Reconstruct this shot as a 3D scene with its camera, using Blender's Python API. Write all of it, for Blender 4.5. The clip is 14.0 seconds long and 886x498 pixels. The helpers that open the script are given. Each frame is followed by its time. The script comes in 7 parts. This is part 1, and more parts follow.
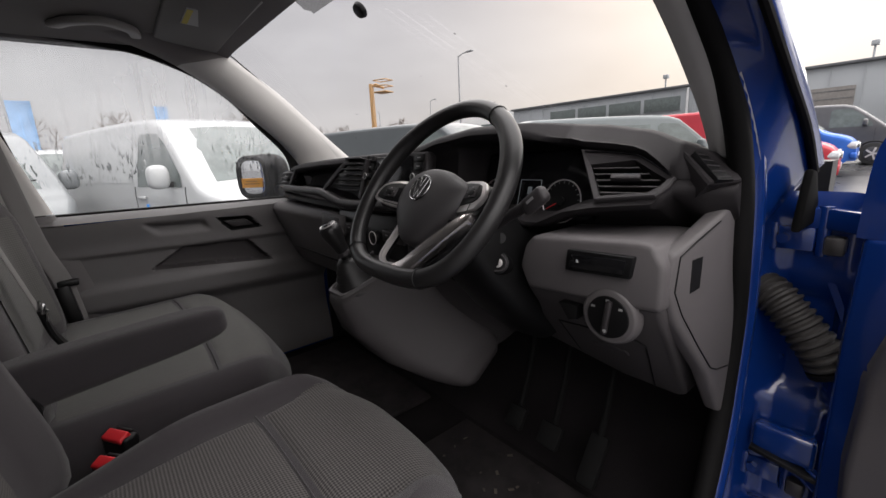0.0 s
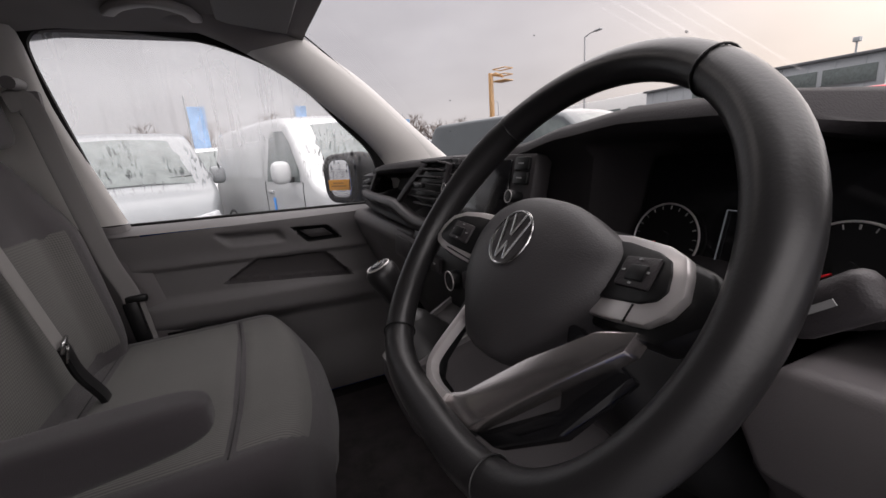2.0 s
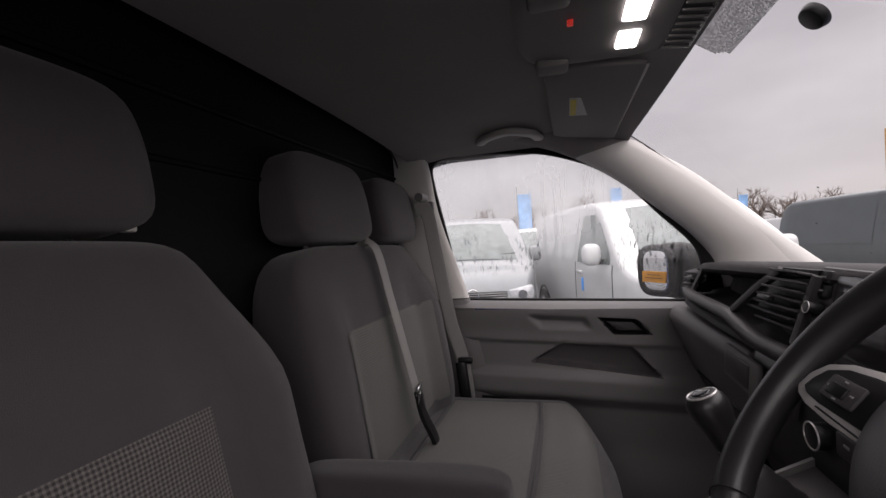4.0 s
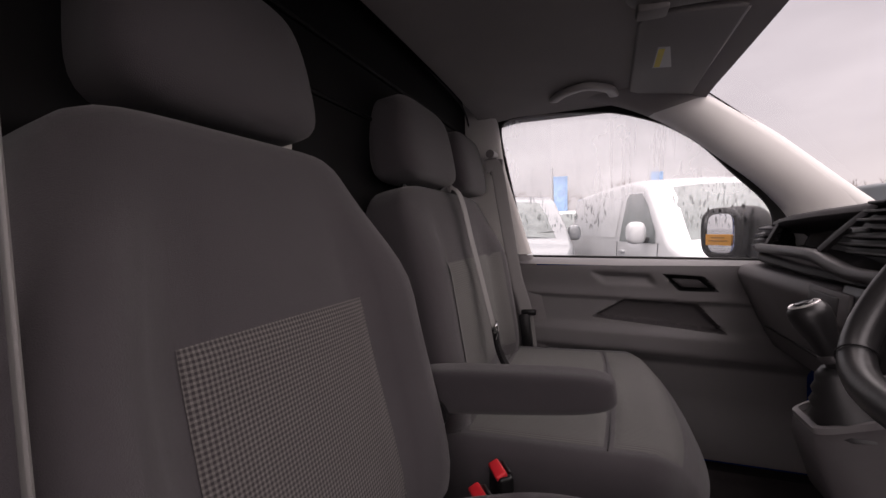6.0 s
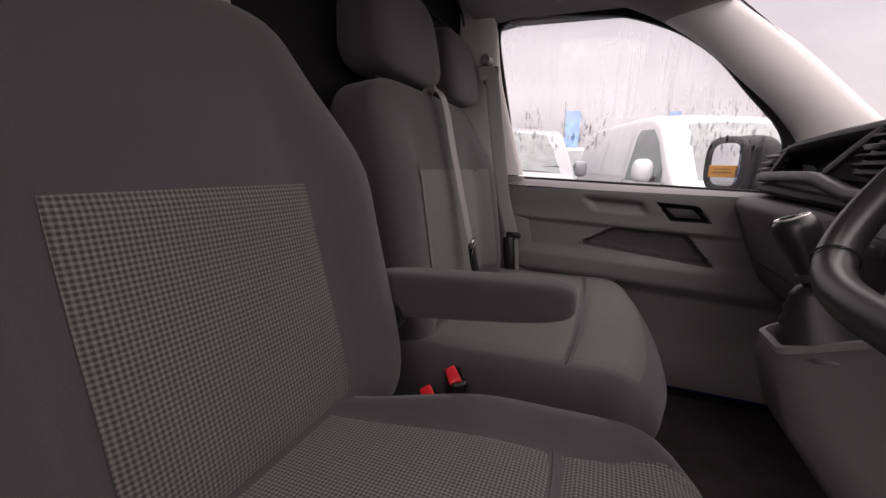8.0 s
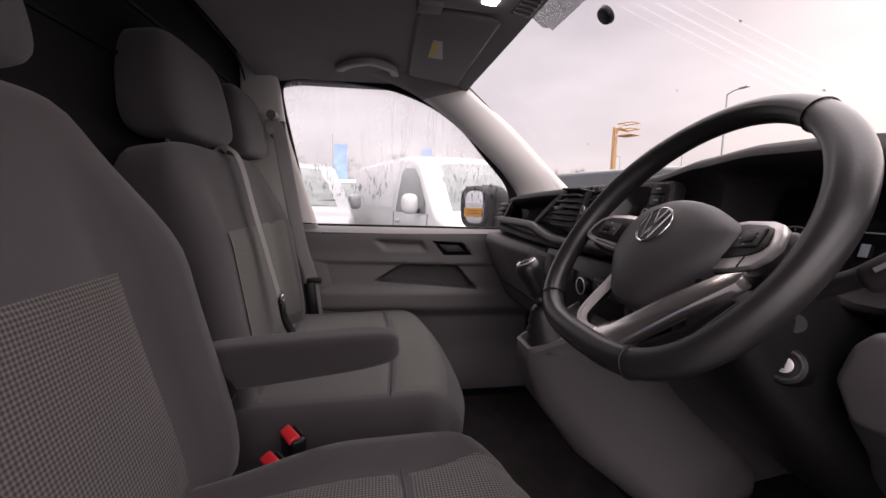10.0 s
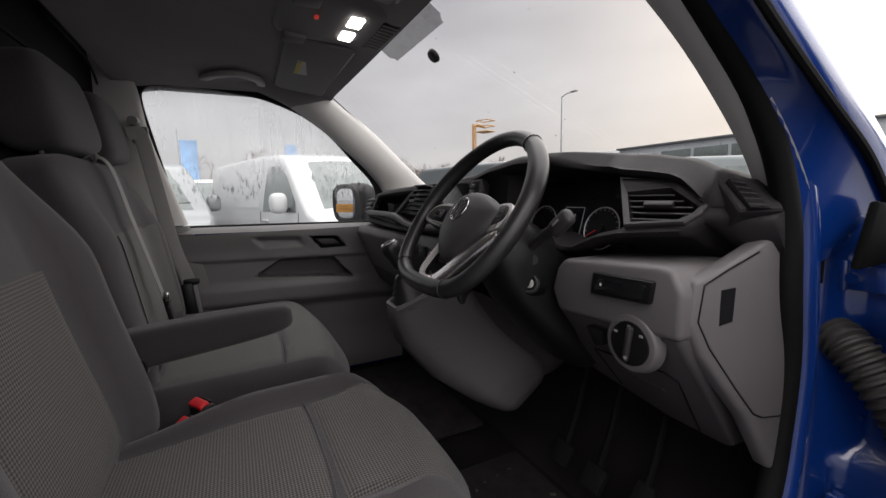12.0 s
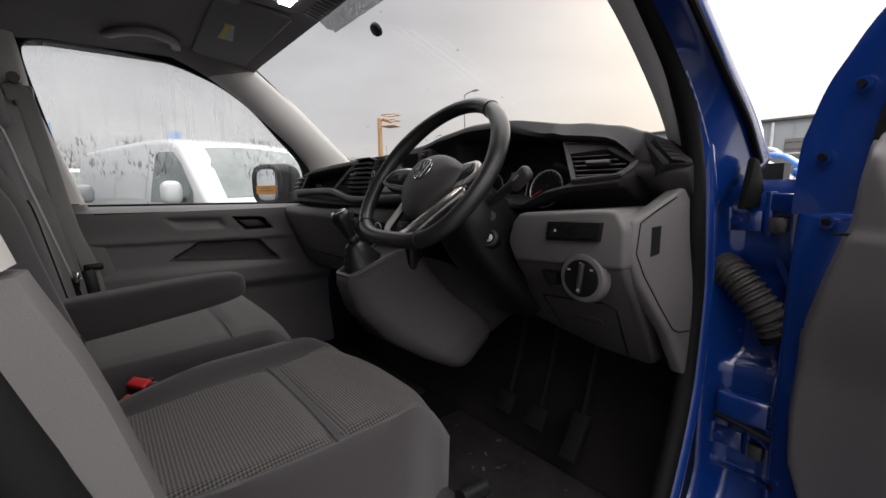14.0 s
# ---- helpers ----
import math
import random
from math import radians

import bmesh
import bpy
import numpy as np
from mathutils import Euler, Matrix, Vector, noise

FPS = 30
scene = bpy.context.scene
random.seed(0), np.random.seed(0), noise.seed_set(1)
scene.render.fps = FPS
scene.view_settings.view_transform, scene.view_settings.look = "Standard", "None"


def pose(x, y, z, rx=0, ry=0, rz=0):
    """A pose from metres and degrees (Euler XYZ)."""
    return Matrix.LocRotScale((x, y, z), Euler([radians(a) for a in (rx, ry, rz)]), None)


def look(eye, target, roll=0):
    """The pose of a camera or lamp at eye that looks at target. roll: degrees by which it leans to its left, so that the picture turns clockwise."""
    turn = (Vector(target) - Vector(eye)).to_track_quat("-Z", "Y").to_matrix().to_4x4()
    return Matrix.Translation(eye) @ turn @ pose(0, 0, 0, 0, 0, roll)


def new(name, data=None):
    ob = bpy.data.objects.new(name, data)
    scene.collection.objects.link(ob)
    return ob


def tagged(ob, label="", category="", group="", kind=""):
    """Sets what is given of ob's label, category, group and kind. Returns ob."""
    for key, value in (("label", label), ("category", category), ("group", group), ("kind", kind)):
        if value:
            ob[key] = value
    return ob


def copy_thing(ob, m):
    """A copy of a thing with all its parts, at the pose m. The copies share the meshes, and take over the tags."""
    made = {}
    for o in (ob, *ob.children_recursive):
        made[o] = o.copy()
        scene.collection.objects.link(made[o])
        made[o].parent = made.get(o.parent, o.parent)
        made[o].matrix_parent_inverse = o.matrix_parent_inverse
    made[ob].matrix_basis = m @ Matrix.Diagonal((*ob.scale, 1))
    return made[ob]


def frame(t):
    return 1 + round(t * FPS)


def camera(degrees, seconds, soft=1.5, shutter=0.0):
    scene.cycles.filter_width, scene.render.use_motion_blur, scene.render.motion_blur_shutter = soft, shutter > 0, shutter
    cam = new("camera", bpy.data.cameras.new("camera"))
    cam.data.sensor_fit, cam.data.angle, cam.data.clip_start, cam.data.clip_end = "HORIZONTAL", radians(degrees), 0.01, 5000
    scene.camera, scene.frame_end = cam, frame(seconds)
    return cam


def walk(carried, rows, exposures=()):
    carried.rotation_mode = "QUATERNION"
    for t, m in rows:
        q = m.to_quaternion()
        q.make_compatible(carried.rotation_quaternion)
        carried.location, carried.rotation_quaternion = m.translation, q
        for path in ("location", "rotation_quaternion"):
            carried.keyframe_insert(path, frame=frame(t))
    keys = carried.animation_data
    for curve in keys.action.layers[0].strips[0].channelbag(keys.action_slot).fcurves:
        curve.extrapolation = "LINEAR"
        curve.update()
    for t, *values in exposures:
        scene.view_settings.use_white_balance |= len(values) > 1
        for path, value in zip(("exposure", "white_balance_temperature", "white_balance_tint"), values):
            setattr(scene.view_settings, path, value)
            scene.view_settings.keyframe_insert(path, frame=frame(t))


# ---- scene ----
cam = camera(93.8, 14.0)
PATH = [
    (0, (0.962, 0.049, 1.402), (-0.542, 1.288, 0.953), -2.9),
    (0.5, (0.921, 0.151, 1.411), (-0.642, 1.308, 0.942), -3.1),
    (1, (0.883, 0.235, 1.415), (-0.74, 1.298, 0.93), -3.2),
    (1.5, (0.788, 0.278, 1.41), (-0.907, 1.221, 0.923), -3.6),
    (2, (0.662, 0.301, 1.42), (-1.123, 1.077, 0.959), -4.1),
    (2.5, (0.582, 0.311, 1.434), (-1.308, 0.832, 1.038), -4.5),
    (3, (0.579, 0.308, 1.446), (-1.393, 0.484, 1.164), -4.7),
    (3.5, (0.625, 0.285, 1.464), (-1.358, 0.078, 1.317), -4.2),
    (4, (0.67, 0.289, 1.464), (-1.25, -0.269, 1.459), -2.9),
    (4.2, (0.68, 0.291, 1.458), (-1.205, -0.376, 1.504), -2.5),
    (6.3, (0.789, 0.168, 1.351), (-1.077, -0.538, 1.204), -0.6),
    (6.5, (0.778, 0.173, 1.339), (-1.072, -0.554, 1.117), 0.2),
    (7, (0.752, 0.213, 1.305), (-1.054, -0.582, 0.981), 0.5),
    (7.2, (0.739, 0.226, 1.301), (-1.052, -0.584, 0.934), 0.9),
    (9.3, (0.703, 0.183, 1.322), (-1.268, 0.096, 0.997), 2.1),
    (9.5, (0.743, 0.163, 1.328), (-1.233, 0.225, 1.023), 1.9),
    (10, (0.821, 0.159, 1.372), (-1.138, 0.486, 1.133), 0.9),
    (10.5, (0.892, 0.184, 1.425), (-1.037, 0.669, 1.21), 0.2),
    (11, (1.0, 0.198, 1.421), (-0.903, 0.777, 1.208), -0.5),
    (11.5, (1.067, 0.166, 1.401), (-0.785, 0.885, 1.165), -1.0),
    (12, (1.071, 0.102, 1.374), (-0.702, 0.99, 1.111), -1.3),
    (12.5, (1.074, 0.014, 1.327), (-0.603, 1.067, 1.046), -1.3),
    (13, (1.073, -0.028, 1.306), (-0.524, 1.14, 1.01), -1.2),
    (13.5, (1.059, -0.026, 1.307), (-0.486, 1.208, 1.009), -1.1),
    (14, (1.06, -0.026, 1.308), (-0.468, 1.231, 1.016), -1.0),
]
EXPO = [(0.0, 1.60, 6520, 13), (1.0, 1.60, 6520, 15), (2.0, 1.60, 6560, 17), (4.0, 1.64, 6600, 19), (6.5, 1.91, 6820, 26), (7.0, 1.93, 6820, 26), (9.5, 2.10, 6780, 26), (10.0, 2.02, 6750, 25), (10.5, 1.78, 6700, 23), (11.0, 1.72, 6640, 20), (11.5, 1.68, 6560, 15), (12.5, 1.6, 6500, 11), (14.0, 1.6, 6500, 11)]
walk(cam, [(t, look(eye, target, roll)) for t, eye, target, roll in PATH], EXPO)

# ---- world: bright overcast sky, low cloud with soft structure ----
world = bpy.data.worlds.new("overcast_sky")
scene.world = world
world.use_nodes = True
wt = world.node_tree
wt.nodes.clear()
w_out = wt.nodes.new("ShaderNodeOutputWorld")
w_sky = wt.nodes.new("ShaderNodeTexSky")
w_sky.sky_type = "NISHITA"
w_sky.sun_disc = False
w_sky.sun_elevation = radians(24)
w_sky.sun_rotation = radians(-20)
w_sky.dust_density = 4.0
w_bg = wt.nodes.new("ShaderNodeBackground")
w_bg.inputs["Strength"].default_value = 0.06
w_cl = wt.nodes.new("ShaderNodeBackground")
w_co = wt.nodes.new("ShaderNodeTexCoord")
w_map = wt.nodes.new("ShaderNodeMapping")
w_map.inputs["Scale"].default_value = (1.0, 1.0, 3.2)
w_no = wt.nodes.new("ShaderNodeTexNoise")
w_no.inputs["Scale"].default_value = 1.7
w_no.inputs["Detail"].default_value = 5.0
w_ra = wt.nodes.new("ShaderNodeValToRGB")
w_ra.color_ramp.elements[0].position = 0.30
w_ra.color_ramp.elements[0].color = (0.66, 0.645, 0.66, 1)
w_ra.color_ramp.elements[1].position = 0.72
w_ra.color_ramp.elements[1].color = (1.0, 0.985, 0.99, 1)
w_sep = wt.nodes.new("ShaderNodeSeparateXYZ")
w_up = wt.nodes.new("ShaderNodeMapRange")
w_up.inputs["From Min"].default_value = 0.42
w_up.inputs["From Max"].default_value = 1.0
w_up.inputs["To Min"].default_value = 0.285
w_up.inputs["To Max"].default_value = 0.95
wt.links.new(w_co.outputs["Generated"], w_sep.inputs[0])
wt.links.new(w_sep.outputs["Z"], w_up.inputs["Value"])
wt.links.new(w_up.outputs[0], w_cl.inputs["Strength"])
w_mix = wt.nodes.new("ShaderNodeMixShader")
w_mix.inputs[0].default_value = 0.93
for a, b in ((w_co.outputs["Generated"], w_map.inputs["Vector"]), (w_map.outputs[0], w_no.inputs["Vector"]),
             (w_no.outputs["Fac"], w_ra.inputs[0]), (w_ra.outputs[0], w_cl.inputs["Color"]), (w_sky.outputs[0], w_bg.inputs["Color"]),
             (w_bg.outputs[0], w_mix.inputs[1]), (w_cl.outputs[0], w_mix.inputs[2]), (w_mix.outputs[0], w_out.inputs["Surface"])):
    wt.links.new(a, b)

sun_data = bpy.data.lights.new("sun", "SUN")
sun_data.energy = 2.2
sun_data.angle = radians(150)
sun_data.color = (1.0, 0.97, 0.93)
sun_ob = new("sun", sun_data)
sun_ob.matrix_world = look((0, 0, 20), (-3.8, -6.2, 10.0))


# ---- mesh helpers ----
def obj_from(name, bm, mat, sharp=38):
    """One mesh object out of a bmesh, smooth but for edges sharper than the angle."""
    lim = radians(sharp)
    for e in bm.edges:
        e.smooth = not (len(e.link_faces) == 2 and e.calc_face_angle(0) > lim)
    for f in bm.faces:
        f.smooth = True
    me = bpy.data.meshes.new(name)
    bm.to_mesh(me)
    bm.free()
    for m in (mat if isinstance(mat, (list, tuple)) else [mat]):
        me.materials.append(m)
    return new(name, me)


def part(name, bm, mat, parent, label="", sharp=38):
    ob = obj_from(name, bm, mat, sharp)
    ob.parent = parent
    if parent is not None:
        ob.matrix_parent_inverse = Matrix.Identity(4)
    if label:
        tagged(ob, label)
    return ob


def thing(name, label, category, m=None, group="", kind=""):
    ob = new(name)
    ob.empty_display_size = 0.05
    if m is not None:
        ob.matrix_world = m
    return tagged(ob, label, category, group, kind)


def lone(name, bm, mat, label, category, group="", kind="", sharp=38):
    return tagged(obj_from(name, bm, mat, sharp), label, category, group, kind)


def B():
    return bmesh.new()


def move(bm, verts, m):
    bmesh.ops.transform(bm, matrix=m, verts=verts)


def rbox(bm, c, s, r=0.01, seg=2, rot=(0, 0, 0), taper=None):
    """A box of size s round c with rounded edges; taper narrows its top by factors in x and y."""
    vs = bmesh.ops.create_cube(bm, size=1.0)["verts"]
    for v in vs:
        v.co = Vector((v.co.x * s[0], v.co.y * s[1], v.co.z * s[2]))
        if taper and v.co.z > 0:
            v.co.x *= taper[0]
            v.co.y *= taper[1]
    if r > 0:
        es = list({e for v in vs for e in v.link_edges})
        res = bmesh.ops.bevel(bm, geom=es, offset=min(r, 0.49 * min(s)), segments=seg, profile=0.5, affect="EDGES", clamp_overlap=True)
        vs = list({v for f in res["faces"] for v in f.verts} | {v for v in vs if v.is_valid})
    move(bm, vs, pose(*c, *rot))
    return vs


def prism(bm, pts, axis, a, b, r=0.0, seg=2):
    """A polygon drawn in the plane across an axis ('x': pts are y, z; 'y': x, z; 'z': x, y), run from a to b."""
    def co(p, h):
        return {"x": (h, p[0], p[1]), "y": (p[0], h, p[1]), "z": (p[0], p[1], h)}[axis]
    lo = [bm.verts.new(co(p, a)) for p in pts]
    hi = [bm.verts.new(co(p, b)) for p in pts]
    n = len(pts)
    fs = [bm.faces.new(lo), bm.faces.new(hi[::-1])]
    for i in range(n):
        fs.append(bm.faces.new((lo[i], hi[i], hi[(i + 1) % n], lo[(i + 1) % n])))
    bmesh.ops.recalc_face_normals(bm, faces=fs)
    vs = lo + hi
    if r > 0:
        es = list({e for f in fs for e in f.edges})
        res = bmesh.ops.bevel(bm, geom=es, offset=r, segments=seg, profile=0.5, affect="EDGES", clamp_overlap=True)
        vs = list({v for f in res["faces"] for v in f.verts} | {v for v in vs if v.is_valid})
    return vs


def bridge(bm, rings, closed=True, caps=True):
    """Skin a row of rings with the same number of points."""
    vr = [[bm.verts.new(p) for p in ring] for ring in rings]
    n = len(vr[0])
    fs = []
    for a, b in zip(vr, vr[1:]):
        for i in range(n if closed else n - 1):
            fs.append(bm.faces.new((a[i], a[(i + 1) % n], b[(i + 1) % n], b[i])))
    if caps and closed:
        fs.append(bm.faces.new(vr[0][::-1]))
        fs.append(bm.faces.new(vr[-1]))
    bmesh.ops.recalc_face_normals(bm, faces=fs)
    return [v for r in vr for v in r]


def spline(pts, n=8, closed=False):
    """Catmull-Rom points through pts."""
    P = [Vector(p) for p in pts]
    out = []
    m = len(P)
    for i in range(m if closed else m - 1):
        p0 = P[(i - 1) % m] if closed or i > 0 else P[0] * 2 - P[1]
        p1, p2 = P[i], P[(i + 1) % m]
        p3 = P[(i + 2) % m] if closed or i + 2 < m else P[-1] * 2 - P[-2]
        for k in range(n):
            t = k / n
            out.append(0.5 * ((2 * p1) + (p2 - p0) * t + (2 * p0 - 5 * p1 + 4 * p2 - p3) * t * t + (3 * p1 - p0 - 3 * p2 + p3) * t ** 3))
    if not closed:
        out.append(P[-1])
    return out


def tube(bm, pts, rad, n=10, closed=False, flat=None, up=None):
    """A round (or, with flat=(w, h), strap-like) tube along points. rad may be a list."""
    P = [Vector(p) for p in pts]
    m = len(P)
    rings = []
    nrm = Vector(up) if up else None
    for i, p in enumerate(P):
        t = (P[(i + 1) % m] - P[i - 1]) if closed else (P[min(i + 1, m - 1)] - P[max(i - 1, 0)])
        t.normalize()
        if nrm is None:
            nrm = t.orthogonal()
        if up:
            nrm = Vector(up)
        nrm = (nrm - t * nrm.dot(t)).normalized()
        bi = t.cross(nrm)
        r = rad[i] if isinstance(rad, (list, tuple)) else rad
        ring = []
        for k in range(n):
            a = 2 * math.pi * k / n
            if flat:
                ca, sa = math.cos(a), math.sin(a)
                q = bi * (flat[0] * math.copysign(abs(ca) ** 0.4, ca)) + nrm * (flat[1] * math.copysign(abs(sa) ** 0.6, sa))
            else:
                q = (bi * math.cos(a) + nrm * math.sin(a)) * r
            ring.append(p + q)
        rings.append(ring)
    if closed:
        rings.append(rings[0])
        vs = bridge(bm, rings, True, False)
        bmesh.ops.remove_doubles(bm, verts=vs, dist=1e-6)
        return vs
    return bridge(bm, rings, True, True)


def disc(bm, c, r, h, m=None, n=32, r2=None, bev=0.0):
    """A short cylinder or cone, axis z before the pose m."""
    vs = bmesh.ops.create_cone(bm, cap_ends=True, segments=n, radius1=r, radius2=r if r2 is None else r2, depth=h)["verts"]
    if bev:
        es = [e for e in {e for v in vs for e in v.link_edges} if len(e.link_faces) == 2 and e.calc_face_angle(0) > 0.9]
        res = bmesh.ops.bevel(bm, geom=es, offset=bev, segments=2, profile=0.5, affect="EDGES")
        vs = list({v for f in res["faces"] for v in f.verts} | {v for v in vs if v.is_valid})
    move(bm, vs, Matrix.Translation(c) @ (m or Matrix.Identity(4)))
    return vs


def ring(bm, m, R, r, n=48, k=8, sx=1.0):
    pts = [m @ Vector((R * sx * math.cos(a), R * math.sin(a), 0)) for a in (2 * math.pi * i / n for i in range(n))]
    return tube(bm, pts, r, k, closed=True)


def cushion(bm, c, s, p=4.0, n=14, rot=(0, 0, 0), crown=0.0, shape=None):
    """A padded block: a superellipsoid box with soft corners and a crowned top; shape(v) may move points in unit space."""
    before = set(bm.verts)
    vs = bmesh.ops.create_cube(bm, size=2.0)["verts"]
    es = list({e for v in vs for e in v.link_edges})
    bmesh.ops.subdivide_edges(bm, edges=es, cuts=n, use_grid_fill=True)
    vs = [v for v in bm.verts if v not in before]
    for v in vs:
        q = v.co.copy()
        d = (abs(q.x) ** p + abs(q.y) ** p + abs(q.z) ** p) ** (1 / p)
        q = q / d
        if crown and q.z > 0:
            q.z *= 1 + crown * (1 - q.x * q.x) * (1 - q.y * q.y)
        if shape:
            q = Vector(shape(q))
        v.co = Vector((q.x * s[0] / 2, q.y * s[1] / 2, q.z * s[2] / 2))
    move(bm, vs, pose(*c, *rot))
    return vs


def smooth(a, b, x):
    t = min(1.0, max(0.0, (x - a) / (b - a)))
    return t * t * (3 - 2 * t)


def inpoly(poly, x, y):
    """Signed distance to a polygon, positive inside."""
    inside, best = False, 1e9
    n = len(poly)
    for i in range(n):
        x1, y1 = poly[i]
        x2, y2 = poly[(i + 1) % n]
        if (y1 > y) != (y2 > y) and x < (x2 - x1) * (y - y1) / (y2 - y1) + x1:
            inside = not inside
        dx, dy = x2 - x1, y2 - y1
        t = max(0, min(1, ((x - x1) * dx + (y - y1) * dy) / (dx * dx + dy * dy + 1e-12)))
        best = min(best, math.hypot(x - x1 - t * dx, y - y1 - t * dy))
    return best if inside else -best


def relief(f, us, vs, keep=None):
    """A moulded sheet: f(u, v) gives the point; keep(u, v) picks the cells."""
    bm = B()
    g = {}

    def vert(i, j):
        if (i, j) not in g:
            g[i, j] = bm.verts.new(f(us[i], vs[j]))
        return g[i, j]
    for i in range(len(us) - 1):
        for j in range(len(vs) - 1):
            if keep is None or keep((us[i] + us[i + 1]) / 2, (vs[j] + vs[j + 1]) / 2):
                bm.faces.new((vert(i, j), vert(i + 1, j), vert(i + 1, j + 1), vert(i, j + 1)))
    bm.normal_update()
    return bm


def steps(a, b, d):
    n = max(1, round(abs(b - a) / d))
    return [a + (b - a) * i / n for i in range(n + 1)]


def thicken(bm, t):
    """Give an open sheet a back, t metres along its normals' opposite."""
    bm.normal_update()
    geom = list(bm.faces)
    old = {v: v.normal.copy() for v in bm.verts}
    rim = [e for e in bm.edges if len(e.link_faces) == 1]
    back = {v: bm.verts.new(v.co - n * t) for v, n in old.items()}
    for f in geom:
        bm.faces.new([back[v] for v in reversed(f.verts)])
    for e in rim:
        f = e.link_faces[0]
        vs = list(f.verts)
        a, b = e.verts
        if vs[(vs.index(a) + 1) % len(vs)] == b:
            a, b = b, a
        bm.faces.new((a, b, back[b], back[a]))
    bm.normal_update()
    return bm


# ---- materials ----
def mat(name, col, rough=0.5, metal=0.0, grain=0.0, gscale=900.0, vary=0.12, vscale=6.0, coat=0.0, spec=0.5, rvary=0.1, sheen=0.0, dirt=None):
    """A surface with fine grain, broad tone variation and uneven gloss."""
    m = bpy.data.materials.new(name)
    m.use_nodes = True
    t = m.node_tree
    b = t.nodes["Principled BSDF"]
    b.inputs["Metallic"].default_value = metal
    b.inputs["Specular IOR Level"].default_value = spec
    b.inputs["Coat Weight"].default_value = coat
    b.inputs["Coat Roughness"].default_value = 0.06
    if sheen:
        b.inputs["Sheen Weight"].default_value = sheen
        b.inputs["Sheen Roughness"].default_value = 0.6
    co = t.nodes.new("ShaderNodeTexCoord")
    n1 = t.nodes.new("ShaderNodeTexNoise")
    n1.inputs["Scale"].default_value = vscale
    n1.inputs["Detail"].default_value = 6
    t.links.new(co.outputs["Object"], n1.inputs["Vector"])
    r1 = t.nodes.new("ShaderNodeValToRGB")
    r1.color_ramp.elements[0].position = 0.3
    r1.color_ramp.elements[1].position = 0.7
    r1.color_ramp.elements[0].color = (*[c * (1 - vary) for c in col], 1)
    r1.color_ramp.elements[1].color = (*[min(1, c * (1 + vary)) for c in col], 1)
    t.links.new(n1.outputs["Fac"], r1.inputs[0])
    out = r1.outputs[0]
    n2 = t.nodes.new("ShaderNodeTexNoise")
    n2.inputs["Scale"].default_value = gscale
    n2.inputs["Detail"].default_value = 2
    t.links.new(co.outputs["Object"], n2.inputs["Vector"])
    if dirt:
        n3 = t.nodes.new("ShaderNodeTexNoise")
        n3.inputs["Scale"].default_value = vscale * 3
        n3.inputs["Detail"].default_value = 8
        t.links.new(co.outputs["Object"], n3.inputs["Vector"])
        r3 = t.nodes.new("ShaderNodeValToRGB")
        r3.color_ramp.elements[0].position = 0.52
        r3.color_ramp.elements[1].position = 0.75
        t.links.new(n3.outputs["Fac"], r3.inputs[0])
        mx = t.nodes.new("ShaderNodeMix")
        mx.data_type = "RGBA"
        mx.inputs["B"].default_value = (*dirt, 1)
        t.links.new(r3.outputs[0], mx.inputs["Factor"])
        t.links.new(out, mx.inputs["A"])
        out = mx.outputs["Result"]
    t.links.new(out, b.inputs["Base Color"])
    mr = t.nodes.new("ShaderNodeMapRange")
    mr.inputs["To Min"].default_value = max(0.02, rough - rvary)
    mr.inputs["To Max"].default_value = min(1, rough + rvary)
    t.links.new(n1.outputs["Fac"], mr.inputs["Value"])
    t.links.new(mr.outputs[0], b.inputs["Roughness"])
    if grain:
        bp = t.nodes.new("ShaderNodeBump")
        bp.inputs["Strength"].default_value = grain
        bp.inputs["Distance"].default_value = 0.0006
        t.links.new(n2.outputs["Fac"], bp.inputs["Height"])
        t.links.new(bp.outputs[0], b.inputs["Normal"])
    return m


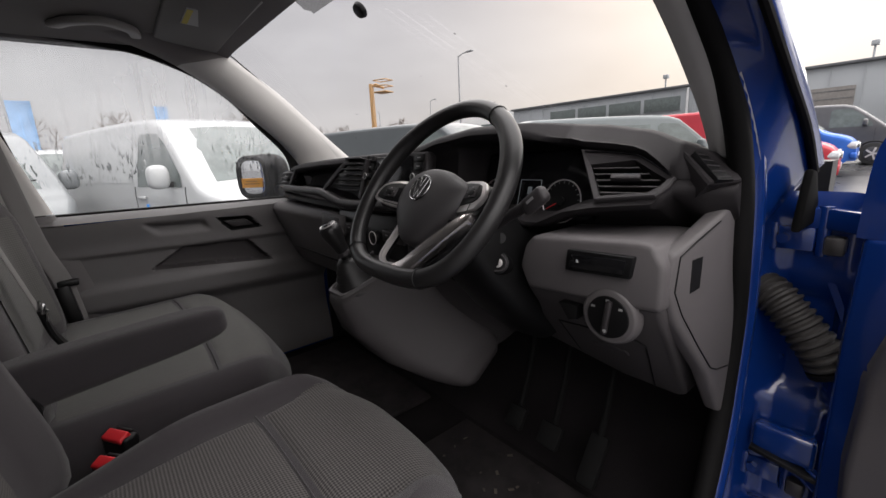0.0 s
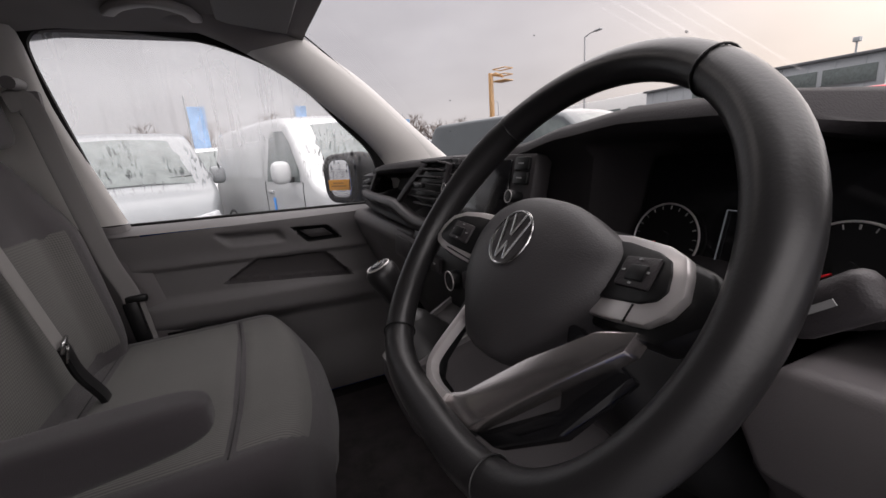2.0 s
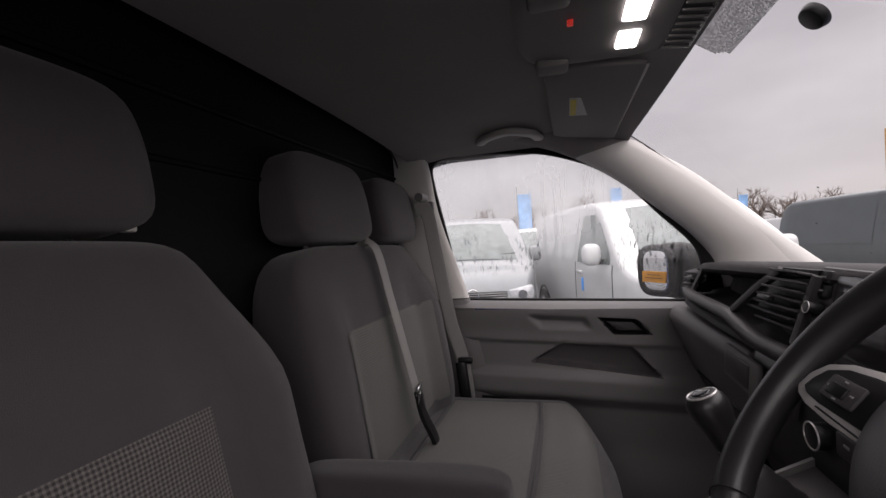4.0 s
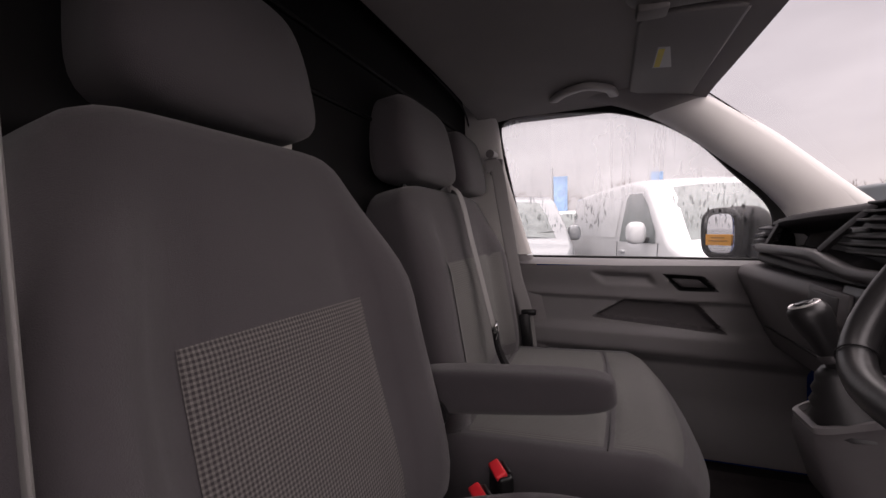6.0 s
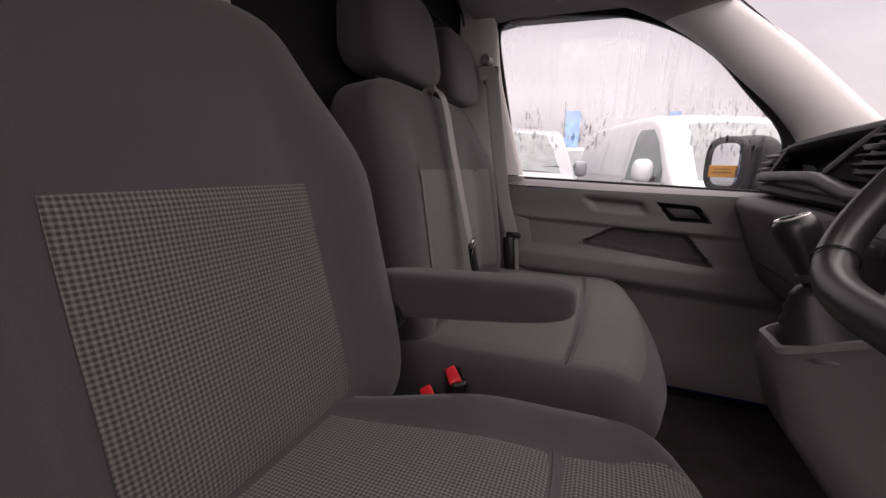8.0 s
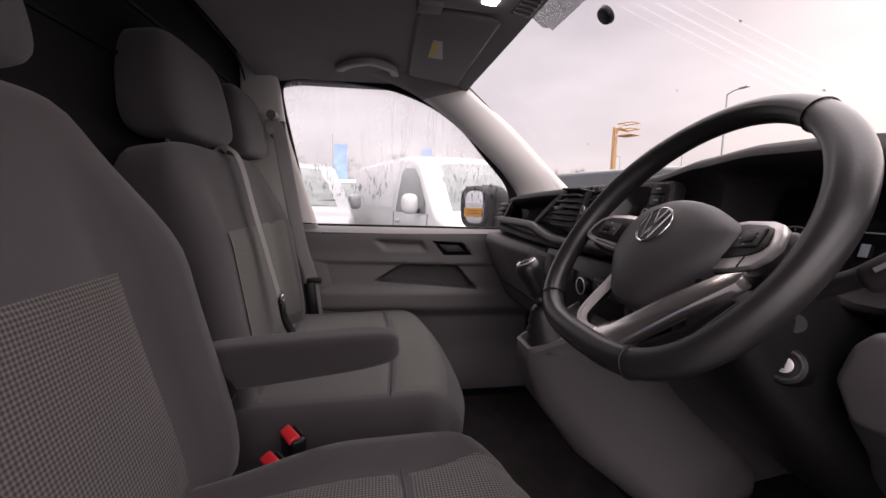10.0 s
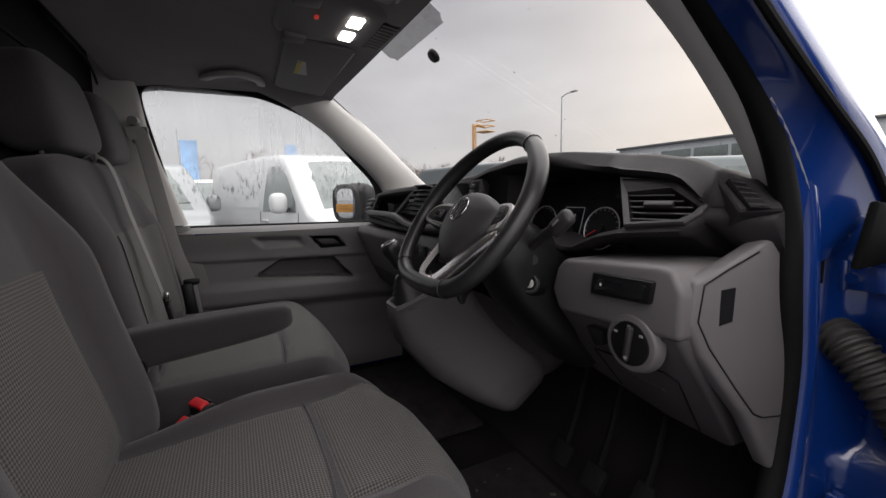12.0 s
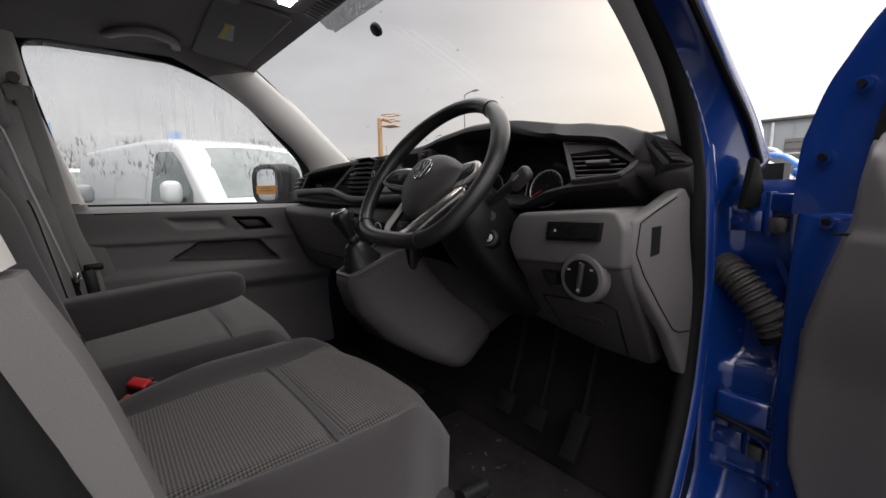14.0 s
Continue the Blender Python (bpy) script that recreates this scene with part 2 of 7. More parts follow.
def weave(name, dark, light, pitch, axes, thin=0.5, rough=0.95, mode="grid", bump=0.6):
    """Woven cloth: lighter threads crossing a dark ground at a set pitch, on two axes of the part."""
    m = mat(name, dark, rough, vary=0.15, vscale=9, sheen=0.08, spec=0.2)
    t = m.node_tree
    b = t.nodes["Principled BSDF"]
    co = t.nodes.new("ShaderNodeTexCoord")
    sp = t.nodes.new("ShaderNodeSeparateXYZ")
    t.links.new(co.outputs["Object"], sp.inputs[0])
    waves = []
    for ax in axes:
        mu = t.nodes.new("ShaderNodeMath")
        mu.operation = "MULTIPLY"
        mu.inputs[1].default_value = math.pi / pitch
        t.links.new(sp.outputs[ax], mu.inputs[0])
        si = t.nodes.new("ShaderNodeMath")
        si.operation = "SINE"
        t.links.new(mu.outputs[0], si.inputs[0])
        ab = t.nodes.new("ShaderNodeMath")
        ab.operation = "ABSOLUTE"
        t.links.new(si.outputs[0], ab.inputs[0])
        gt = t.nodes.new("ShaderNodeMapRange")
        gt.inputs["From Min"].default_value = thin
        gt.inputs["From Max"].default_value = thin + 0.3
        t.links.new(ab.outputs[0], gt.inputs["Value"])
        waves.append(gt.outputs[0])
    val = waves[0]
    if len(waves) == 2:
        cb = t.nodes.new("ShaderNodeMath")
        cb.operation = "ADD" if mode == "grid" else "MULTIPLY"
        t.links.new(waves[0], cb.inputs[0])
        t.links.new(waves[1], cb.inputs[1])
        hf = t.nodes.new("ShaderNodeMath")
        hf.operation = "MULTIPLY"
        hf.inputs[1].default_value = 0.5 if mode == "grid" else 1.0
        t.links.new(cb.outputs[0], hf.inputs[0])
        val = hf.outputs[0]
    fz = t.nodes.new("ShaderNodeTexNoise")
    fz.inputs["Scale"].default_value = 700
    t.links.new(co.outputs["Object"], fz.inputs["Vector"])
    mf = t.nodes.new("ShaderNodeMath")
    mf.operation = "MULTIPLY"
    t.links.new(val, mf.inputs[0])
    fr = t.nodes.new("ShaderNodeMapRange")
    fr.inputs["From Min"].default_value = 0.3
    fr.inputs["From Max"].default_value = 0.7
    fr.inputs["To Min"].default_value = 0.6
    fr.inputs["To Max"].default_value = 1.0
    t.links.new(fz.outputs["Fac"], fr.inputs["Value"])
    t.links.new(fr.outputs[0], mf.inputs[1])
    mx = t.nodes.new("ShaderNodeMix")
    mx.data_type = "RGBA"
    old = b.inputs["Base Color"].links[0].from_socket
    t.links.new(old, mx.inputs["A"])
    mx.inputs["B"].default_value = (*light, 1)
    t.links.new(mf.outputs[0], mx.inputs["Factor"])
    t.links.new(mx.outputs["Result"], b.inputs["Base Color"])
    bp = t.nodes.new("ShaderNodeBump")
    bp.inputs["Strength"].default_value = bump
    bp.inputs["Distance"].default_value = 0.0008
    t.links.new(mf.outputs[0], bp.inputs["Height"])
    t.links.new(bp.outputs[0], b.inputs["Normal"])
    return m


def pane(name, tint=(1, 1, 1), streaks=0.0, gloss=0.06, drops=0.0):
    """Window glass: clear with a thin reflection; streaks adds running condensation that scatters light."""
    m = bpy.data.materials.new(name)
    m.use_nodes = True
    t = m.node_tree
    t.nodes.clear()
    out = t.nodes.new("ShaderNodeOutputMaterial")
    tr = t.nodes.new("ShaderNodeBsdfTransparent")
    tr.inputs[0].default_value = (*tint, 1)
    gl = t.nodes.new("ShaderNodeBsdfGlossy")
    gl.inputs["Roughness"].default_value = 0.02
    mx = t.nodes.new("ShaderNodeMixShader")
    mx.inputs[0].default_value = gloss
    t.links.new(tr.outputs[0], mx.inputs[1])
    t.links.new(gl.outputs[0], mx.inputs[2])
    last = mx
    co = t.nodes.new("ShaderNodeTexCoord")
    if streaks:
        mp = t.nodes.new("ShaderNodeMapping")
        mp.inputs["Scale"].default_value = (1, 55, 2.6)
        t.links.new(co.outputs["Object"], mp.inputs[0])
        no = t.nodes.new("ShaderNodeTexNoise")
        no.inputs["Scale"].default_value = 1.0
        no.inputs["Detail"].default_value = 4
        no.inputs["Distortion"].default_value = 0.6
        t.links.new(mp.outputs[0], no.inputs["Vector"])
        ra = t.nodes.new("ShaderNodeMapRange")
        ra.inputs["From Min"].default_value = 0.56
        ra.inputs["From Max"].default_value = 0.63
        ra.inputs["To Min"].default_value = streaks
        ra.inputs["To Max"].default_value = streaks * 0.55
        t.links.new(no.outputs["Fac"], ra.inputs["Value"])
        big = t.nodes.new("ShaderNodeTexNoise")
        big.inputs["Scale"].default_value = 3.0
        big.inputs["Detail"].default_value = 3
        t.links.new(co.outputs["Object"], big.inputs["Vector"])
        rb = t.nodes.new("ShaderNodeMapRange")
        rb.inputs["From Min"].default_value = 0.3
        rb.inputs["From Max"].default_value = 0.7
        rb.inputs["To Min"].default_value = 0.35
        rb.inputs["To Max"].default_value = 1.0
        t.links.new(big.outputs["Fac"], rb.inputs["Value"])
        mm = t.nodes.new("ShaderNodeMath")
        mm.operation = "MULTIPLY"
        t.links.new(ra.outputs[0], mm.inputs[0])
        t.links.new(rb.outputs[0], mm.inputs[1])
        sz = t.nodes.new("ShaderNodeSeparateXYZ")
        t.links.new(co.outputs["Object"], sz.inputs[0])
        bd = t.nodes.new("ShaderNodeMapRange")
        bd.interpolation_type = "SMOOTHSTEP"
        bd.inputs["From Min"].default_value = 1.36
        bd.inputs["From Max"].default_value = 1.52
        bd.inputs["To Min"].default_value = 0.12
        bd.inputs["To Max"].default_value = 1.0
        t.links.new(sz.outputs["Z"], bd.inputs["Value"])
        m0 = t.nodes.new("ShaderNodeMath")
        m0.operation = "MULTIPLY"
        t.links.new(mm.outputs[0], m0.inputs[0])
        t.links.new(bd.outputs[0], m0.inputs[1])
        mm = m0
        tl = t.nodes.new("ShaderNodeBsdfTranslucent")
        tl.inputs[0].default_value = (0.9, 0.92, 0.93, 1)
        m2 = t.nodes.new("ShaderNodeMixShader")
        t.links.new(mm.outputs[0], m2.inputs[0])
        t.links.new(last.outputs[0], m2.inputs[1])
        t.links.new(tl.outputs[0], m2.inputs[2])
        last = m2
        mv = t.nodes.new("ShaderNodeMapping")
        mv.inputs["Scale"].default_value = (1, 130, 30)
        t.links.new(co.outputs["Object"], mv.inputs[0])
        nv = t.nodes.new("ShaderNodeTexNoise")
        nv.inputs["Scale"].default_value = 1.0
        nv.inputs["Detail"].default_value = 3
        nv.inputs["Distortion"].default_value = 0.9
        t.links.new(mv.outputs[0], nv.inputs["Vector"])
        rv = t.nodes.new("ShaderNodeMapRange")
        rv.inputs["From Min"].default_value = 0.57
        rv.inputs["From Max"].default_value = 0.62
        t.links.new(nv.outputs["Fac"], rv.inputs["Value"])
        pt = t.nodes.new("ShaderNodeTexNoise")
        pt.inputs["Scale"].default_value = 5.5
        pt.inputs["Detail"].default_value = 2
        t.links.new(co.outputs["Object"], pt.inputs["Vector"])
        rp_ = t.nodes.new("ShaderNodeMapRange")
        rp_.inputs["From Min"].default_value = 0.46
        rp_.inputs["From Max"].default_value = 0.55
        t.links.new(pt.outputs["Fac"], rp_.inputs["Value"])
        lo = t.nodes.new("ShaderNodeMapRange")
        lo.inputs["From Min"].default_value = 1.53
        lo.inputs["From Max"].default_value = 1.47
        t.links.new(sz.outputs["Z"], lo.inputs["Value"])
        ma = t.nodes.new("ShaderNodeMath")
        ma.operation = "MULTIPLY"
        mb = t.nodes.new("ShaderNodeMath")
        mb.operation = "MULTIPLY"
        t.links.new(rv.outputs[0], ma.inputs[0])
        t.links.new(rp_.outputs[0], ma.inputs[1])
        t.links.new(ma.outputs[0], mb.inputs[0])
        t.links.new(lo.outputs[0], mb.inputs[1])
        wet = t.nodes.new("ShaderNodeBsdfGlass")
        wet.inputs["IOR"].default_value = 1.2
        wet.inputs["Roughness"].default_value = 0.12
        wet.inputs[0].default_value = (0.36, 0.37, 0.37, 1)
        m4 = t.nodes.new("ShaderNodeMixShader")
        hi = t.nodes.new("ShaderNodeMapRange")
        hi.inputs["From Min"].default_value = 1.345
        hi.inputs["From Max"].default_value = 1.385
        t.links.new(sz.outputs["Z"], hi.inputs["Value"])
        mc = t.nodes.new("ShaderNodeMath")
        mc.operation = "MULTIPLY"
        t.links.new(mb.outputs[0], mc.inputs[0])
        t.links.new(hi.outputs[0], mc.inputs[1])
        t.links.new(mc.outputs[0], m4.inputs[0])
        t.links.new(last.outputs[0], m4.inputs[1])
        t.links.new(wet.outputs[0], m4.inputs[2])
        last = m4
    if drops:
        vo = t.nodes.new("ShaderNodeTexVoronoi")
        vo.inputs["Scale"].default_value = 26
        t.links.new(co.outputs["Object"], vo.inputs["Vector"])
        lt = t.nodes.new("ShaderNodeMath")
        lt.operation = "LESS_THAN"
        lt.inputs[1].default_value = 0.075
        t.links.new(vo.outputs["Distance"], lt.inputs[0])
        pk = t.nodes.new("ShaderNodeMath")
        pk.operation = "GREATER_THAN"
        pk.inputs[1].default_value = 0.86
        sc = t.nodes.new("ShaderNodeSeparateColor")
        t.links.new(vo.outputs["Color"], sc.inputs[0])
        t.links.new(sc.outputs[0], pk.inputs[0])
        md = t.nodes.new("ShaderNodeMath")
        md.operation = "MULTIPLY"
        t.links.new(lt.outputs[0], md.inputs[0])
        t.links.new(pk.outputs[0], md.inputs[1])
        mk = t.nodes.new("ShaderNodeMath")
        mk.operation = "MULTIPLY"
        mk.inputs[1].default_value = drops
        t.links.new(md.outputs[0], mk.inputs[0])
        re = t.nodes.new("ShaderNodeBsdfGlass")
        re.inputs["IOR"].default_value = 1.33
        re.inputs["Roughness"].default_value = 0.1
        re.inputs[0].default_value = (0.75, 0.76, 0.78, 1)
        m3 = t.nodes.new("ShaderNodeMixShader")
        t.links.new(mk.outputs[0], m3.inputs[0])
        t.links.new(last.outputs[0], m3.inputs[1])
        t.links.new(re.outputs[0], m3.inputs[2])
        last = m3
    t.links.new(last.outputs[0], out.inputs[0])
    return m


def lamp_mat(name, col, power):
    m = bpy.data.materials.new(name)
    m.use_nodes = True
    b = m.node_tree.nodes["Principled BSDF"]
    b.inputs["Base Color"].default_value = (*col, 1)
    b.inputs["Emission Color"].default_value = (*col, 1)
    b.inputs["Emission Strength"].default_value = power
    return m


# grey and charcoal plastics lean purple: the shadows' tint is put into their colours
GREY = mat("grey_moulded_plastic", (0.103, 0.0945, 0.0965), 0.52, grain=0.35, vary=0.05)
MID = mat("mid_grey_door_plastic", (0.111, 0.1045, 0.106), 0.55, grain=0.35, vary=0.05)
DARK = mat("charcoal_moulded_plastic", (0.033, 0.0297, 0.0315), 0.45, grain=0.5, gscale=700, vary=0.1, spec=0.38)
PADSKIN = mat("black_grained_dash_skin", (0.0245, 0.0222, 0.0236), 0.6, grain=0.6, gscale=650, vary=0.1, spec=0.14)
BLACK = mat("black_satin_plastic", (0.006, 0.006, 0.0064), 0.4, grain=0.15, vary=0.1, spec=0.3)
GLOSSB = mat("black_gloss_plastic", (0.008, 0.008, 0.009), 0.12, vary=0.05, rvary=0.04)
PALE = mat("pale_grey_pillar_trim", (0.455, 0.442, 0.427), 0.6, grain=0.3, vary=0.04)
LINER = mat("headliner_cloth", (0.168, 0.156, 0.151), 0.95, grain=0.6, gscale=500, vary=0.06, sheen=0.1, spec=0.2)
VISOR = mat("sun_visor_vinyl", (0.15, 0.142, 0.138), 0.7, grain=0.3, vary=0.05)
RUBBER = mat("black_rubber", (0.0055, 0.0052, 0.0052), 0.65, grain=0.2, vary=0.15, spec=0.15)
BLUE = mat("deep_blue_metallic_paint", (0.003, 0.027, 0.165), 0.23, metal=0.0, coat=1.0, vary=0.06, grain=0.05, gscale=2500)
# seat cloths carry the same purplish shadow tint in their base colours
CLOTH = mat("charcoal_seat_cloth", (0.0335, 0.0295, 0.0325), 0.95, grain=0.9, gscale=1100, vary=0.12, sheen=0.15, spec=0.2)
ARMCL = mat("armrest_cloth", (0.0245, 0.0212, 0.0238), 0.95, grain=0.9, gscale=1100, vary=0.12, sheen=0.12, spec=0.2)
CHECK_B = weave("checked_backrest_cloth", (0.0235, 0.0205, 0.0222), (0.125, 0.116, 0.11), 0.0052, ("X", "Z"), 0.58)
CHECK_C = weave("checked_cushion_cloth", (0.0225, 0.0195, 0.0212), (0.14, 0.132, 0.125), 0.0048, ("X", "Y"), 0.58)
RIB_B = weave("fine_woven_backrest_cloth", (0.062, 0.0605, 0.059), (0.112, 0.109, 0.104), 0.0055, ("X", "Z"), 0.5, bump=0.4)
RIB_C = weave("fine_woven_bench_cloth", (0.060, 0.0585, 0.0565), (0.112, 0.109, 0.104), 0.0055, ("X",), 0.4, bump=0.4)
LEATHER = mat("black_wheel_leather", (0.013, 0.0125, 0.013), 0.36, grain=0.18, gscale=420, vary=0.15, spec=0.4)
HUB = mat("charcoal_airbag_cover", (0.032, 0.030, 0.0315), 0.5, grain=0.4, gscale=800, vary=0.06)
SILVER = mat("satin_silver_trim", (0.56, 0.535, 0.53), 0.3, metal=0.55, vary=0.03, rvary=0.05)
CHROME = mat("bright_chrome", (0.5, 0.5, 0.5), 0.2, metal=1.0, vary=0.03, rvary=0.04)
RED = mat("red_buckle_plastic", (0.62, 0.022, 0.03), 0.4, vary=0.05)
BELT = mat("grey_belt_cloth", (0.16, 0.154, 0.15), 0.65, grain=0.4, gscale=1500, vary=0.05)
BELLOWS = mat("grey_black_bellows_rubber", (0.03, 0.027, 0.025), 0.6, grain=0.3, vary=0.2)
STEEL = mat("greased_steel", (0.075, 0.07, 0.068), 0.4, metal=0.6, vary=0.25, vscale=40)
PEDAL = mat("worn_black_pedal_rubber", (0.008, 0.008, 0.008), 0.8, grain=0.3, vary=0.1, spec=0.15)
# GREY at about half strength: the shade under the dash is in its colour
GREY_SHADED = mat("shaded_grey_plastic", (0.050, 0.0452, 0.0470), 0.6, grain=0.35, vary=0.06, spec=0.35)
WEBDK = mat("black_belt_webbing", (0.016, 0.015, 0.016), 0.7, grain=0.6, gscale=900)
# floor colours too are tinted with the purple of the shadows
MAT = mat("black_floor_mat", (0.029, 0.0255, 0.0265), 0.9, grain=1.0, gscale=350, vary=0.3, vscale=14, dirt=(0.034, 0.03, 0.029), spec=0.12)
CARPET = mat("dark_floor_lining", (0.014, 0.0123, 0.013), 0.95, grain=0.8, gscale=300, vary=0.3, spec=0.08)
BULK = mat("black_bulkhead_paint", (0.003, 0.003, 0.0033), 0.6, vary=0.2, grain=0.2, gscale=300, spec=0.08)
WHITE = mat("white_van_paint", (0.47, 0.48, 0.485), 0.35, coat=0.8, vary=0.03)
ORANGE = mat("orange_label_print", (0.85, 0.36, 0.02), 0.5, vary=0.05)
MARK = mat("white_print", (0.6, 0.6, 0.6), 0.5, vary=0.02)
DIM = mat("grey_print", (0.25, 0.25, 0.25), 0.5, vary=0.02)
MIRROR = mat("mirror_glass", (0.85, 0.86, 0.87), 0.02, metal=1.0, vary=0.0, rvary=0.0)
SIDEGLASS = pane("wet_side_glass", (0.80, 0.815, 0.81), streaks=0.32, gloss=0.03)
SCREENGLASS = pane("windscreen_glass", (0.80, 0.805, 0.805), drops=0.8, gloss=0.025)
BLADE = mat("brushed_spoke_metal", (0.62, 0.585, 0.575), 0.22, metal=0.95, vary=0.015, vscale=6, rvary=0.02)
HANDLE = mat("pale_grip_plastic", (0.32, 0.305, 0.295), 0.6, grain=0.2, vary=0.05)
SAIL = mat("black_corner_trim", (0.004, 0.004, 0.004), 0.8, vary=0.1, spec=0.05)
LAMP = lamp_mat("interior_lamp_glow", (1.0, 0.95, 0.9), 5.0)
REDLED = lamp_mat("red_led", (0.5, 0.03, 0.02), 0.15)


# ---- the van's cab ----
CX = -0.03           # the van's centre line
FLOOR = 0.56


van = thing("van_cab", "blue van cab with grey trim, its driver's door open", "van")

# floor, sill and bulkhead
bm = B()
rbox(bm, (CX, 0.36, FLOOR - 0.03), (1.62, 1.5, 0.06), 0.01)
part("floor", bm, CARPET, van)
bm = B()
prism(bm, [(-0.35, 0.56), (0.2, 0.56), (0.2, 0.6), (-0.1, 0.62), (-0.2, 0.9), (-0.35, 1.0)], "x", CX - 0.79, CX + 0.79, 0.01)
part("seat_box", bm, BLACK, van)
bm = B()
prism(bm, [(-0.40, 0.5), (-0.34, 0.5), (-0.30, 1.5), (-0.27, 1.84), (-0.33, 1.84)], "x", CX - 0.86, CX + 0.86)
part("bulkhead", bm, BULK, van, "black painted steel bulkhead behind the seats")
bm = B()
for z in (1.72, 1.62):
    tube(bm, [(CX + x, -0.29 + 0.1 * (z - 1.62), z) for x in (-0.7, 0, 0.7)], 0.006, 6)
part("bulkhead_rib", bm, BULK, van)

# firewall and kick panels close the footwell
bm = B()
rbox(bm, (CX, 1.19, 0.9), (1.7, 0.06, 0.9), 0.0)
part("firewall", bm, BLACK, van)
for sgn in (-1, 1):
    bm = B()
    prism(bm, [(0.80, 0.5), (1.2, 0.5), (1.2, 1.24), (0.84, 1.24), (0.82, 1.0)], "x", CX + sgn * 0.79, CX + sgn * 0.80, 0.002)
    part("kick_panel", bm, BLACK, van)

# floor mat with a raised edge
bm = B()
rbox(bm, (0.40, 0.52, FLOOR + 0.008), (0.62, 0.62, 0.016), 0.006)
lone("floor_mat", bm, MAT, "black rubber floor mat with bits of dirt", "mat")
bm = B()
rbox(bm, (-0.42, 0.55, FLOOR + 0.008), (0.66, 0.56, 0.016), 0.006)
lone("floor_mat", bm, MAT, "black rubber mat in the passenger footwell", "mat")
# toe board under the dash
bm = B()
prism(bm, [(0.72, 0.5), (1.15, 0.5), (1.15, 1.1), (1.02, 1.1), (0.98, 0.8), (0.86, FLOOR)], "x", CX - 0.8, CX + 0.8, 0.01)
part("toe_board", bm, CARPET, van)

# headliner: a shallow vault with a rounded front roll
us = steps(-0.80, 0.80, 0.05)
vs_ = steps(0, 1, 0.04)


def roof_pt(u, v, dz=0.0):
    y = -0.232 + v * (0.757 - 0.035 * (u / 0.8) ** 2)
    z = 1.85 - 0.03 * (u / 0.8) ** 2 - 0.012 * smooth(0.6, 0.8, abs(u))
    z -= 0.03 * smooth(0.80, 1.0, v)
    z -= 0.02 * smooth(0.2, 0.0, v)
    return (CX + u, y, z + dz)


bm = relief(roof_pt, us, vs_)
bmesh.ops.reverse_faces(bm, faces=bm.faces)
thicken(bm, -0.03)
part("headliner", bm, LINER, van, "grey cloth headliner")
bm = relief(lambda u, v: roof_pt(u * 1.1, v * 1.02, 0.09), us, vs_)
thicken(bm, 0.02)
part("roof", bm, BLUE, van)
bm = B()
tube(bm, [(CX + u, -0.226, roof_pt(u, 0)[2] - 0.004) for u in steps(-0.70, 0.70, 0.1)], 0.012, 8)
part("headliner_edge", bm, LINER, van, "rolled rear edge of the headliner")
bm = B()
rbox(bm, (CX, -0.32, 1.862), (1.5, 0.20, 0.02), 0.004)
part("roof_bow", bm, BULK, van, "black painted roof bow behind the headliner")
bm = B()
tube(bm, spline([(CX - 0.70, -0.262, 1.72), (CX - 0.64, -0.268, 1.80), (CX - 0.50, -0.272, 1.826), (CX, -0.276, 1.834), (CX + 0.50, -0.272, 1.826), (CX + 0.64, -0.268, 1.80), (CX + 0.70, -0.262, 1.72)], 6), 0.004, 6)
part("bulkhead_bead", bm, DARK, van, "bead of sealant along the bulkhead edge")

# ---- A-pillars: trim inside, painted steel outside ----
# front edge of the trim (against the windscreen) and its rear edge (against the door), from the top down
A_FRONT = [(0.60, 0.40, 1.842), (0.675, 0.47, 1.79), (0.70, 0.575, 1.72), (0.715, 0.68, 1.645), (0.725, 0.85, 1.49), (0.735, 0.95, 1.405), (0.74, 1.06, 1.31)]
A_REAR = [(0.655, 0.13, 1.806), (0.70, 0.29, 1.765), (0.735, 0.43, 1.69), (0.755, 0.555, 1.585), (0.775, 0.67, 1.475), (0.79, 0.735, 1.385), (0.795, 0.775, 1.27)]


def a_pillar(sgn):
    F = spline(A_FRONT, 6)
    R = spline([(x, y, z - d) for (x, y, z), d in zip(A_REAR, (0.004, 0.013, 0.014, 0.008, 0, 0, 0))] if sgn < 0 else A_REAR[:2] + [(0.744, 0.455, 1.69), (0.769, 0.605, 1.585), (0.787, 0.715, 1.475), (0.796, 0.785, 1.385), (0.797, 0.86, 1.27)], 6)
    rings = []
    for f, r in zip(F, R):
        mid = (f + r) / 2 + Vector((-0.032, -0.016, -0.006))
        q1 = f * 0.72 + mid * 0.28 + Vector((-0.010, -0.004, 0))
        q2 = r * 0.72 + mid * 0.28 + Vector((-0.012, -0.006, 0))
        if sgn > 0:   # the driver's trim turns a narrow flat face to the cab
            k = smooth(1.73, 1.62, r.z)
            mid = mid.lerp(r + Vector((-0.044, 0.004, 0.004)), k)
            q1 = q1.lerp(f * 0.4 + mid * 0.6 + Vector((0.004, 0, 0)), k)
            q2 = q2.lerp(r + Vector((-0.022, -0.008, 0)), k)
        out = [f, q1, mid, q2, r, r + Vector((0.02, 0.01, 0)), f + Vector((0.03, 0.02, 0.0))]
        rings.append([(CX + sgn * p.x, p.y, p.z) for p in out])
    upper, lower = B(), B()
    bridge(upper, rings[:9])
    bridge(lower, rings[8:])
    return upper, lower


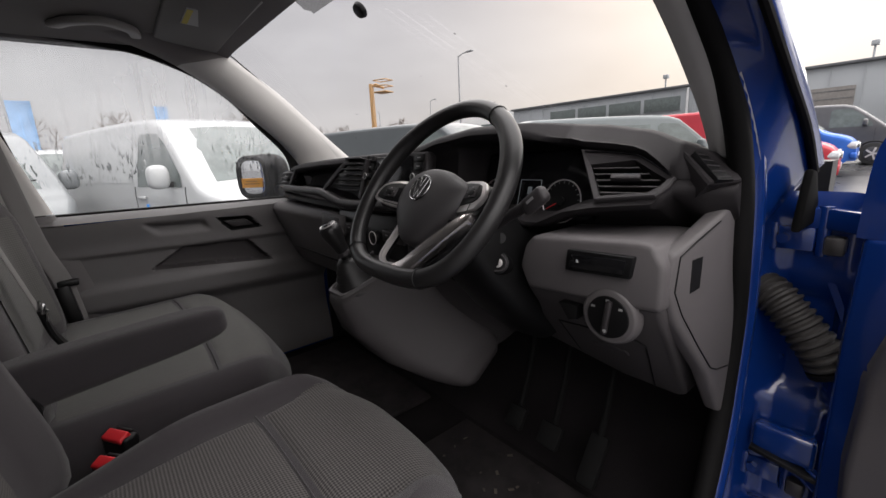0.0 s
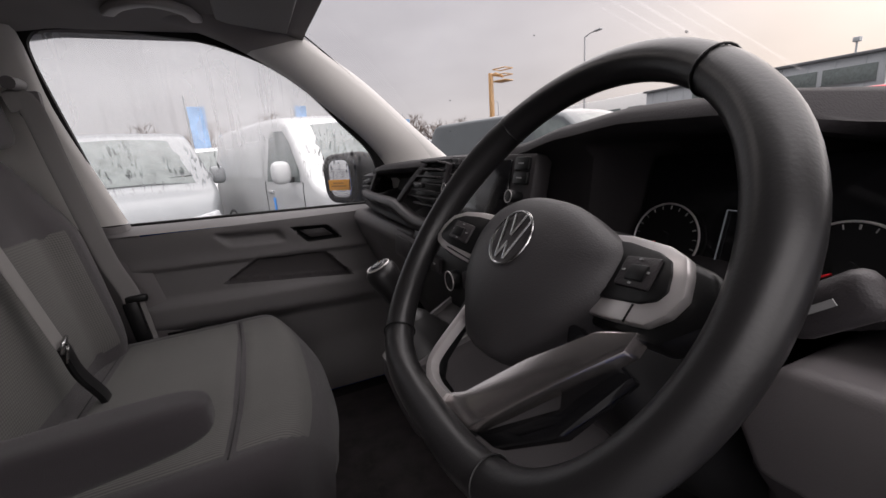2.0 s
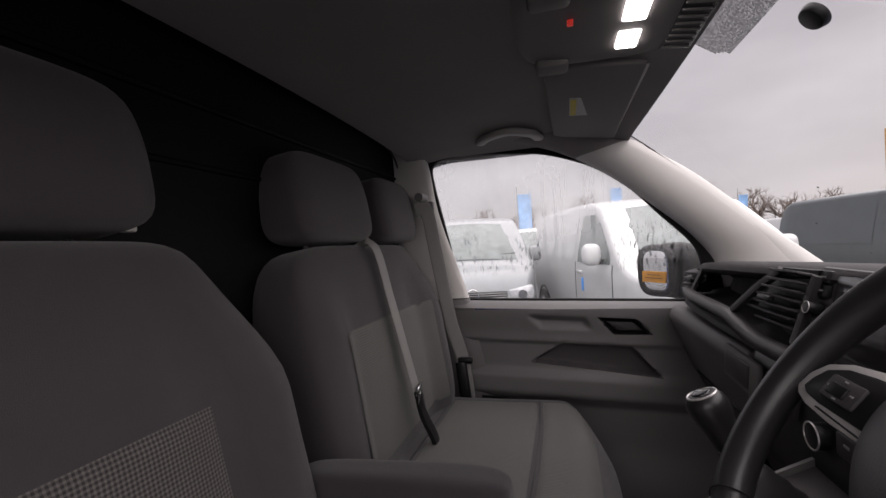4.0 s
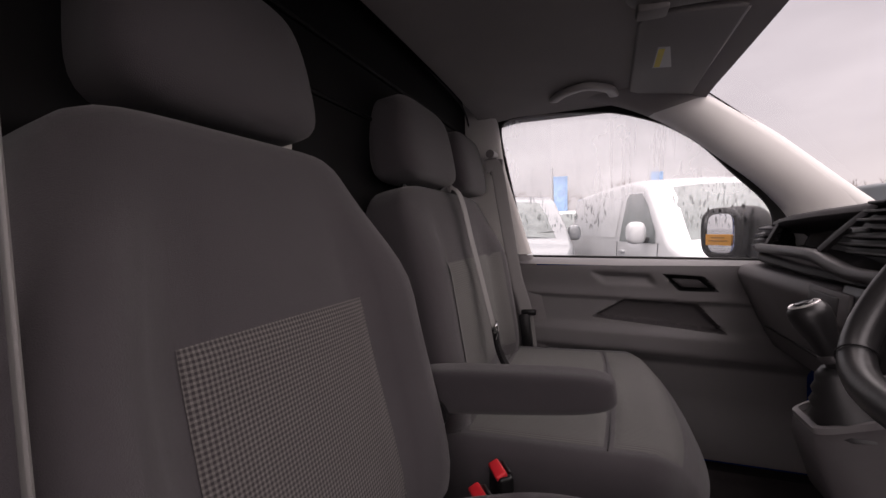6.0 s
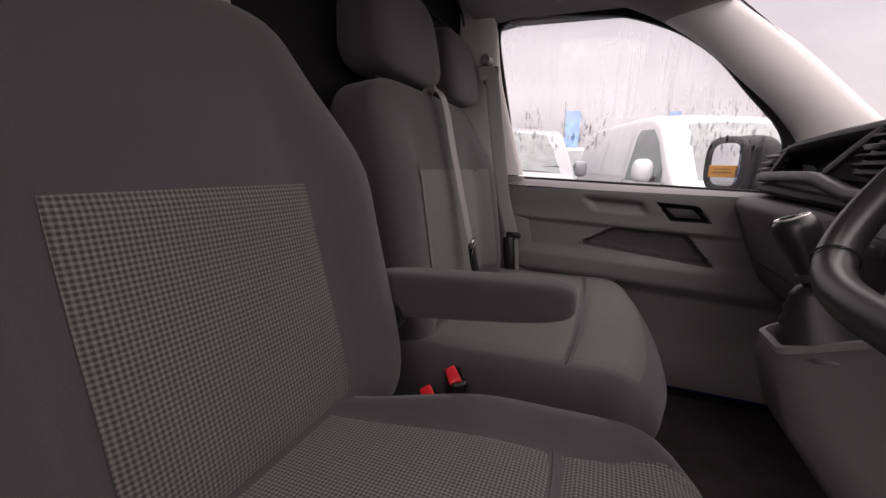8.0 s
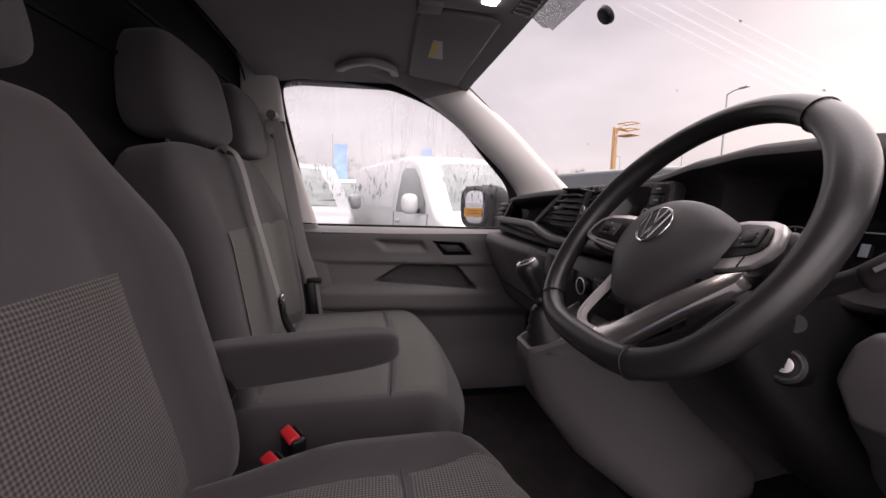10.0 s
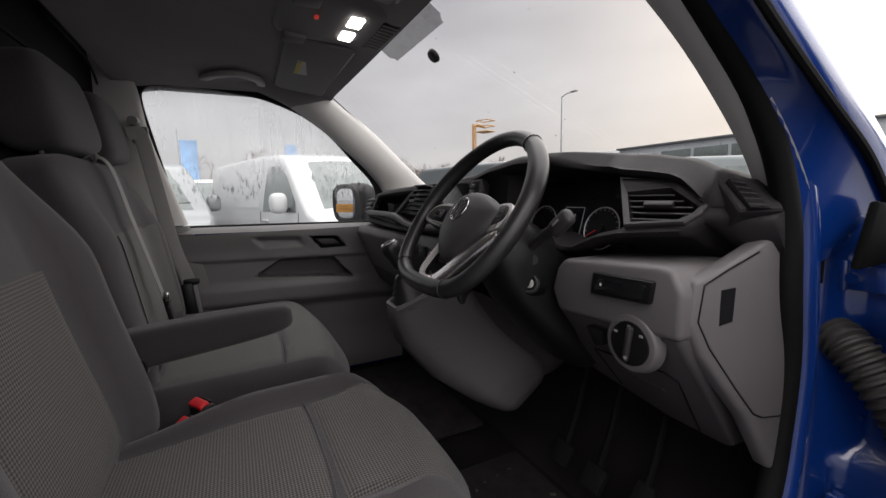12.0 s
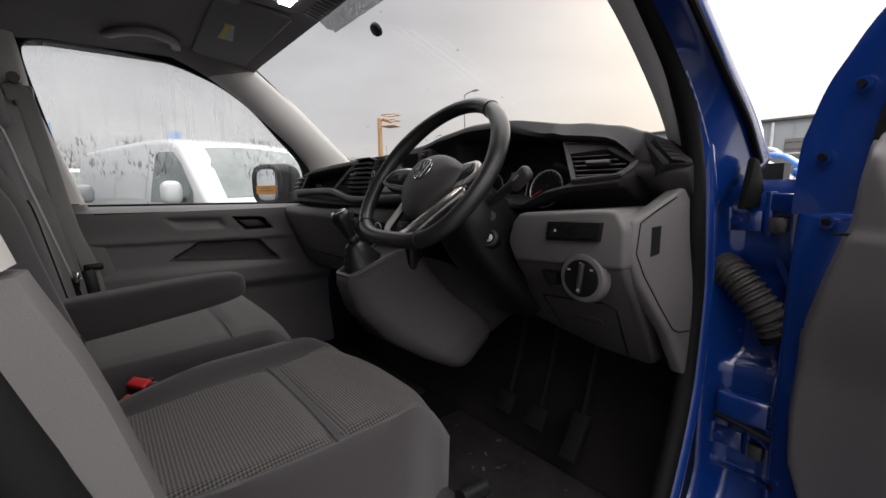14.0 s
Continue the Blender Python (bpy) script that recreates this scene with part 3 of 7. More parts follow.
for sgn in (-1, 1):
    header, pillar = a_pillar(sgn)
    part("pillar_header", header, LINER, van, "cloth-covered corner above the A-pillar", 50)
    part("a_pillar_trim", pillar, PALE, van, "pale grey A-pillar trim", 50)
    bm = B()
    prism(bm, [(0.80, 1.27), (0.93, 1.40), (1.06, 1.30), (1.06, 1.2), (0.80, 1.2)], "x", CX + sgn * 0.735, CX + sgn * 0.78, 0.006)
    part("pillar_foot", bm, PALE, van)

# black rubber seal round the driver's door opening
AP = [(0.792, 0.655, 0.635), (0.789, 0.748, 0.765), (0.787, 0.808, 0.90), (0.787, 0.826, 1.02), (0.789, 0.825, 1.12), (0.791, 0.805, 1.22), (0.787, 0.790, 1.34), (0.779, 0.745, 1.45), (0.766, 0.655, 1.555), (0.748, 0.535, 1.655), (0.720, 0.37, 1.735),
      (0.70, 0.15, 1.775), (0.70, -0.05, 1.775), (0.71, -0.15, 1.75), (0.745, -0.155, 1.6), (0.787, -0.122, 1.4), (0.808, -0.075, 1.2), (0.813, -0.014, 1.0), (0.81, 0.02, 0.8), (0.80, 0.06, 0.64), (0.80, 0.18, 0.575), (0.798, 0.50, 0.572)]
AP = [(CX + x, y, z) for x, y, z in AP]
seal_line = spline(AP, 6, closed=True)
bm = B()
tube(bm, [Vector((p.x + 0.012, p.y + 0.0, p.z)) for p in seal_line], 0.017, 10, closed=True)
part("door_seal", bm, RUBBER, van, "black rubber door seal")


# painted door frame outside the seal: a step, then the outer flange
def frame_ring(off, dx):
    out = []
    n = len(seal_line)
    cy, cz = 0.33, 1.15
    for i, p in enumerate(seal_line):
        t = (seal_line[(i + 1) % n] - seal_line[i - 1]).normalized()
        nrm = Vector((0, t.z, -t.y))
        if nrm.dot(Vector((0, p.y - cy, p.z - cz))) < 0:
            nrm = -nrm
        out.append((p.x + dx, p.y + nrm.y * off, p.z + nrm.z * off))
    return out


bm = B()
bridge(bm, [frame_ring(-0.004, 0.0), frame_ring(0.012, 0.010), frame_ring(0.017, 0.024), frame_ring(0.025, 0.033), frame_ring(0.034, 0.035), frame_ring(0.043, 0.031), frame_ring(0.056, 0.018), frame_ring(0.075, 0.002), frame_ring(0.11, -0.018), frame_ring(0.11, -0.03), frame_ring(0.03, -0.010)], True, False)
part("door_frame", bm, BLUE, van, "blue painted door frame", 45)

# B-pillar trims, pale above the belt and grey below
B_EDGE = [(0.645, -0.19, 1.838), (0.70, -0.165, 1.77), (0.735, -0.145, 1.60), (0.775, -0.10, 1.42), (0.80, -0.06, 1.275), (0.80, -0.035, 1.2), (0.80, 0.0, 1.05), (0.80, 0.03, 0.9), (0.80, 0.05, 0.7)]


def b_pillar(sgn, pts):
    P = spline(pts, 5)
    rings = []
    for p in P:
        x, y, z = p
        sec = [(x + 0.03, y - 0.002, z), (x + 0.003, y, z), (x - 0.012, y - 0.014, z), (x - 0.02, y - 0.05, z), (x - 0.03, y - 0.11, z), (x - 0.03, y - 0.18, z), (x + 0.03, y - 0.18, z)]
        rings.append([(CX + sgn * a, b, c) for a, b, c in sec])
    bm = B()
    bridge(bm, rings)
    return bm


for sgn in (-1, 1):
    part("b_pillar_upper_trim", b_pillar(sgn, B_EDGE[:5]), PALE, van, "pale grey B-pillar trim", 50)
    low = B_EDGE[4:]
    low = [(x - 0.004, y + 0.003, z - (0.004 if i == 0 else 0)) for i, (x, y, z) in enumerate(low)]
    part("b_pillar_lower_trim", b_pillar(sgn, low), GREY, van, "mid-grey lower B-pillar trim", 50)

# left body side behind the door, upper corner trims beside the headliner
for sgn in (-1, 1):
    bm = relief(lambda u, v: (CX + sgn * (0.76 - 0.035 * v), u, 1.795 + 0.025 * v - 0.02 * smooth(0.3, 0.5, u)), steps(-0.32, 0.47, 0.06), steps(0, 1, 0.25))
    thicken(bm, 0.02 * sgn)
    part("cant_rail_trim", bm, LINER, van)
    bm = B()
    prism(bm, [(-0.36, 0.5), (-0.14, 0.5), (-0.16, 1.3), (-0.24, 1.84), (-0.36, 1.84)], "x", CX + sgn * 0.80, CX + sgn * 0.9, 0.005)
    part("rear_quarter", bm, BULK, van)

# windscreen: a bowed pane from the header to the cowl, with printed edge
def ws_pt(u, v, off=0.0):
    w = 0.70 + 0.07 * v
    y0 = 0.53 - 0.05 * u * u
    y1 = 1.24 - 0.20 * u * u
    bow = 0.03 * math.sin(math.pi * v)
    y = y0 + (y1 - y0) * v + bow + off * 0.75
    z = 1.838 - 0.043 * u * u + (1.20 - 1.838 + 0.023 * u * u) * v + bow * 0.9 + off * 0.65
    return (CX + u * w, y, z)


bm = relief(ws_pt, steps(-1, 1, 0.08), steps(0, 1, 0.07))
ws = part("windscreen", bm, SCREENGLASS, van, "laminated windscreen with rain drops")
ws.visible_shadow = False
bm = relief(lambda u, v: ws_pt(u, v, 0.004), steps(-1, 1, 0.012), steps(0, 1, 0.02), lambda u, v: abs(u) > 0.985 or v < 0.012 or v > 0.9)
part("windscreen_border", bm, RUBBER, van)
# faint pale translucent streaks across the glass
STREAK = bpy.data.materials.new("pale_streak")
STREAK.use_nodes = True
_t = STREAK.node_tree
_m = _t.nodes.new("ShaderNodeMixShader")
_m.inputs[0].default_value = 0.05
_a = _t.nodes.new("ShaderNodeBsdfTransparent")
_d = _t.nodes.new("ShaderNodeBsdfTranslucent")
_t.links.new(_a.outputs[0], _m.inputs[1])
_t.links.new(_d.outputs[0], _m.inputs[2])
_t.links.new(_m.outputs[0], _t.nodes["Material Output"].inputs[0])
for k in range(5):
    bm = relief(lambda a, b: ws_pt(0.06 + 0.05 * k + 0.20 * a + 0.05 * a * a + (0.004 + 0.002 * (k % 3)) * b, 0.14 + 0.02 * k + 0.36 * a, -0.002), steps(0, 1, 0.05), [0.0, 1.0])
    sm = part("pale_streak", bm, STREAK, van)
    sm.visible_shadow = False
# grit and leaf scraps on the driver's mat
rg_ = random.Random(11)
bm = B()
for k in range(60):
    x, y = rg_.uniform(0.15, 0.68), rg_.uniform(0.34, 0.80)
    s_ = rg_.uniform(0.002, 0.007) * (1.6 if k % 9 == 0 else 1)
    rbox(bm, (x, y, FLOOR + 0.018), (s_ * rg_.uniform(1, 2.4), s_, 0.002), 0, 1, (rg_.uniform(-20, 20), rg_.uniform(-20, 20), rg_.uniform(0, 180)))
GRIT = mat("dry_grit", (0.06, 0.05, 0.042), 0.9, vary=0.4, vscale=60)
tagged(obj_from("floor_grit", bm, GRIT), "scattered grit and leaf scraps on the mat", "dirt", kind="stuff")
FRIT = bpy.data.materials.new("dotted_ceramic_print")
FRIT.use_nodes = True
_t = FRIT.node_tree
_b = _t.nodes["Principled BSDF"]
_b.inputs["Base Color"].default_value = (0.3, 0.3, 0.305, 1)
_b.inputs["Roughness"].default_value = 0.7
_c = _t.nodes.new("ShaderNodeTexCoord")
_v = _t.nodes.new("ShaderNodeTexVoronoi")
_v.inputs["Scale"].default_value = 380
_t.links.new(_c.outputs["Object"], _v.inputs["Vector"])
_l = _t.nodes.new("ShaderNodeMapRange")
_l.inputs["From Min"].default_value = 0.42
_l.inputs["From Max"].default_value = 0.7
_l.inputs["To Min"].default_value = 0.85
_l.inputs["To Max"].default_value = 0.5
_t.links.new(_v.outputs["Distance"], _l.inputs["Value"])
_t.links.new(_l.outputs[0], _b.inputs["Alpha"])
bm = relief(lambda u, v: ws_pt(u, v, -0.003), steps(-0.26, 0.24, 0.0083), steps(0.0, 0.085, 0.005), lambda u, v: abs(u + 0.01) < 0.25 - 0.03 * smooth(0.05, 0.085, v) ** 2)
part("sensor_patch", bm, FRIT, van, "grey dotted print on the windscreen")
p0 = Vector(ws_pt(0.0, 0.138, -0.006))
p1 = Vector(ws_pt(0.0, 0.138, 0.02))
bm = B()
disc(bm, p0, 0.017, 0.012, (p1 - p0).to_track_quat("Z", "Y").to_matrix().to_4x4(), 28, 0.021, 0.002)
part("mirror_foot", bm, BLACK, van, "round black mirror mount glued to the glass")


# ---- seats ----
def seat_back(bm, w_low, w_top, h, d, n=16):
    """A padded backrest: bulging sides, hollow middle, rounded shoulders. Local: x across, y thickness (front is +y), z up from the base."""
    def shp(q):
        z = q.z
        w = w_low + (w_top - w_low) * smooth(0.1, 1.0, z)
        w *= 1 + 0.03 * math.sin((z + 1) * 1.4)
        y = q.y
        if y > 0:
            bol = smooth(0.52, 0.80, abs(q.x)) * (1 - smooth(0.2, 0.9, z)) * 0.8
            y = y * (1 + bol) + 0.10 * math.cos(z * 1.6) * (1 - q.x * q.x)
        return (q.x * w / w_low, y, z)
    cushion(bm, (0, 0, h / 2), (w_low, d, h), 7.0, n, shape=shp)


def headrest(parent, c, s, rot=(8, 0, 0), posts=0.07):
    bm = B()
    cushion(bm, c, s, 5.0, 12, rot, shape=lambda q: (q.x * (1 - 0.08 * smooth(0.0, 1.0, q.z)), q.y * (1 - 0.12 * q.z), q.z))
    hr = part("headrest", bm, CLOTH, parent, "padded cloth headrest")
    for sx in (-1, 1):
        bm = B()
        tube(bm, [(c[0] + sx * posts, c[1], c[2] - s[2] / 2 - 0.06), (c[0] + sx * posts, c[1], c[2] - s[2] / 2 + 0.04)], 0.006, 8)
        part("headrest_post", bm, BLACK, parent)
    for sx in (-1, 1):
        bm = B()
        rbox(bm, (c[0] + sx * posts, c[1] + 0.004, c[2] - s[2] / 2 - 0.022), (0.05, 0.032, 0.02), 0.006)
        part("headrest_guide", bm, DARK, parent)
    return hr


# driver's seat: base, cushion with checked centre, backrest with checked centre, headrest, armrest
SX = 0.385
drv = thing("driver_seat", "charcoal cloth driver's seat with checked centre panels", "seat", pose(SX, -0.09, 0.80))


def cush_z(a, b, w, bolster=0.028, fall=0.105, roll=0.057):
    """Top of a seat cushion: a across (-1 to 1), b from back to front (0 to 1); sides and front roll off together."""
    e = 2 * roll / w
    z = 0.148 + 0.012 * b
    z += bolster * smooth(0.60, 0.80, abs(a)) * (1 - smooth(0.80, 1.0, abs(a)))
    side = max(0.0, (abs(a) - 1 + e) / e)
    front = max(0.0, (b - 0.76) / 0.24)
    return z - fall * min(1.25, math.hypot(side, front)) ** 2.4


def cushion_body(w, l, seam, bols, round_front=0.12, base=0.0, narrow=0.0, roll=0.057):
    """A seat cushion as a skinned sheet with sides; corners rounded in plan, a tuck along each seam."""
    us_ = steps(-1, 1, 0.05)
    vs2 = steps(0, 1, 0.04)

    def f(a, b):
        lim = 1 - narrow * smooth(0.45, 0.0, b) - 0.16 * smooth(1 - round_front * 3.2, 1.0, b) ** 2
        u, v = a * lim * w / 2, b * l - 0.07 * (1 - b) ** 3
        v -= (0.05 + 0.20 * narrow) * abs(a) ** 3 * smooth(0.35, 1.0, b)
        z = cush_z(a, b, w, bols, roll=roll)
        z -= 0.006 * math.exp(-((v - seam) / 0.006) ** 2) * (1 - smooth(0.5, 0.62, abs(a)))
        z -= 0.035 * smooth(0.40, 0.0, b) * smooth(0.55, 0.95, abs(a)) if narrow else 0.0
        return (u, v, z)
    bm = relief(f, us_, vs2)
    rim = [e for e in bm.edges if len(e.link_faces) == 1]
    r = bmesh.ops.extrude_edge_only(bm, edges=rim)
    nv = [g for g in r["geom"] if isinstance(g, bmesh.types.BMVert)]
    for v in nv:
        v.co.z = base
        v.co.x *= 0.96
        v.co.y = min(v.co.y, l * 0.95) if v.co.y > l * 0.6 else v.co.y
    bm.normal_update()
    bmesh.ops.recalc_face_normals(bm, faces=bm.faces)
    return bm, f


bm, fdrv = cushion_body(0.52, 0.535, 0.30, 0.03, narrow=0.26)
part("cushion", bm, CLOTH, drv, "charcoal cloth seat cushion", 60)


def inset(f, a0, a1, b0, b1, lift, flare=0.0):
    def g(a, b):
        x, y, z = f(a * (1 + flare * smooth(b0, b1, b)), b)
        e = min(a - a0, a1 - a) / 0.06
        e2 = min(b - b0, b1 - b) / 0.04
        return (x, y, z + lift * smooth(0, 1, min(e, e2)) - 0.001)
    return relief(g, steps(a0, a1, 0.025), steps(b0, b1, 0.02))


part("centre_panel", inset(fdrv, -0.60, 0.60, 0.03, 0.555, 0.007), CHECK_C, drv, "dark checked cloth panel", 60)
part("thigh_panel", inset(fdrv, -0.60, 0.60, 0.567, 0.95, 0.008, 0.22), CHECK_C, drv, "dark checked cloth panel", 60)
def seam_line(f, a0, a1, b):
    bm = B()
    tube(bm, [Vector(f(a, b)) + Vector((0, 0, 0.0018)) for a in steps(a0, a1, 0.05)], 0.0014, 6)
    return bm


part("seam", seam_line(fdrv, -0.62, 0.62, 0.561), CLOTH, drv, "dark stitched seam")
bm = B()
rbox(bm, (0, 0.24, -0.02), (0.50, 0.44, 0.1), 0.02)
part("seat_base", bm, DARK, drv)
for sx in (-1, 1):
    bm = B()
    rbox(bm, (sx * 0.2, 0.22, -0.15), (0.04, 0.5, 0.2), 0.008)
    part("seat_rail", bm, BLACK, drv)
bm = B()
rbox(bm, (0.285, 0.16, 0.0), (0.03, 0.36, 0.12), 0.014, 3)
part("side_valance", bm, DARK, drv, "charcoal plastic seat side cover")
bm = B()
tube(bm, [(0.25, 0.44, 0.04), (0.25, 0.49, 0.035)], 0.014, 10)
part("height_knob", bm, BLACK, drv)

bkm = pose(0.002, -0.095, 0.095, 9.5, 0, 0)
bm = B()
seat_back(bm, 0.56, 0.42, 0.60, 0.145)
move(bm, bm.verts, bkm)


def lumbar(bm):
    """Pushes the small of the back forward."""
    for v in bm.verts:
        v.co.y += 0.024 * (1 - smooth(0.095, 0.47, v.co.z))
    return bm


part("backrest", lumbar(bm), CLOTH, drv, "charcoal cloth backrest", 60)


def back_front(u, z, w_low, w_top, h, d):
    """Front face of a backrest at u across (metres) and z up."""
    q = 2 * z / h - 1
    w = (w_low + (w_top - w_low) * smooth(0.1, 1.0, q)) * (1 + 0.03 * math.sin((q + 1) * 1.4))
    a = 2 * u / w
    bol = smooth(0.52, 0.80, abs(a)) * (1 - smooth(0.2, 0.9, q)) * 0.8
    p = 7.0
    base = max(0.0, 1 - abs(a) ** p - abs(q) ** p) ** (1 / p)
    return d / 2 * (base * (1 + bol) + 0.10 * math.cos(q * 1.6) * (1 - a * a))


def back_panel(u0, u1, z0, z1, w_low, w_top, h, d, lift, m, top_narrow=1.0):
    def g(a, z):
        k = 1 + (top_narrow - 1) * (z - z0) / (z1 - z0)
        u = a * k
        e = smooth(0, 0.02, min(a - u0, u1 - a)) * smooth(0, 0.02, min(z - z0, z1 - z))
        return m @ Vector((u, back_front(u, z, w_low, w_top, h, d) + lift * e + 0.0015, z))
    bm = relief(g, steps(u0, u1, 0.012), steps(z0, z1, 0.015))
    bmesh.ops.reverse_faces(bm, faces=bm.faces)
    return bm


part("back_panel", lumbar(back_panel(-0.160, 0.150, 0.06, 0.368, 0.56, 0.42, 0.60, 0.145, 0.004, bkm, 0.97)), CHECK_B, drv, "dark checked cloth back panel", 60)
headrest(drv, (0.0, -0.195, 0.797), (0.30, 0.12, 0.20))
# narrow pale strip set in the gap below the headrest
bm = B()
rbox(bm, (-0.090, -0.212, 0.716), (0.150, 0.016, 0.016), 0.005)
part("pale_strip", bm, PALE, drv, "pale strip under the headrest")
bm = B()
cushion(bm, (-0.300, 0.114, 0.294), (0.072, 0.36, 0.066), 4.5, 12, (5, 0, 0), shape=lambda q: (q.x, q.y, q.z * (1.12 - 0.16 * q.y)))
part("armrest", bm, ARMCL, drv, "fold-down cloth armrest", 60)
bm = B()
disc(bm, (-0.272, -0.01, 0.25), 0.03, 0.03, pose(0, 0, 0, 0, 90, 0), 20)
part("armrest_pivot", bm, BLACK, drv)

# double passenger bench
bench = thing("bench_seat", "charcoal two-place passenger bench with woven grey panels", "bench seat", pose(-0.355, -0.10, 0.80))
bm, fb = cushion_body(0.775, 0.495, 0.307, 0.0, round_front=0.08, base=0.02, roll=0.042)
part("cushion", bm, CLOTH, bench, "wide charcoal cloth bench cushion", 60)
part("centre_panel", inset(fb, -0.84, 0.84, 0.12, 0.61, 0.005), RIB_C, bench, "grey woven bench panel", 60)
part("thigh_panel", inset(fb, -0.84, 0.84, 0.630, 0.90, 0.005), RIB_C, bench, "grey woven bench panel", 60)
for b in (0.62, 0.11):
    part("seam", seam_line(fb, -0.86, 0.86, b), WEBDK, bench, "dark stitched seam")
bm = B()
rbox(bm, (0, 0.22, -0.1), (0.66, 0.40, 0.28), 0.02)
part("bench_base", bm, BLACK, bench)
bbm = pose(0, -0.08, 0.10, 9.0, 0, 0)
bm = B()
seat_back(bm, 0.74, 0.68, 0.585, 0.13)
move(bm, bm.verts, bbm)
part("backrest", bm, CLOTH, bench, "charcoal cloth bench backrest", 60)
part("back_panel", back_panel(-0.27, 0.29, 0.07, 0.385, 0.74, 0.68, 0.585, 0.13, 0.004, bbm), RIB_B, bench, "grey woven back panel", 60)
for hx in (0.165, -0.20):
    headrest(bench, (hx, -0.155, 0.785), (0.335 if hx > 0 else 0.285, 0.115, 0.20), (7, 0, 0))

# seat belts
belt = thing("centre_seat_belt", "grey lap belt hanging over the bench backrest", "seat belt")
bm = B()
tube(bm, spline([(-0.315, -0.265, 1.40), (-0.32, -0.235, 1.475), (-0.325, -0.185, 1.475), (-0.335, -0.15, 1.33), (-0.345, -0.105, 1.13), (-0.347, -0.098, 1.10)], 8), 0.01, 10, flat=(0.022, 0.0016), up=(0, 1, 0.2))
part("webbing", bm, BELT, belt, "grey webbing")
bm = B()
tube(bm, spline([(-0.348, -0.095, 1.095), (-0.355, -0.085, 1.03), (-0.365, -0.06, 0.965), (-0.37, -0.06, 0.93)], 6), 0.01, 8, flat=(0.017, 0.007), up=(0, 1, 0.2))
part("tongue_sleeve", bm, BLACK, belt)
bm = B()
rbox(bm, (-0.347, -0.092, 1.098), (0.05, 0.008, 0.026), 0.003, 2, (-12, 0, 12))
rbox(bm, (-0.335, -0.086, 1.082), (0.026, 0.004, 0.03), 0.001, 1, (-12, 0, 12))
part("belt_tongue", bm, CHROME, belt, "chrome belt tongue")

for sgn, nm in ((-1, "grey three-point belt on the passenger's B-pillar"), (1, "grey three-point belt on the driver's B-pillar")):
    bt = thing("seat_belt", nm, "seat belt")
    X = CX + sgn * 0.660
    low = 0.0 if sgn < 0 else 0.018   # the driver's strap hangs closer to the seat low down
    bm = B()
    tube(bm, spline([(X, -0.20, 1.60), (X + sgn * 0.015, -0.165, 1.60), (X + sgn * 0.022, -0.140, 1.45), (X + sgn * (0.050 - low), -0.105, 1.2), (X + sgn * (0.060 - low), -0.07, 1.06), (X + sgn * (0.065 - low), -0.05, 0.85)], 8), 0.01, 10, flat=(0.023, 0.0016), up=(sgn * -1, 0.35, 0))
    part("webbing", bm, BELT, bt, "grey webbing")
    bm = B()
    tube(bm, [(X - sgn * 0.03, -0.175, 1.640), (X + sgn * 0.03, -0.175, 1.643)], 0.015, 12)
    rbox(bm, (X + sgn * 0.03, -0.165, 1.60), (0.02, 0.05, 0.06), 0.008)
    part("upper_anchor", bm, MID, bt, "grey belt guide")
    bm = B()
    rbox(bm, (X + sgn * (0.060 - low), -0.062, 1.065), (0.02, 0.055, 0.022), 0.006)
    part("belt_slot", bm, BLACK, bt)
    bm = B()
    rbox(bm, (X + sgn * (0.062 - 1.6 * low), -0.085 if sgn > 0 else -0.07, 0.97), (0.03, 0.04, 0.18), 0.008, 2, (6, 0, 0))
    part("buckle_sleeve", bm, BLACK, bt)

for c, rz in (((0.043, 0.005, 0.910), 32), ((0.122, -0.010, 0.908), 36)):
    bk = thing("belt_buckle", "black seat belt buckle with a red release button", "buckle", pose(*c, 0, 0, rz), "belt buckles")
    bm = B()
    rbox(bm, (0, 0, -0.03), (0.062, 0.03, 0.09), 0.008, 3)
    part("housing", bm, BLACK, bk)
    bm = B()
    rbox(bm, (0, -0.006, 0.012), (0.050, 0.022, 0.016), 0.004, 3, (24, 0, 0))
    part("release_button", bm, RED, bk, "red release button")
    bm = B()
    rbox(bm, (0, 0.010, 0.016), (0.04, 0.006, 0.006), 0.002)
    part("slot", bm, BLACK, bk)
    bm = B()
    tube(bm, [(0, 0, -0.07), (0, -0.02, -0.16)], 0.012, 8)
    part("stalk", bm, BLACK, bk)


# ---- dashboard ----
dash = thing("dashboard", "black and grey moulded van dashboard", "dashboard")
STN = [  # x, top z, lip y, lower lip z, lower lip y
    (-0.80, 1.372, 0.690, 1.262, 0.655), (-0.70, 1.384, 0.662, 1.262, 0.625), (-0.55, 1.394, 0.642, 1.262, 0.607), (-0.35, 1.402, 0.636, 1.256, 0.603), (-0.15, 1.408, 0.638, 1.252, 0.607),
    (0.02, 1.412, 0.645, 1.256, 0.618), (0.14, 1.424, 0.652, 1.264, 0.632), (0.24, 1.442, 0.648, 1.264, 0.640), (0.34, 1.452, 0.645, 1.264, 0.640), (0.45, 1.450, 0.642, 1.262, 0.632), (0.55, 1.440, 0.640, 1.262, 0.622),
    (0.63, 1.426, 0.642, 1.264, 0.612), (0.70, 1.404, 0.652, 1.266, 0.610), (0.735, 1.386, 0.684, 1.270, 0.612), (0.774, 1.346, 0.716, 1.274, 0.616)]


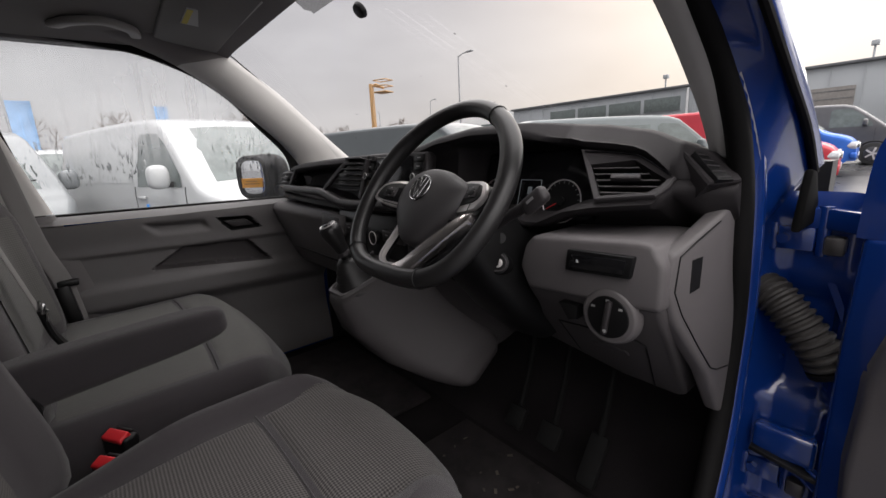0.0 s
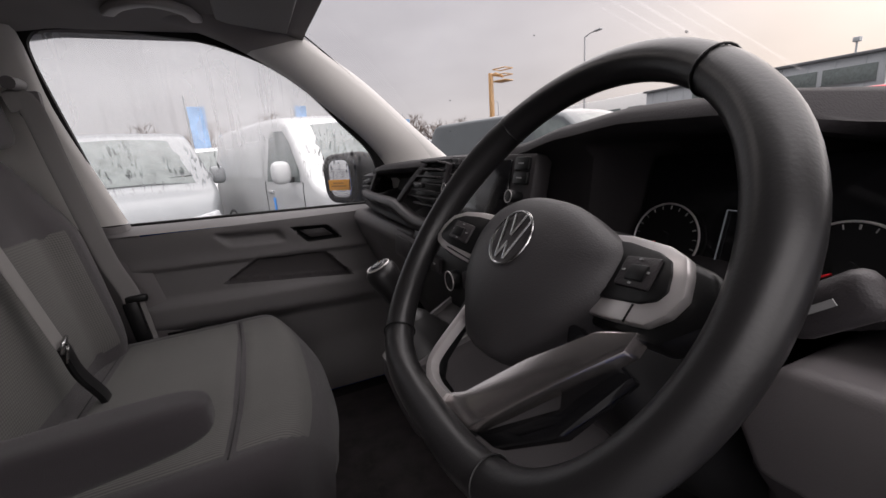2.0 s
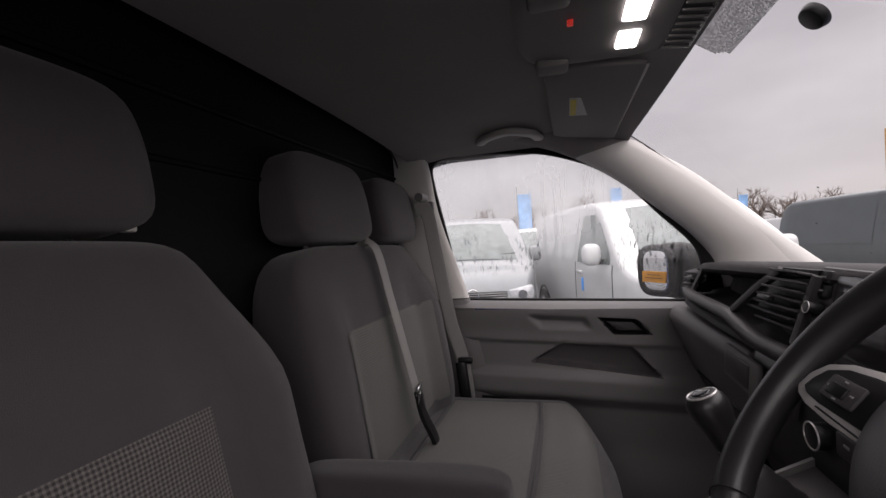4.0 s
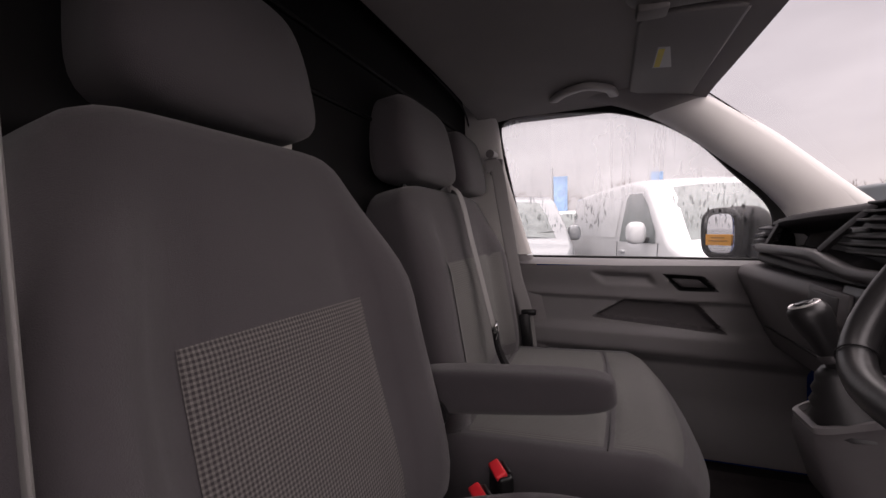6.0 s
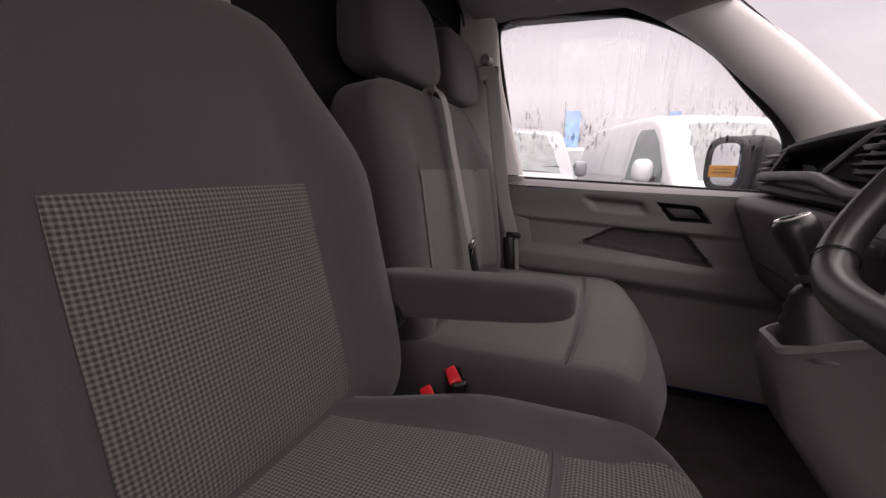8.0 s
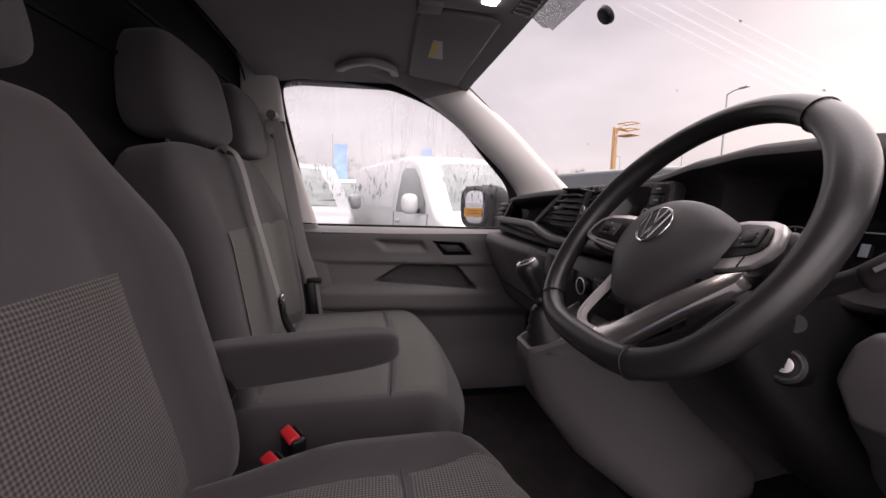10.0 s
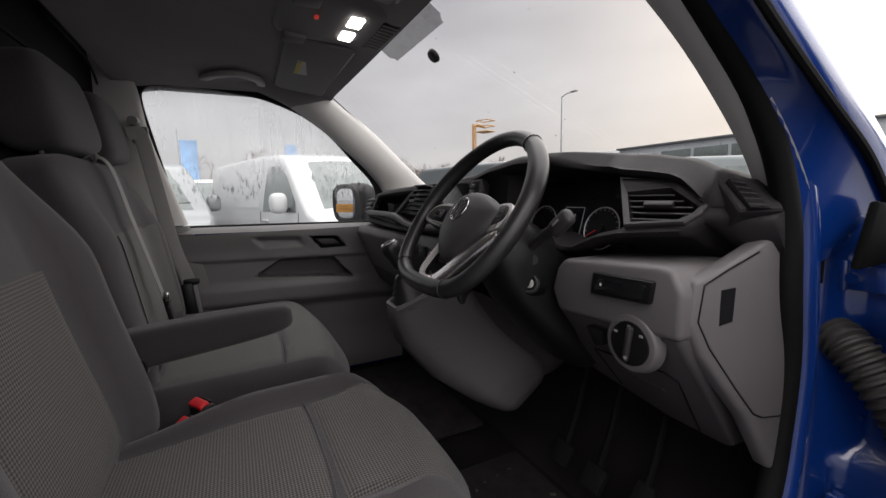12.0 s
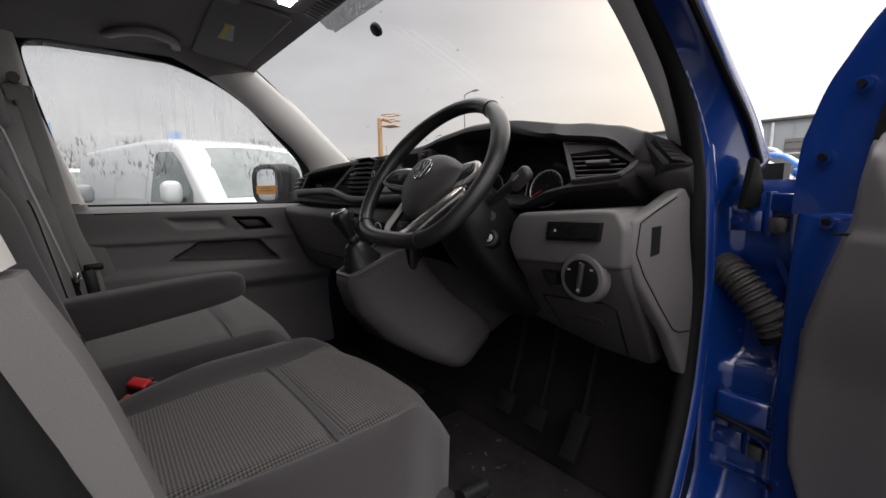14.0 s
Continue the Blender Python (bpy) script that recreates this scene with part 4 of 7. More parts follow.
def stn(x):
    for a, b in zip(STN, STN[1:]):
        if x <= b[0]:
            k = smooth(a[0], b[0], x) * 0.4 + 0.6 * (x - a[0]) / (b[0] - a[0])
            return [p + (q - p) * k for p, q in zip(a[1:], b[1:])]
    return list(STN[-1][1:])


def channel(x):
    """Depth of the recess under the brow: shelf, vent pocket, media bay, instrument cavity."""
    d = 0.085 - 0.045 * smooth(-0.30, -0.26, x) - 0.022 * smooth(-0.07, -0.04, x)
    d += 0.13 * smooth(0.272, 0.292, x)
    return d


def along(P, x):
    """Straight runs through (x, value) pairs."""
    for (a, b), (c, d) in zip(P, P[1:]):
        if x <= c:
            return b + (d - b) * max(0.0, x - a) / (c - a)
    return P[-1][1]


def pod_y(x, z):
    """The laid-back plane that carries the outer vent, curling away to the dash's end."""
    return 0.734 + 0.98 * (z - 1.396) + 0.19 * (x - 0.544) + 0.042 * smooth(0.705, 0.775, x)


POD_TOP = [(0.44, 1.412), (0.52, 1.404), (0.544, 1.398), (0.60, 1.391), (0.640, 1.384), (0.66, 1.376), (0.704, 1.347), (0.775, 1.341)]
POD_LOW = [(0.44, 1.262), (0.50, 1.278), (0.55, 1.300), (0.60, 1.311), (0.688, 1.319), (0.704, 1.338), (0.775, 1.333)]
POD_LIP = [(0.44, 0.664), (0.52, 0.660), (0.60, 0.661), (0.688, 0.684), (0.704, 0.706), (0.74, 0.727), (0.775, 0.758)]


def pad_profile(x):
    zt, ly, zb, by = stn(x)
    d = channel(x)
    top = [(1.20, 1.235), (1.02, min(1.345, zt - 0.05)), (0.88, zt - 0.022), (0.80, zt - 0.006)]
    low = [(by + 0.002, zb + 0.014), (by, zb + 0.004), (by + 0.012, zb - 0.006), (by + 0.08, zb - 0.02)]
    hood = [(ly + 0.045, zt), (ly + 0.018, zt - 0.002), (ly + 0.004, zt - 0.009), (ly, zt - 0.018), (ly + 0.006, zt - 0.026), (ly + 0.012 + 0.2 * d, zt - 0.031),
            (ly + d, zt - 0.036), (ly + 0.01 + d, zt - 0.046), (ly + d, zb + 0.05 - 0.12 * d), (by + 0.012 + 0.45 * d, zb + 0.026), (by + 0.012, zb + 0.02)]
    k = smooth(0.44, 0.50, x)
    if k > 0:
        # brow over the vent, the vent's plane, then the lower lip
        z1, z0, yl = along(POD_TOP, x), along(POD_LOW, x), along(POD_LIP, x)
        y1 = pod_y(x, z1)
        gap = min(1.0, (z1 - z0) / 0.07)
        face = [(y1 + 0.050 - 0.02 * (1 - gap), zt - 0.001), (y1 + 0.028 - 0.012 * (1 - gap), zt - 0.005), (y1 + 0.004, z1 * 0.55 + zt * 0.45 - 0.004), (y1 - 0.012 * gap, z1 + 0.010 * gap + 0.003), (y1 - 0.007 * gap, z1 + 0.003 * gap)]
        for i in range(5):
            q = (0.0, 0.14, 0.5, 0.86, 1.0)[i]
            z = z1 + (z0 - z1) * q
            xe = 0.541 + 0.055 * (1.396 - z) / 0.084
            face.append((y1 + (yl - y1) * q + 0.006 * gap + 0.034 * smooth(0.2, 0.9, gap) * smooth(0.0, 0.2, q) * smooth(1.0, 0.8, q) + 0.10 * smooth(xe, xe - 0.016, x) * smooth(0.0, 0.10, q) * smooth(1.0, 0.90, q), z))
        face.append((yl - 0.006 * gap, z0 - 0.006))
        bot = [(yl + 0.002, z0 - 0.014), (yl + 0.03, z0 - 0.018 - 0.035 * smooth(0.69, 0.74, x)), (yl + 0.085, 1.276 - 0.006 * smooth(0.69, 0.74, x)), (yl + 0.10, 1.256)]
        hood = [(a[0] * (1 - k) + b[0] * k, a[1] * (1 - k) + b[1] * k) for a, b in zip(hood, face)]
        low = [(a[0] * (1 - k) + b[0] * k, a[1] * (1 - k) + b[1] * k) for a, b in zip(low, bot)]
    return [(x, y, z) for y, z in top + hood + low + [(1.0, 1.16), (1.20, 1.15)]]


XS = sorted(set([round(v, 4) for v in steps(-0.80, 0.774, 0.02) + steps(-0.30, -0.25, 0.008) + steps(-0.08, -0.03, 0.008) + steps(0.265, 0.30, 0.004) + steps(0.50, 0.62, 0.004) + steps(0.68, 0.774, 0.004)]))
bm = B()
bridge(bm, [pad_profile(x) for x in XS])
part("upper_pad", bm, PADSKIN, dash, "black soft-grained dash top with a hooded instrument cavity", 55)


def vent_slats(parent, c, w, h, n, tilt, yaw, skew=0.0, depth=0.026, tab=True, slim=False):
    """A blade vent: dark cavity, frame, rows of slats, a slider tab."""
    m = pose(*c, 0, 0, yaw)
    bm = B()
    rbox(bm, (0, 0.024, 0), (w * 0.98, 0.03, h * 0.98), 0.004)
    for v in bm.verts:
        v.co.x += skew * v.co.z
    move(bm, bm.verts, m)
    v = part("air_vent", bm, BLACK, parent, "black bladed air vent")
    for i in range(n):
        z = h * ((i + 0.5) / n - 0.5)
        bm = B()
        rbox(bm, (skew * z, 0.0, z), (w * 0.94, depth, h / n * 0.42), 0.0022, 2, (tilt, 0, 0))
        move(bm, bm.verts, m)
        part("slat", bm, DARK, v)
    if tab:
        bm = B()
        rbox(bm, (0.004, -0.014, h * 0.02), (w * 0.34, 0.012, h * 0.14), 0.003)
        move(bm, bm.verts, m)
        part("slider", bm, BLACK, v)
    return v


# driver's side vent in its angular surround
VR = pose(0.628, 0.7065, 1.352, -44.4, 0, 10.8)
in6 = [(-0.058, 0.026), (0.012, 0.034), (0.066, -0.007), (0.060, -0.020), (0.044, -0.033), (-0.026, -0.041)]
out6 = [(-0.084, 0.060), (0.016, 0.043), (0.079, -0.007), (0.074, -0.024), (0.058, -0.043), (-0.030, -0.054)]
bm = B()
bridge(bm, [[(x * 1.02, 0.012, z * 1.02) for x, z in out6], [(x, -0.004, z) for x, z in out6], [(x * 0.85 + u * 0.15, -0.0065, z * 0.85 + w * 0.15) for (x, z), (u, w) in zip(out6, in6)],
            [(x * 0.30 + u * 0.70, -0.002, z * 0.30 + w * 0.70) for (x, z), (u, w) in zip(out6, in6)], [(u, 0.000, w) for u, w in in6], [(u, 0.030, w) for u, w in in6]], True, False)
move(bm, bm.verts, VR)
part("vent_surround", bm, DARK, dash, "black angular vent surround", 30)
bm = B()
prism(bm, [(x * 0.99, z * 0.99) for x, z in in6], "y", 0.022, 0.030)
move(bm, bm.verts, VR)
ov = part("air_vent", bm, BLACK, dash, "black bladed air vent")
for z in (0.024, 0.011, -0.002, -0.015, -0.028):
    xl = -0.058 + 0.032 * (0.026 - z) / 0.067
    xr = 0.012 + 0.054 * (0.034 - z) / 0.041 if z > -0.007 else (0.066 - 0.006 * (-0.007 - z) / 0.013 if z > -0.020 else 0.050)
    bm = B()
    prism(bm, [(xl + 0.003, 0.022), (xr - 0.004, 0.022), (xr - 0.004, 0.004), (xl + 0.002, 0.004)], "z", z - 0.0016, z + 0.0016, 0.0009, 1)
    for v in bm.verts:
        v.co.z += 0.35 * (v.co.y - 0.012)
    move(bm, bm.verts, VR)
    part("slat", bm, DARK, ov)
bm = B()
rbox(bm, (0.006, 0.000, -0.004), (0.046, 0.010, 0.009), 0.002)
move(bm, bm.verts, VR)
part("slider", bm, DARK, ov)
bm = B()
tube(bm, [VR @ Vector(p) for p in spline([(-0.074, -0.006, 0.051), (-0.03, -0.0066, 0.047), (0.012, -0.0066, 0.0395), (0.030, -0.0066, 0.030), (0.072, -0.006, -0.004)], 4)], 0.0016, 6)
part("vent_gloss_line", bm, GLOSSB, dash)
# demister grille at the end of the dash top
END = [Vector((0.704, 0.731, 1.391)), Vector((0.754, 0.705, 1.344)), Vector((0.778, 0.764, 1.3435)), Vector((0.740, 0.801, 1.384))]
bm = B()
sink_ = Vector((-0.034, 0.030, -0.036))
bridge(bm, [[p + sink_ for p in END], [p + Vector((-0.002, 0.001, -0.003)) for p in END], [p.lerp(END[0] * 0.25 + END[1] * 0.25 + END[2] * 0.25 + END[3] * 0.25, 0.05) for p in END]])
part("dash_end_moulding", bm, PADSKIN, dash, "black chamfered end of the dash top", 25)
DEM = [Vector((0.7225, 0.730, 1.3855)), Vector((0.731, 0.744, 1.3825)), Vector((0.7705, 0.746, 1.3445)), Vector((0.761, 0.714, 1.3465))]
nrm_ = (DEM[1] - DEM[0]).cross(DEM[2] - DEM[0]).normalized()
nrm_ = nrm_ if nrm_.z > 0 else -nrm_
bm = B()
bridge(bm, [[p - nrm_ * 0.02 for p in DEM], [p + nrm_ * 0.002 for p in DEM]])
dg = part("demister_grille", bm, BLACK, dash, "small black side demister grille")
for i in range(5):
    a, b = DEM[0].lerp(DEM[3], 0.10 + 0.20 * i), DEM[1].lerp(DEM[2], 0.10 + 0.20 * i)
    bm = B()
    tube(bm, [a + nrm_ * 0.002, b + nrm_ * 0.002], 0.0013, 6)
    part("grille_bar", bm, DARK, dg)

# instrument cluster under the hood
CLU = pose(0.425, 0.735, 1.335, -16, 0, 0)
bm = B()
rbox(bm, (0, 0.02, 0), (0.275, 0.03, 0.135), 0.01)
move(bm, bm.verts, CLU)
clu = part("gauge_panel", bm, GLOSSB, dash, "black instrument cluster with two ringed dials")
for dx in (-0.085, 0.082):
    bm = B()
    ring(bm, CLU @ pose(dx - 0.006, 0.0, -0.034, 90, 0, 0), 0.041, 0.0012, 48, 6)
    d = part("dial", bm, SILVER, clu, "round dial with a thin bright ring")
    bm = B()
    disc(bm, (0, 0, 0), 0.040, 0.006, CLU @ pose(dx - 0.006, 0.005, -0.034, 90, 0, 0), 40)
    part("dial_face", bm, BLACK, d)
    bm = B()
    for k in range(17):
        a = radians(225 - 270 * k / 16)
        rbox(bm, (0.0365 * math.cos(a), 0, 0.0365 * math.sin(a)), (0.004, 0.001, 0.0008 if k % 2 else 0.0014), 0, 1, (0, -math.degrees(a), 0))
    move(bm, bm.verts, CLU @ pose(dx - 0.006, -0.0005, -0.034))
    part("dial_ticks", bm, DIM, d)
    bm = B()
    rbox(bm, (0.016, 0, 0), (0.036, 0.002, 0.0022), 0.0008, 1)
    move(bm, bm.verts, CLU @ pose(dx - 0.006, -0.003, -0.034, 0, 150, 0))
    part("needle", bm, RED, d)
    bm = B()
    disc(bm, (0, 0, 0), 0.008, 0.006, CLU @ pose(dx - 0.006, -0.003, -0.034, 90, 0, 0), 20)
    part("needle_hub", bm, BLACK, d)
SCR = lamp_mat("cluster_display", (0.12, 0.13, 0.14), 0.12)
bm = B()
for a, b, c, d in ((-0.026, 0.03, 0.052, 0.0012), (-0.026, -0.034, 0.052, 0.0012)):
    rbox(bm, (0, 0, b), (c, 0.001, d), 0, 1)
for sx in (-0.026, 0.026):
    rbox(bm, (sx, 0, -0.002), (0.0012, 0.001, 0.064), 0, 1)
rbox(bm, (0, 0, 0.008), (0.010, 0.001, 0.016), 0.003, 2)
move(bm, bm.verts, CLU @ pose(-0.004, 0.002, -0.024))
part("trip_display", bm, SCR, clu, "small lit display with a vehicle outline")

# centre unit: screen with button columns
CEN = pose(0.062, 0.640, 1.348, -12, 0, -1)
bm = B()
rbox(bm, (0, 0.012, -0.002), (0.275, 0.03, 0.128), 0.006)
move(bm, bm.verts, CEN)
cen = part("media_unit", bm, DARK, dash, "black media unit with a blank screen")
bm = B()
rbox(bm, (0, -0.003, 0.0), (0.168, 0.008, 0.106), 0.003)
move(bm, bm.verts, CEN)
part("screen", bm, GLOSSB, cen, "glossy black screen, switched off")
for sx in (-1, 1):
    for k, z in enumerate((0.047, 0.027, -0.045)):
        bm = B()
        rbox(bm, (sx * 0.112, -0.004, z), (0.034, 0.008, 0.018), 0.002)
        move(bm, bm.verts, CEN)
        bt = part("button", bm, BLACK, cen)
        bm = B()
        rbox(bm, (sx * 0.112, -0.0085, z), (0.012, 0.001, 0.002), 0, 1)
        move(bm, bm.verts, CEN)
        part("button_mark", bm, DIM, bt)
    bm = B()
    disc(bm, (0, 0, 0), 0.0092, 0.020, CEN @ pose(sx * 0.112, -0.012, 0.0, 90, 0, 0), 28, 0.0086, 0.002)
    kn = part("knob", bm, BLACK, cen)
    bm = B()
    ring(bm, CEN @ pose(sx * 0.112, -0.022, 0.0, 90, 0, 0), 0.0086, 0.0007, 32, 6)
    part("knob_ring", bm, SILVER, kn)

# slanted vent beside the media unit, its slats and the gloss divider; small end vent
def vl(z):
    return -0.268 + 0.110 * smooth(1.302, 1.402, z) if z > 1.316 else -0.268 + 0.13 * (1.316 - z) / 0.03


def vr_(z):
    return -0.090 + 0.030 * (z - 1.295) / 0.11


bm = B()
prism(bm, [(-0.160, 1.402), (-0.058, 1.404), (-0.086, 1.294), (-0.138, 1.290), (-0.270, 1.318)], "y", 0.642, 0.70)
cv = part("air_vent", bm, BLACK, dash, "black slanted air vent with thin blades")
for i in range(7):
    z = 1.306 + 0.0148 * i
    bm = B()
    prism(bm, [(vl(z) + 0.004, 0.645), (vr_(z), 0.645), (vr_(z) - 0.002, 0.617), (vl(z) + 0.010, 0.617)], "z", z - 0.0022, z + 0.0022, 0.001, 1)
    for v in bm.verts:
        v.co.z += 0.25 * (0.645 - v.co.y)
    part("slat", bm, DARK, cv)
bm = B()
rbox(bm, (-0.155, 0.613, 1.353), (0.042, 0.010, 0.009), 0.002)
part("slider", bm, BLACK, cv)
vent_slats(dash, (-0.715, 0.655, 1.330), 0.075, 0.07, 4, 14, 18, 0.5)
for pts in ([(-0.156, 0.638, 1.398), (-0.21, 0.620, 1.360), (-0.278, 0.606, 1.312)], [(-0.640, 0.664, 1.378), (-0.69, 0.645, 1.305)], [(-0.056, 0.640, 1.396), (-0.084, 0.620, 1.290)]):
    bm = B()
    tube(bm, spline(pts, 4), 0.006, 8, flat=(0.007, 0.006), up=(0, 1, 0))
    part("divider", bm, DARK, dash, "slanted black dash divider", 40)
# lower bar of the shelf: runs along, bends down under the vent, then on under the media unit
bm = B()
tube(bm, spline([(-0.800, 0.672, 1.296), (-0.70, 0.634, 1.300), (-0.55, 0.612, 1.302), (-0.40, 0.604, 1.303), (-0.29, 0.602, 1.300), (-0.22, 0.602, 1.286), (-0.15, 0.604, 1.275), (0.0, 0.608, 1.277), (0.16, 0.622, 1.283), (0.20, 0.640, 1.286)], 6), 0.011, 12, flat=(0.012, 0.014), up=(0, 1, 0))
part("shelf_bar", bm, DARK, dash, "black bar under the shelf, bent below the vent", 60)

# lower centre stack with controls
bm = B()
prism(bm, [(0.618, 1.26), (0.60, 1.20), (0.60, 1.10), (0.64, 1.02), (0.80, 1.02), (0.80, 1.26)], "x", -0.22, 0.16, 0.012)
stack = part("lower_centre_panel", bm, BLACK, dash, "black lower centre stack")
bm = B()
disc(bm, (0, 0, 0), 0.018, 0.022, pose(0.021, 0.598, 1.195, 90, 0, 0), 36, 0.017, 0.002)
hk = part("control_knob", bm, BLACK, stack, "round black control with a bright ring")
bm = B()
ring(bm, pose(0.021, 0.587, 1.195, 90, 0, 0), 0.0172, 0.0012, 40, 8)
part("knob_ring", bm, SILVER, hk)
for i, x in enumerate((-0.12, -0.06, 0.08, 0.13)):
    bm = B()
    rbox(bm, (x, 0.600, 1.205), (0.045, 0.012, 0.03), 0.003)
    b_ = part("switch", bm, DARK, stack)
    bm = B()
    rbox(bm, (x, 0.5935, 1.208), (0.01, 0.001, 0.003), 0, 1)
    part("switch_mark", bm, DIM, b_)

# passenger side: glovebox panel in grey, with a plate of print
bm = B()
prism(bm, [(0.612, 1.244), (0.598, 1.215), (0.66, 1.06), (0.70, 0.98), (0.80, 0.98), (0.80, 1.244)], "x", -0.80, -0.225, 0.012, 3)
gb = part("glovebox_panel", bm, GREY, dash, "grey lower dash panel in front of the passenger")
bm = B()
rbox(bm, (-0.225, 0.597, 1.209), (0.150, 0.010, 0.064), 0.004, 2, (-4, 2, 0))
cp_ = part("cover_plate", bm, GREY, gb, "grey cover plate with a dark inset")
bm = B()
rbox(bm, (-0.232, 0.5935, 1.209), (0.105, 0.008, 0.044), 0.003, 2, (-4, 2, 0))
part("inset", bm, DARK, cp_)
bm = B()
rbox(bm, (-0.54, 0.66, 1.055), (0.40, 0.008, 0.006), 0.002, 1, (-22, 0, 0))
part("glovebox_gap", bm, BLACK, gb)

def lay(z):
    """The knee panel leans away towards its lower edge."""
    return 0.86 * max(0.0, 1.160 - z)


# driver's lower panel in grey: proud upper band, recessed lower part
bm = B()
prism(bm, [(0.498, 1.236), (0.516, 1.256), (0.70, 1.268), (0.722, 1.266), (0.738, 1.236), (0.738, 1.168), (0.505, 1.158), (0.486, 1.196)], "y", 0.618, 0.78, 0.010, 3)
lp = part("switch_panel", bm, GREY, dash, "grey lower dash panel beside the steering column")
bm = B()
prism(bm, [(0.496, 1.168), (0.735, 1.174), (0.731, 1.10), (0.718, 0.952), (0.700, 0.936), (0.594, 0.941), (0.422, 1.001), (0.462, 1.046), (0.490, 1.11)], "y", 0.626, 0.70, 0.010, 3)
for v in bm.verts:
    v.co.y += lay(v.co.z)
lp2 = part("knee_panel", bm, GREY_SHADED, dash, "grey driver's knee panel")
bm = B()
for a, b in (((0.518, 1.074), (0.668, 1.086)), ((0.518, 1.074), (0.520, 0.985)), ((0.668, 1.086), (0.686, 1.074)), ((0.686, 1.074), (0.660, 0.945))):
    tube(bm, [(a[0] + (b[0] - a[0]) * k / 6, 0.6255 + lay(a[1] + (b[1] - a[1]) * k / 6), a[1] + (b[1] - a[1]) * k / 6) for k in range(7)], 0.0016, 5)
part("lid_gap", bm, BLACK, lp2)
bm = B()
rbox(bm, (0.606, 0.632 + lay(1.035), 1.035), (0.07, 0.012, 0.022), 0.005, 3, (40, 0, 0))
part("lid_grip", bm, GREY_SHADED, lp2, "shallow grip of the fuse lid")
bm = B()
prism(bm, [(0.592, 1.244), (0.70, 1.247), (0.695, 1.213), (0.588, 1.208)], "y", 0.609, 0.63, 0.003)
sb = part("switch_strip", bm, BLACK, lp, "black switch strip with one switch and blanks")
bm = B()
prism(bm, [(0.600, 1.238), (0.690, 1.241), (0.686, 1.219), (0.597, 1.214)], "y", 0.607, 0.615, 0.0015)
part("switch_blank", bm, GLOSSB, sb)
bm = B()
rbox(bm, (0.612, 0.6065, 1.228), (0.003, 0.001, 0.0045), 0, 1)
part("switch_mark", bm, MARK, sb)
LSW = pose(0.662, 0.625, 1.146, 90, 0, 0)
bm = B()
disc(bm, (0, 0, 0), 0.048, 0.02, LSW, 48, 0.043, 0.004)
ls = part("light_switch", bm, GREY, lp2, "round rotary headlight switch in a grey collar")
bm = B()
disc(bm, (0, 0, 0), 0.0345, 0.024, LSW @ pose(0, 0, 0.0), 48, 0.0335, 0.002)
part("switch_face", bm, BLACK, ls, "black rotary switch face")
bm = B()
rbox(bm, (0, 0.0, 0.014), (0.009, 0.056, 0.009), 0.003, 3)
move(bm, bm.verts, LSW @ pose(0, 0, 0, 0, 0, -8))
part("switch_grip", bm, DARK, ls)
bm = B()
for a in (150, 90, 40):
    rbox(bm, (0.027 * math.cos(radians(a)), 0.027 * math.sin(radians(a)), 0.0122), (0.006, 0.0035, 0.001), 0, 1)
disc(bm, (0.0, -0.020, 0.0188), 0.0028, 0.001, None, 12)
move(bm, bm.verts, LSW)
tagged(part("switch_print", bm, DIM, ls), kind="stuff")
bm = B()
prism(bm, [(0.568, 1.146), (0.604, 1.146), (0.604, 1.122), (0.588, 1.118)], "y", 0.6225, 0.66, 0.002)
part("dimmer_wheel", bm, BLACK, lp2)

# removable end cap of the dash with its slot
bm = B()
prism(bm, [(0.690, 1.268), (0.642, 1.250), (0.634, 1.190), (0.660, 1.140), (0.748, 1.035), (0.800, 0.945), (0.835, 0.950), (0.85, 1.02), (0.85, 1.30), (0.78, 1.31)], "x", 0.718, 0.744, 0.007, 3)
for v in bm.verts:
    v.co.x += 0.20 * (v.co.y - 0.66)
cap = part("end_cap", bm, GREY, dash, "grey dash end cap")


def cap_x(y, z):
    return 0.744 + 0.20 * (y - 0.66)


bm = B()
bridge(bm, [[(cap_x(y, z) - 0.004, y, z) for y, z in q] for q in ([(0.684, 1.236), (0.708, 1.238), (0.706, 1.190), (0.684, 1.186)],)] + [[(cap_x(y, z) + 0.0008, y, z) for y, z in q] for q in ([(0.684, 1.236), (0.708, 1.238), (0.706, 1.190), (0.684, 1.186)],)])
part("end_cap_slot", bm, BLACK, cap)
bm = B()
tube(bm, [(cap_x(y, z) + 0.0002, y, z) for y, z in [(0.745, 1.285), (0.690, 1.262), (0.655, 1.245), (0.648, 1.195), (0.67, 1.155), (0.72, 1.09), (0.757, 1.045), (0.775, 1.036), (0.84, 1.030)]], 0.0014, 5)
part("end_cap_gap", bm, BLACK, cap)

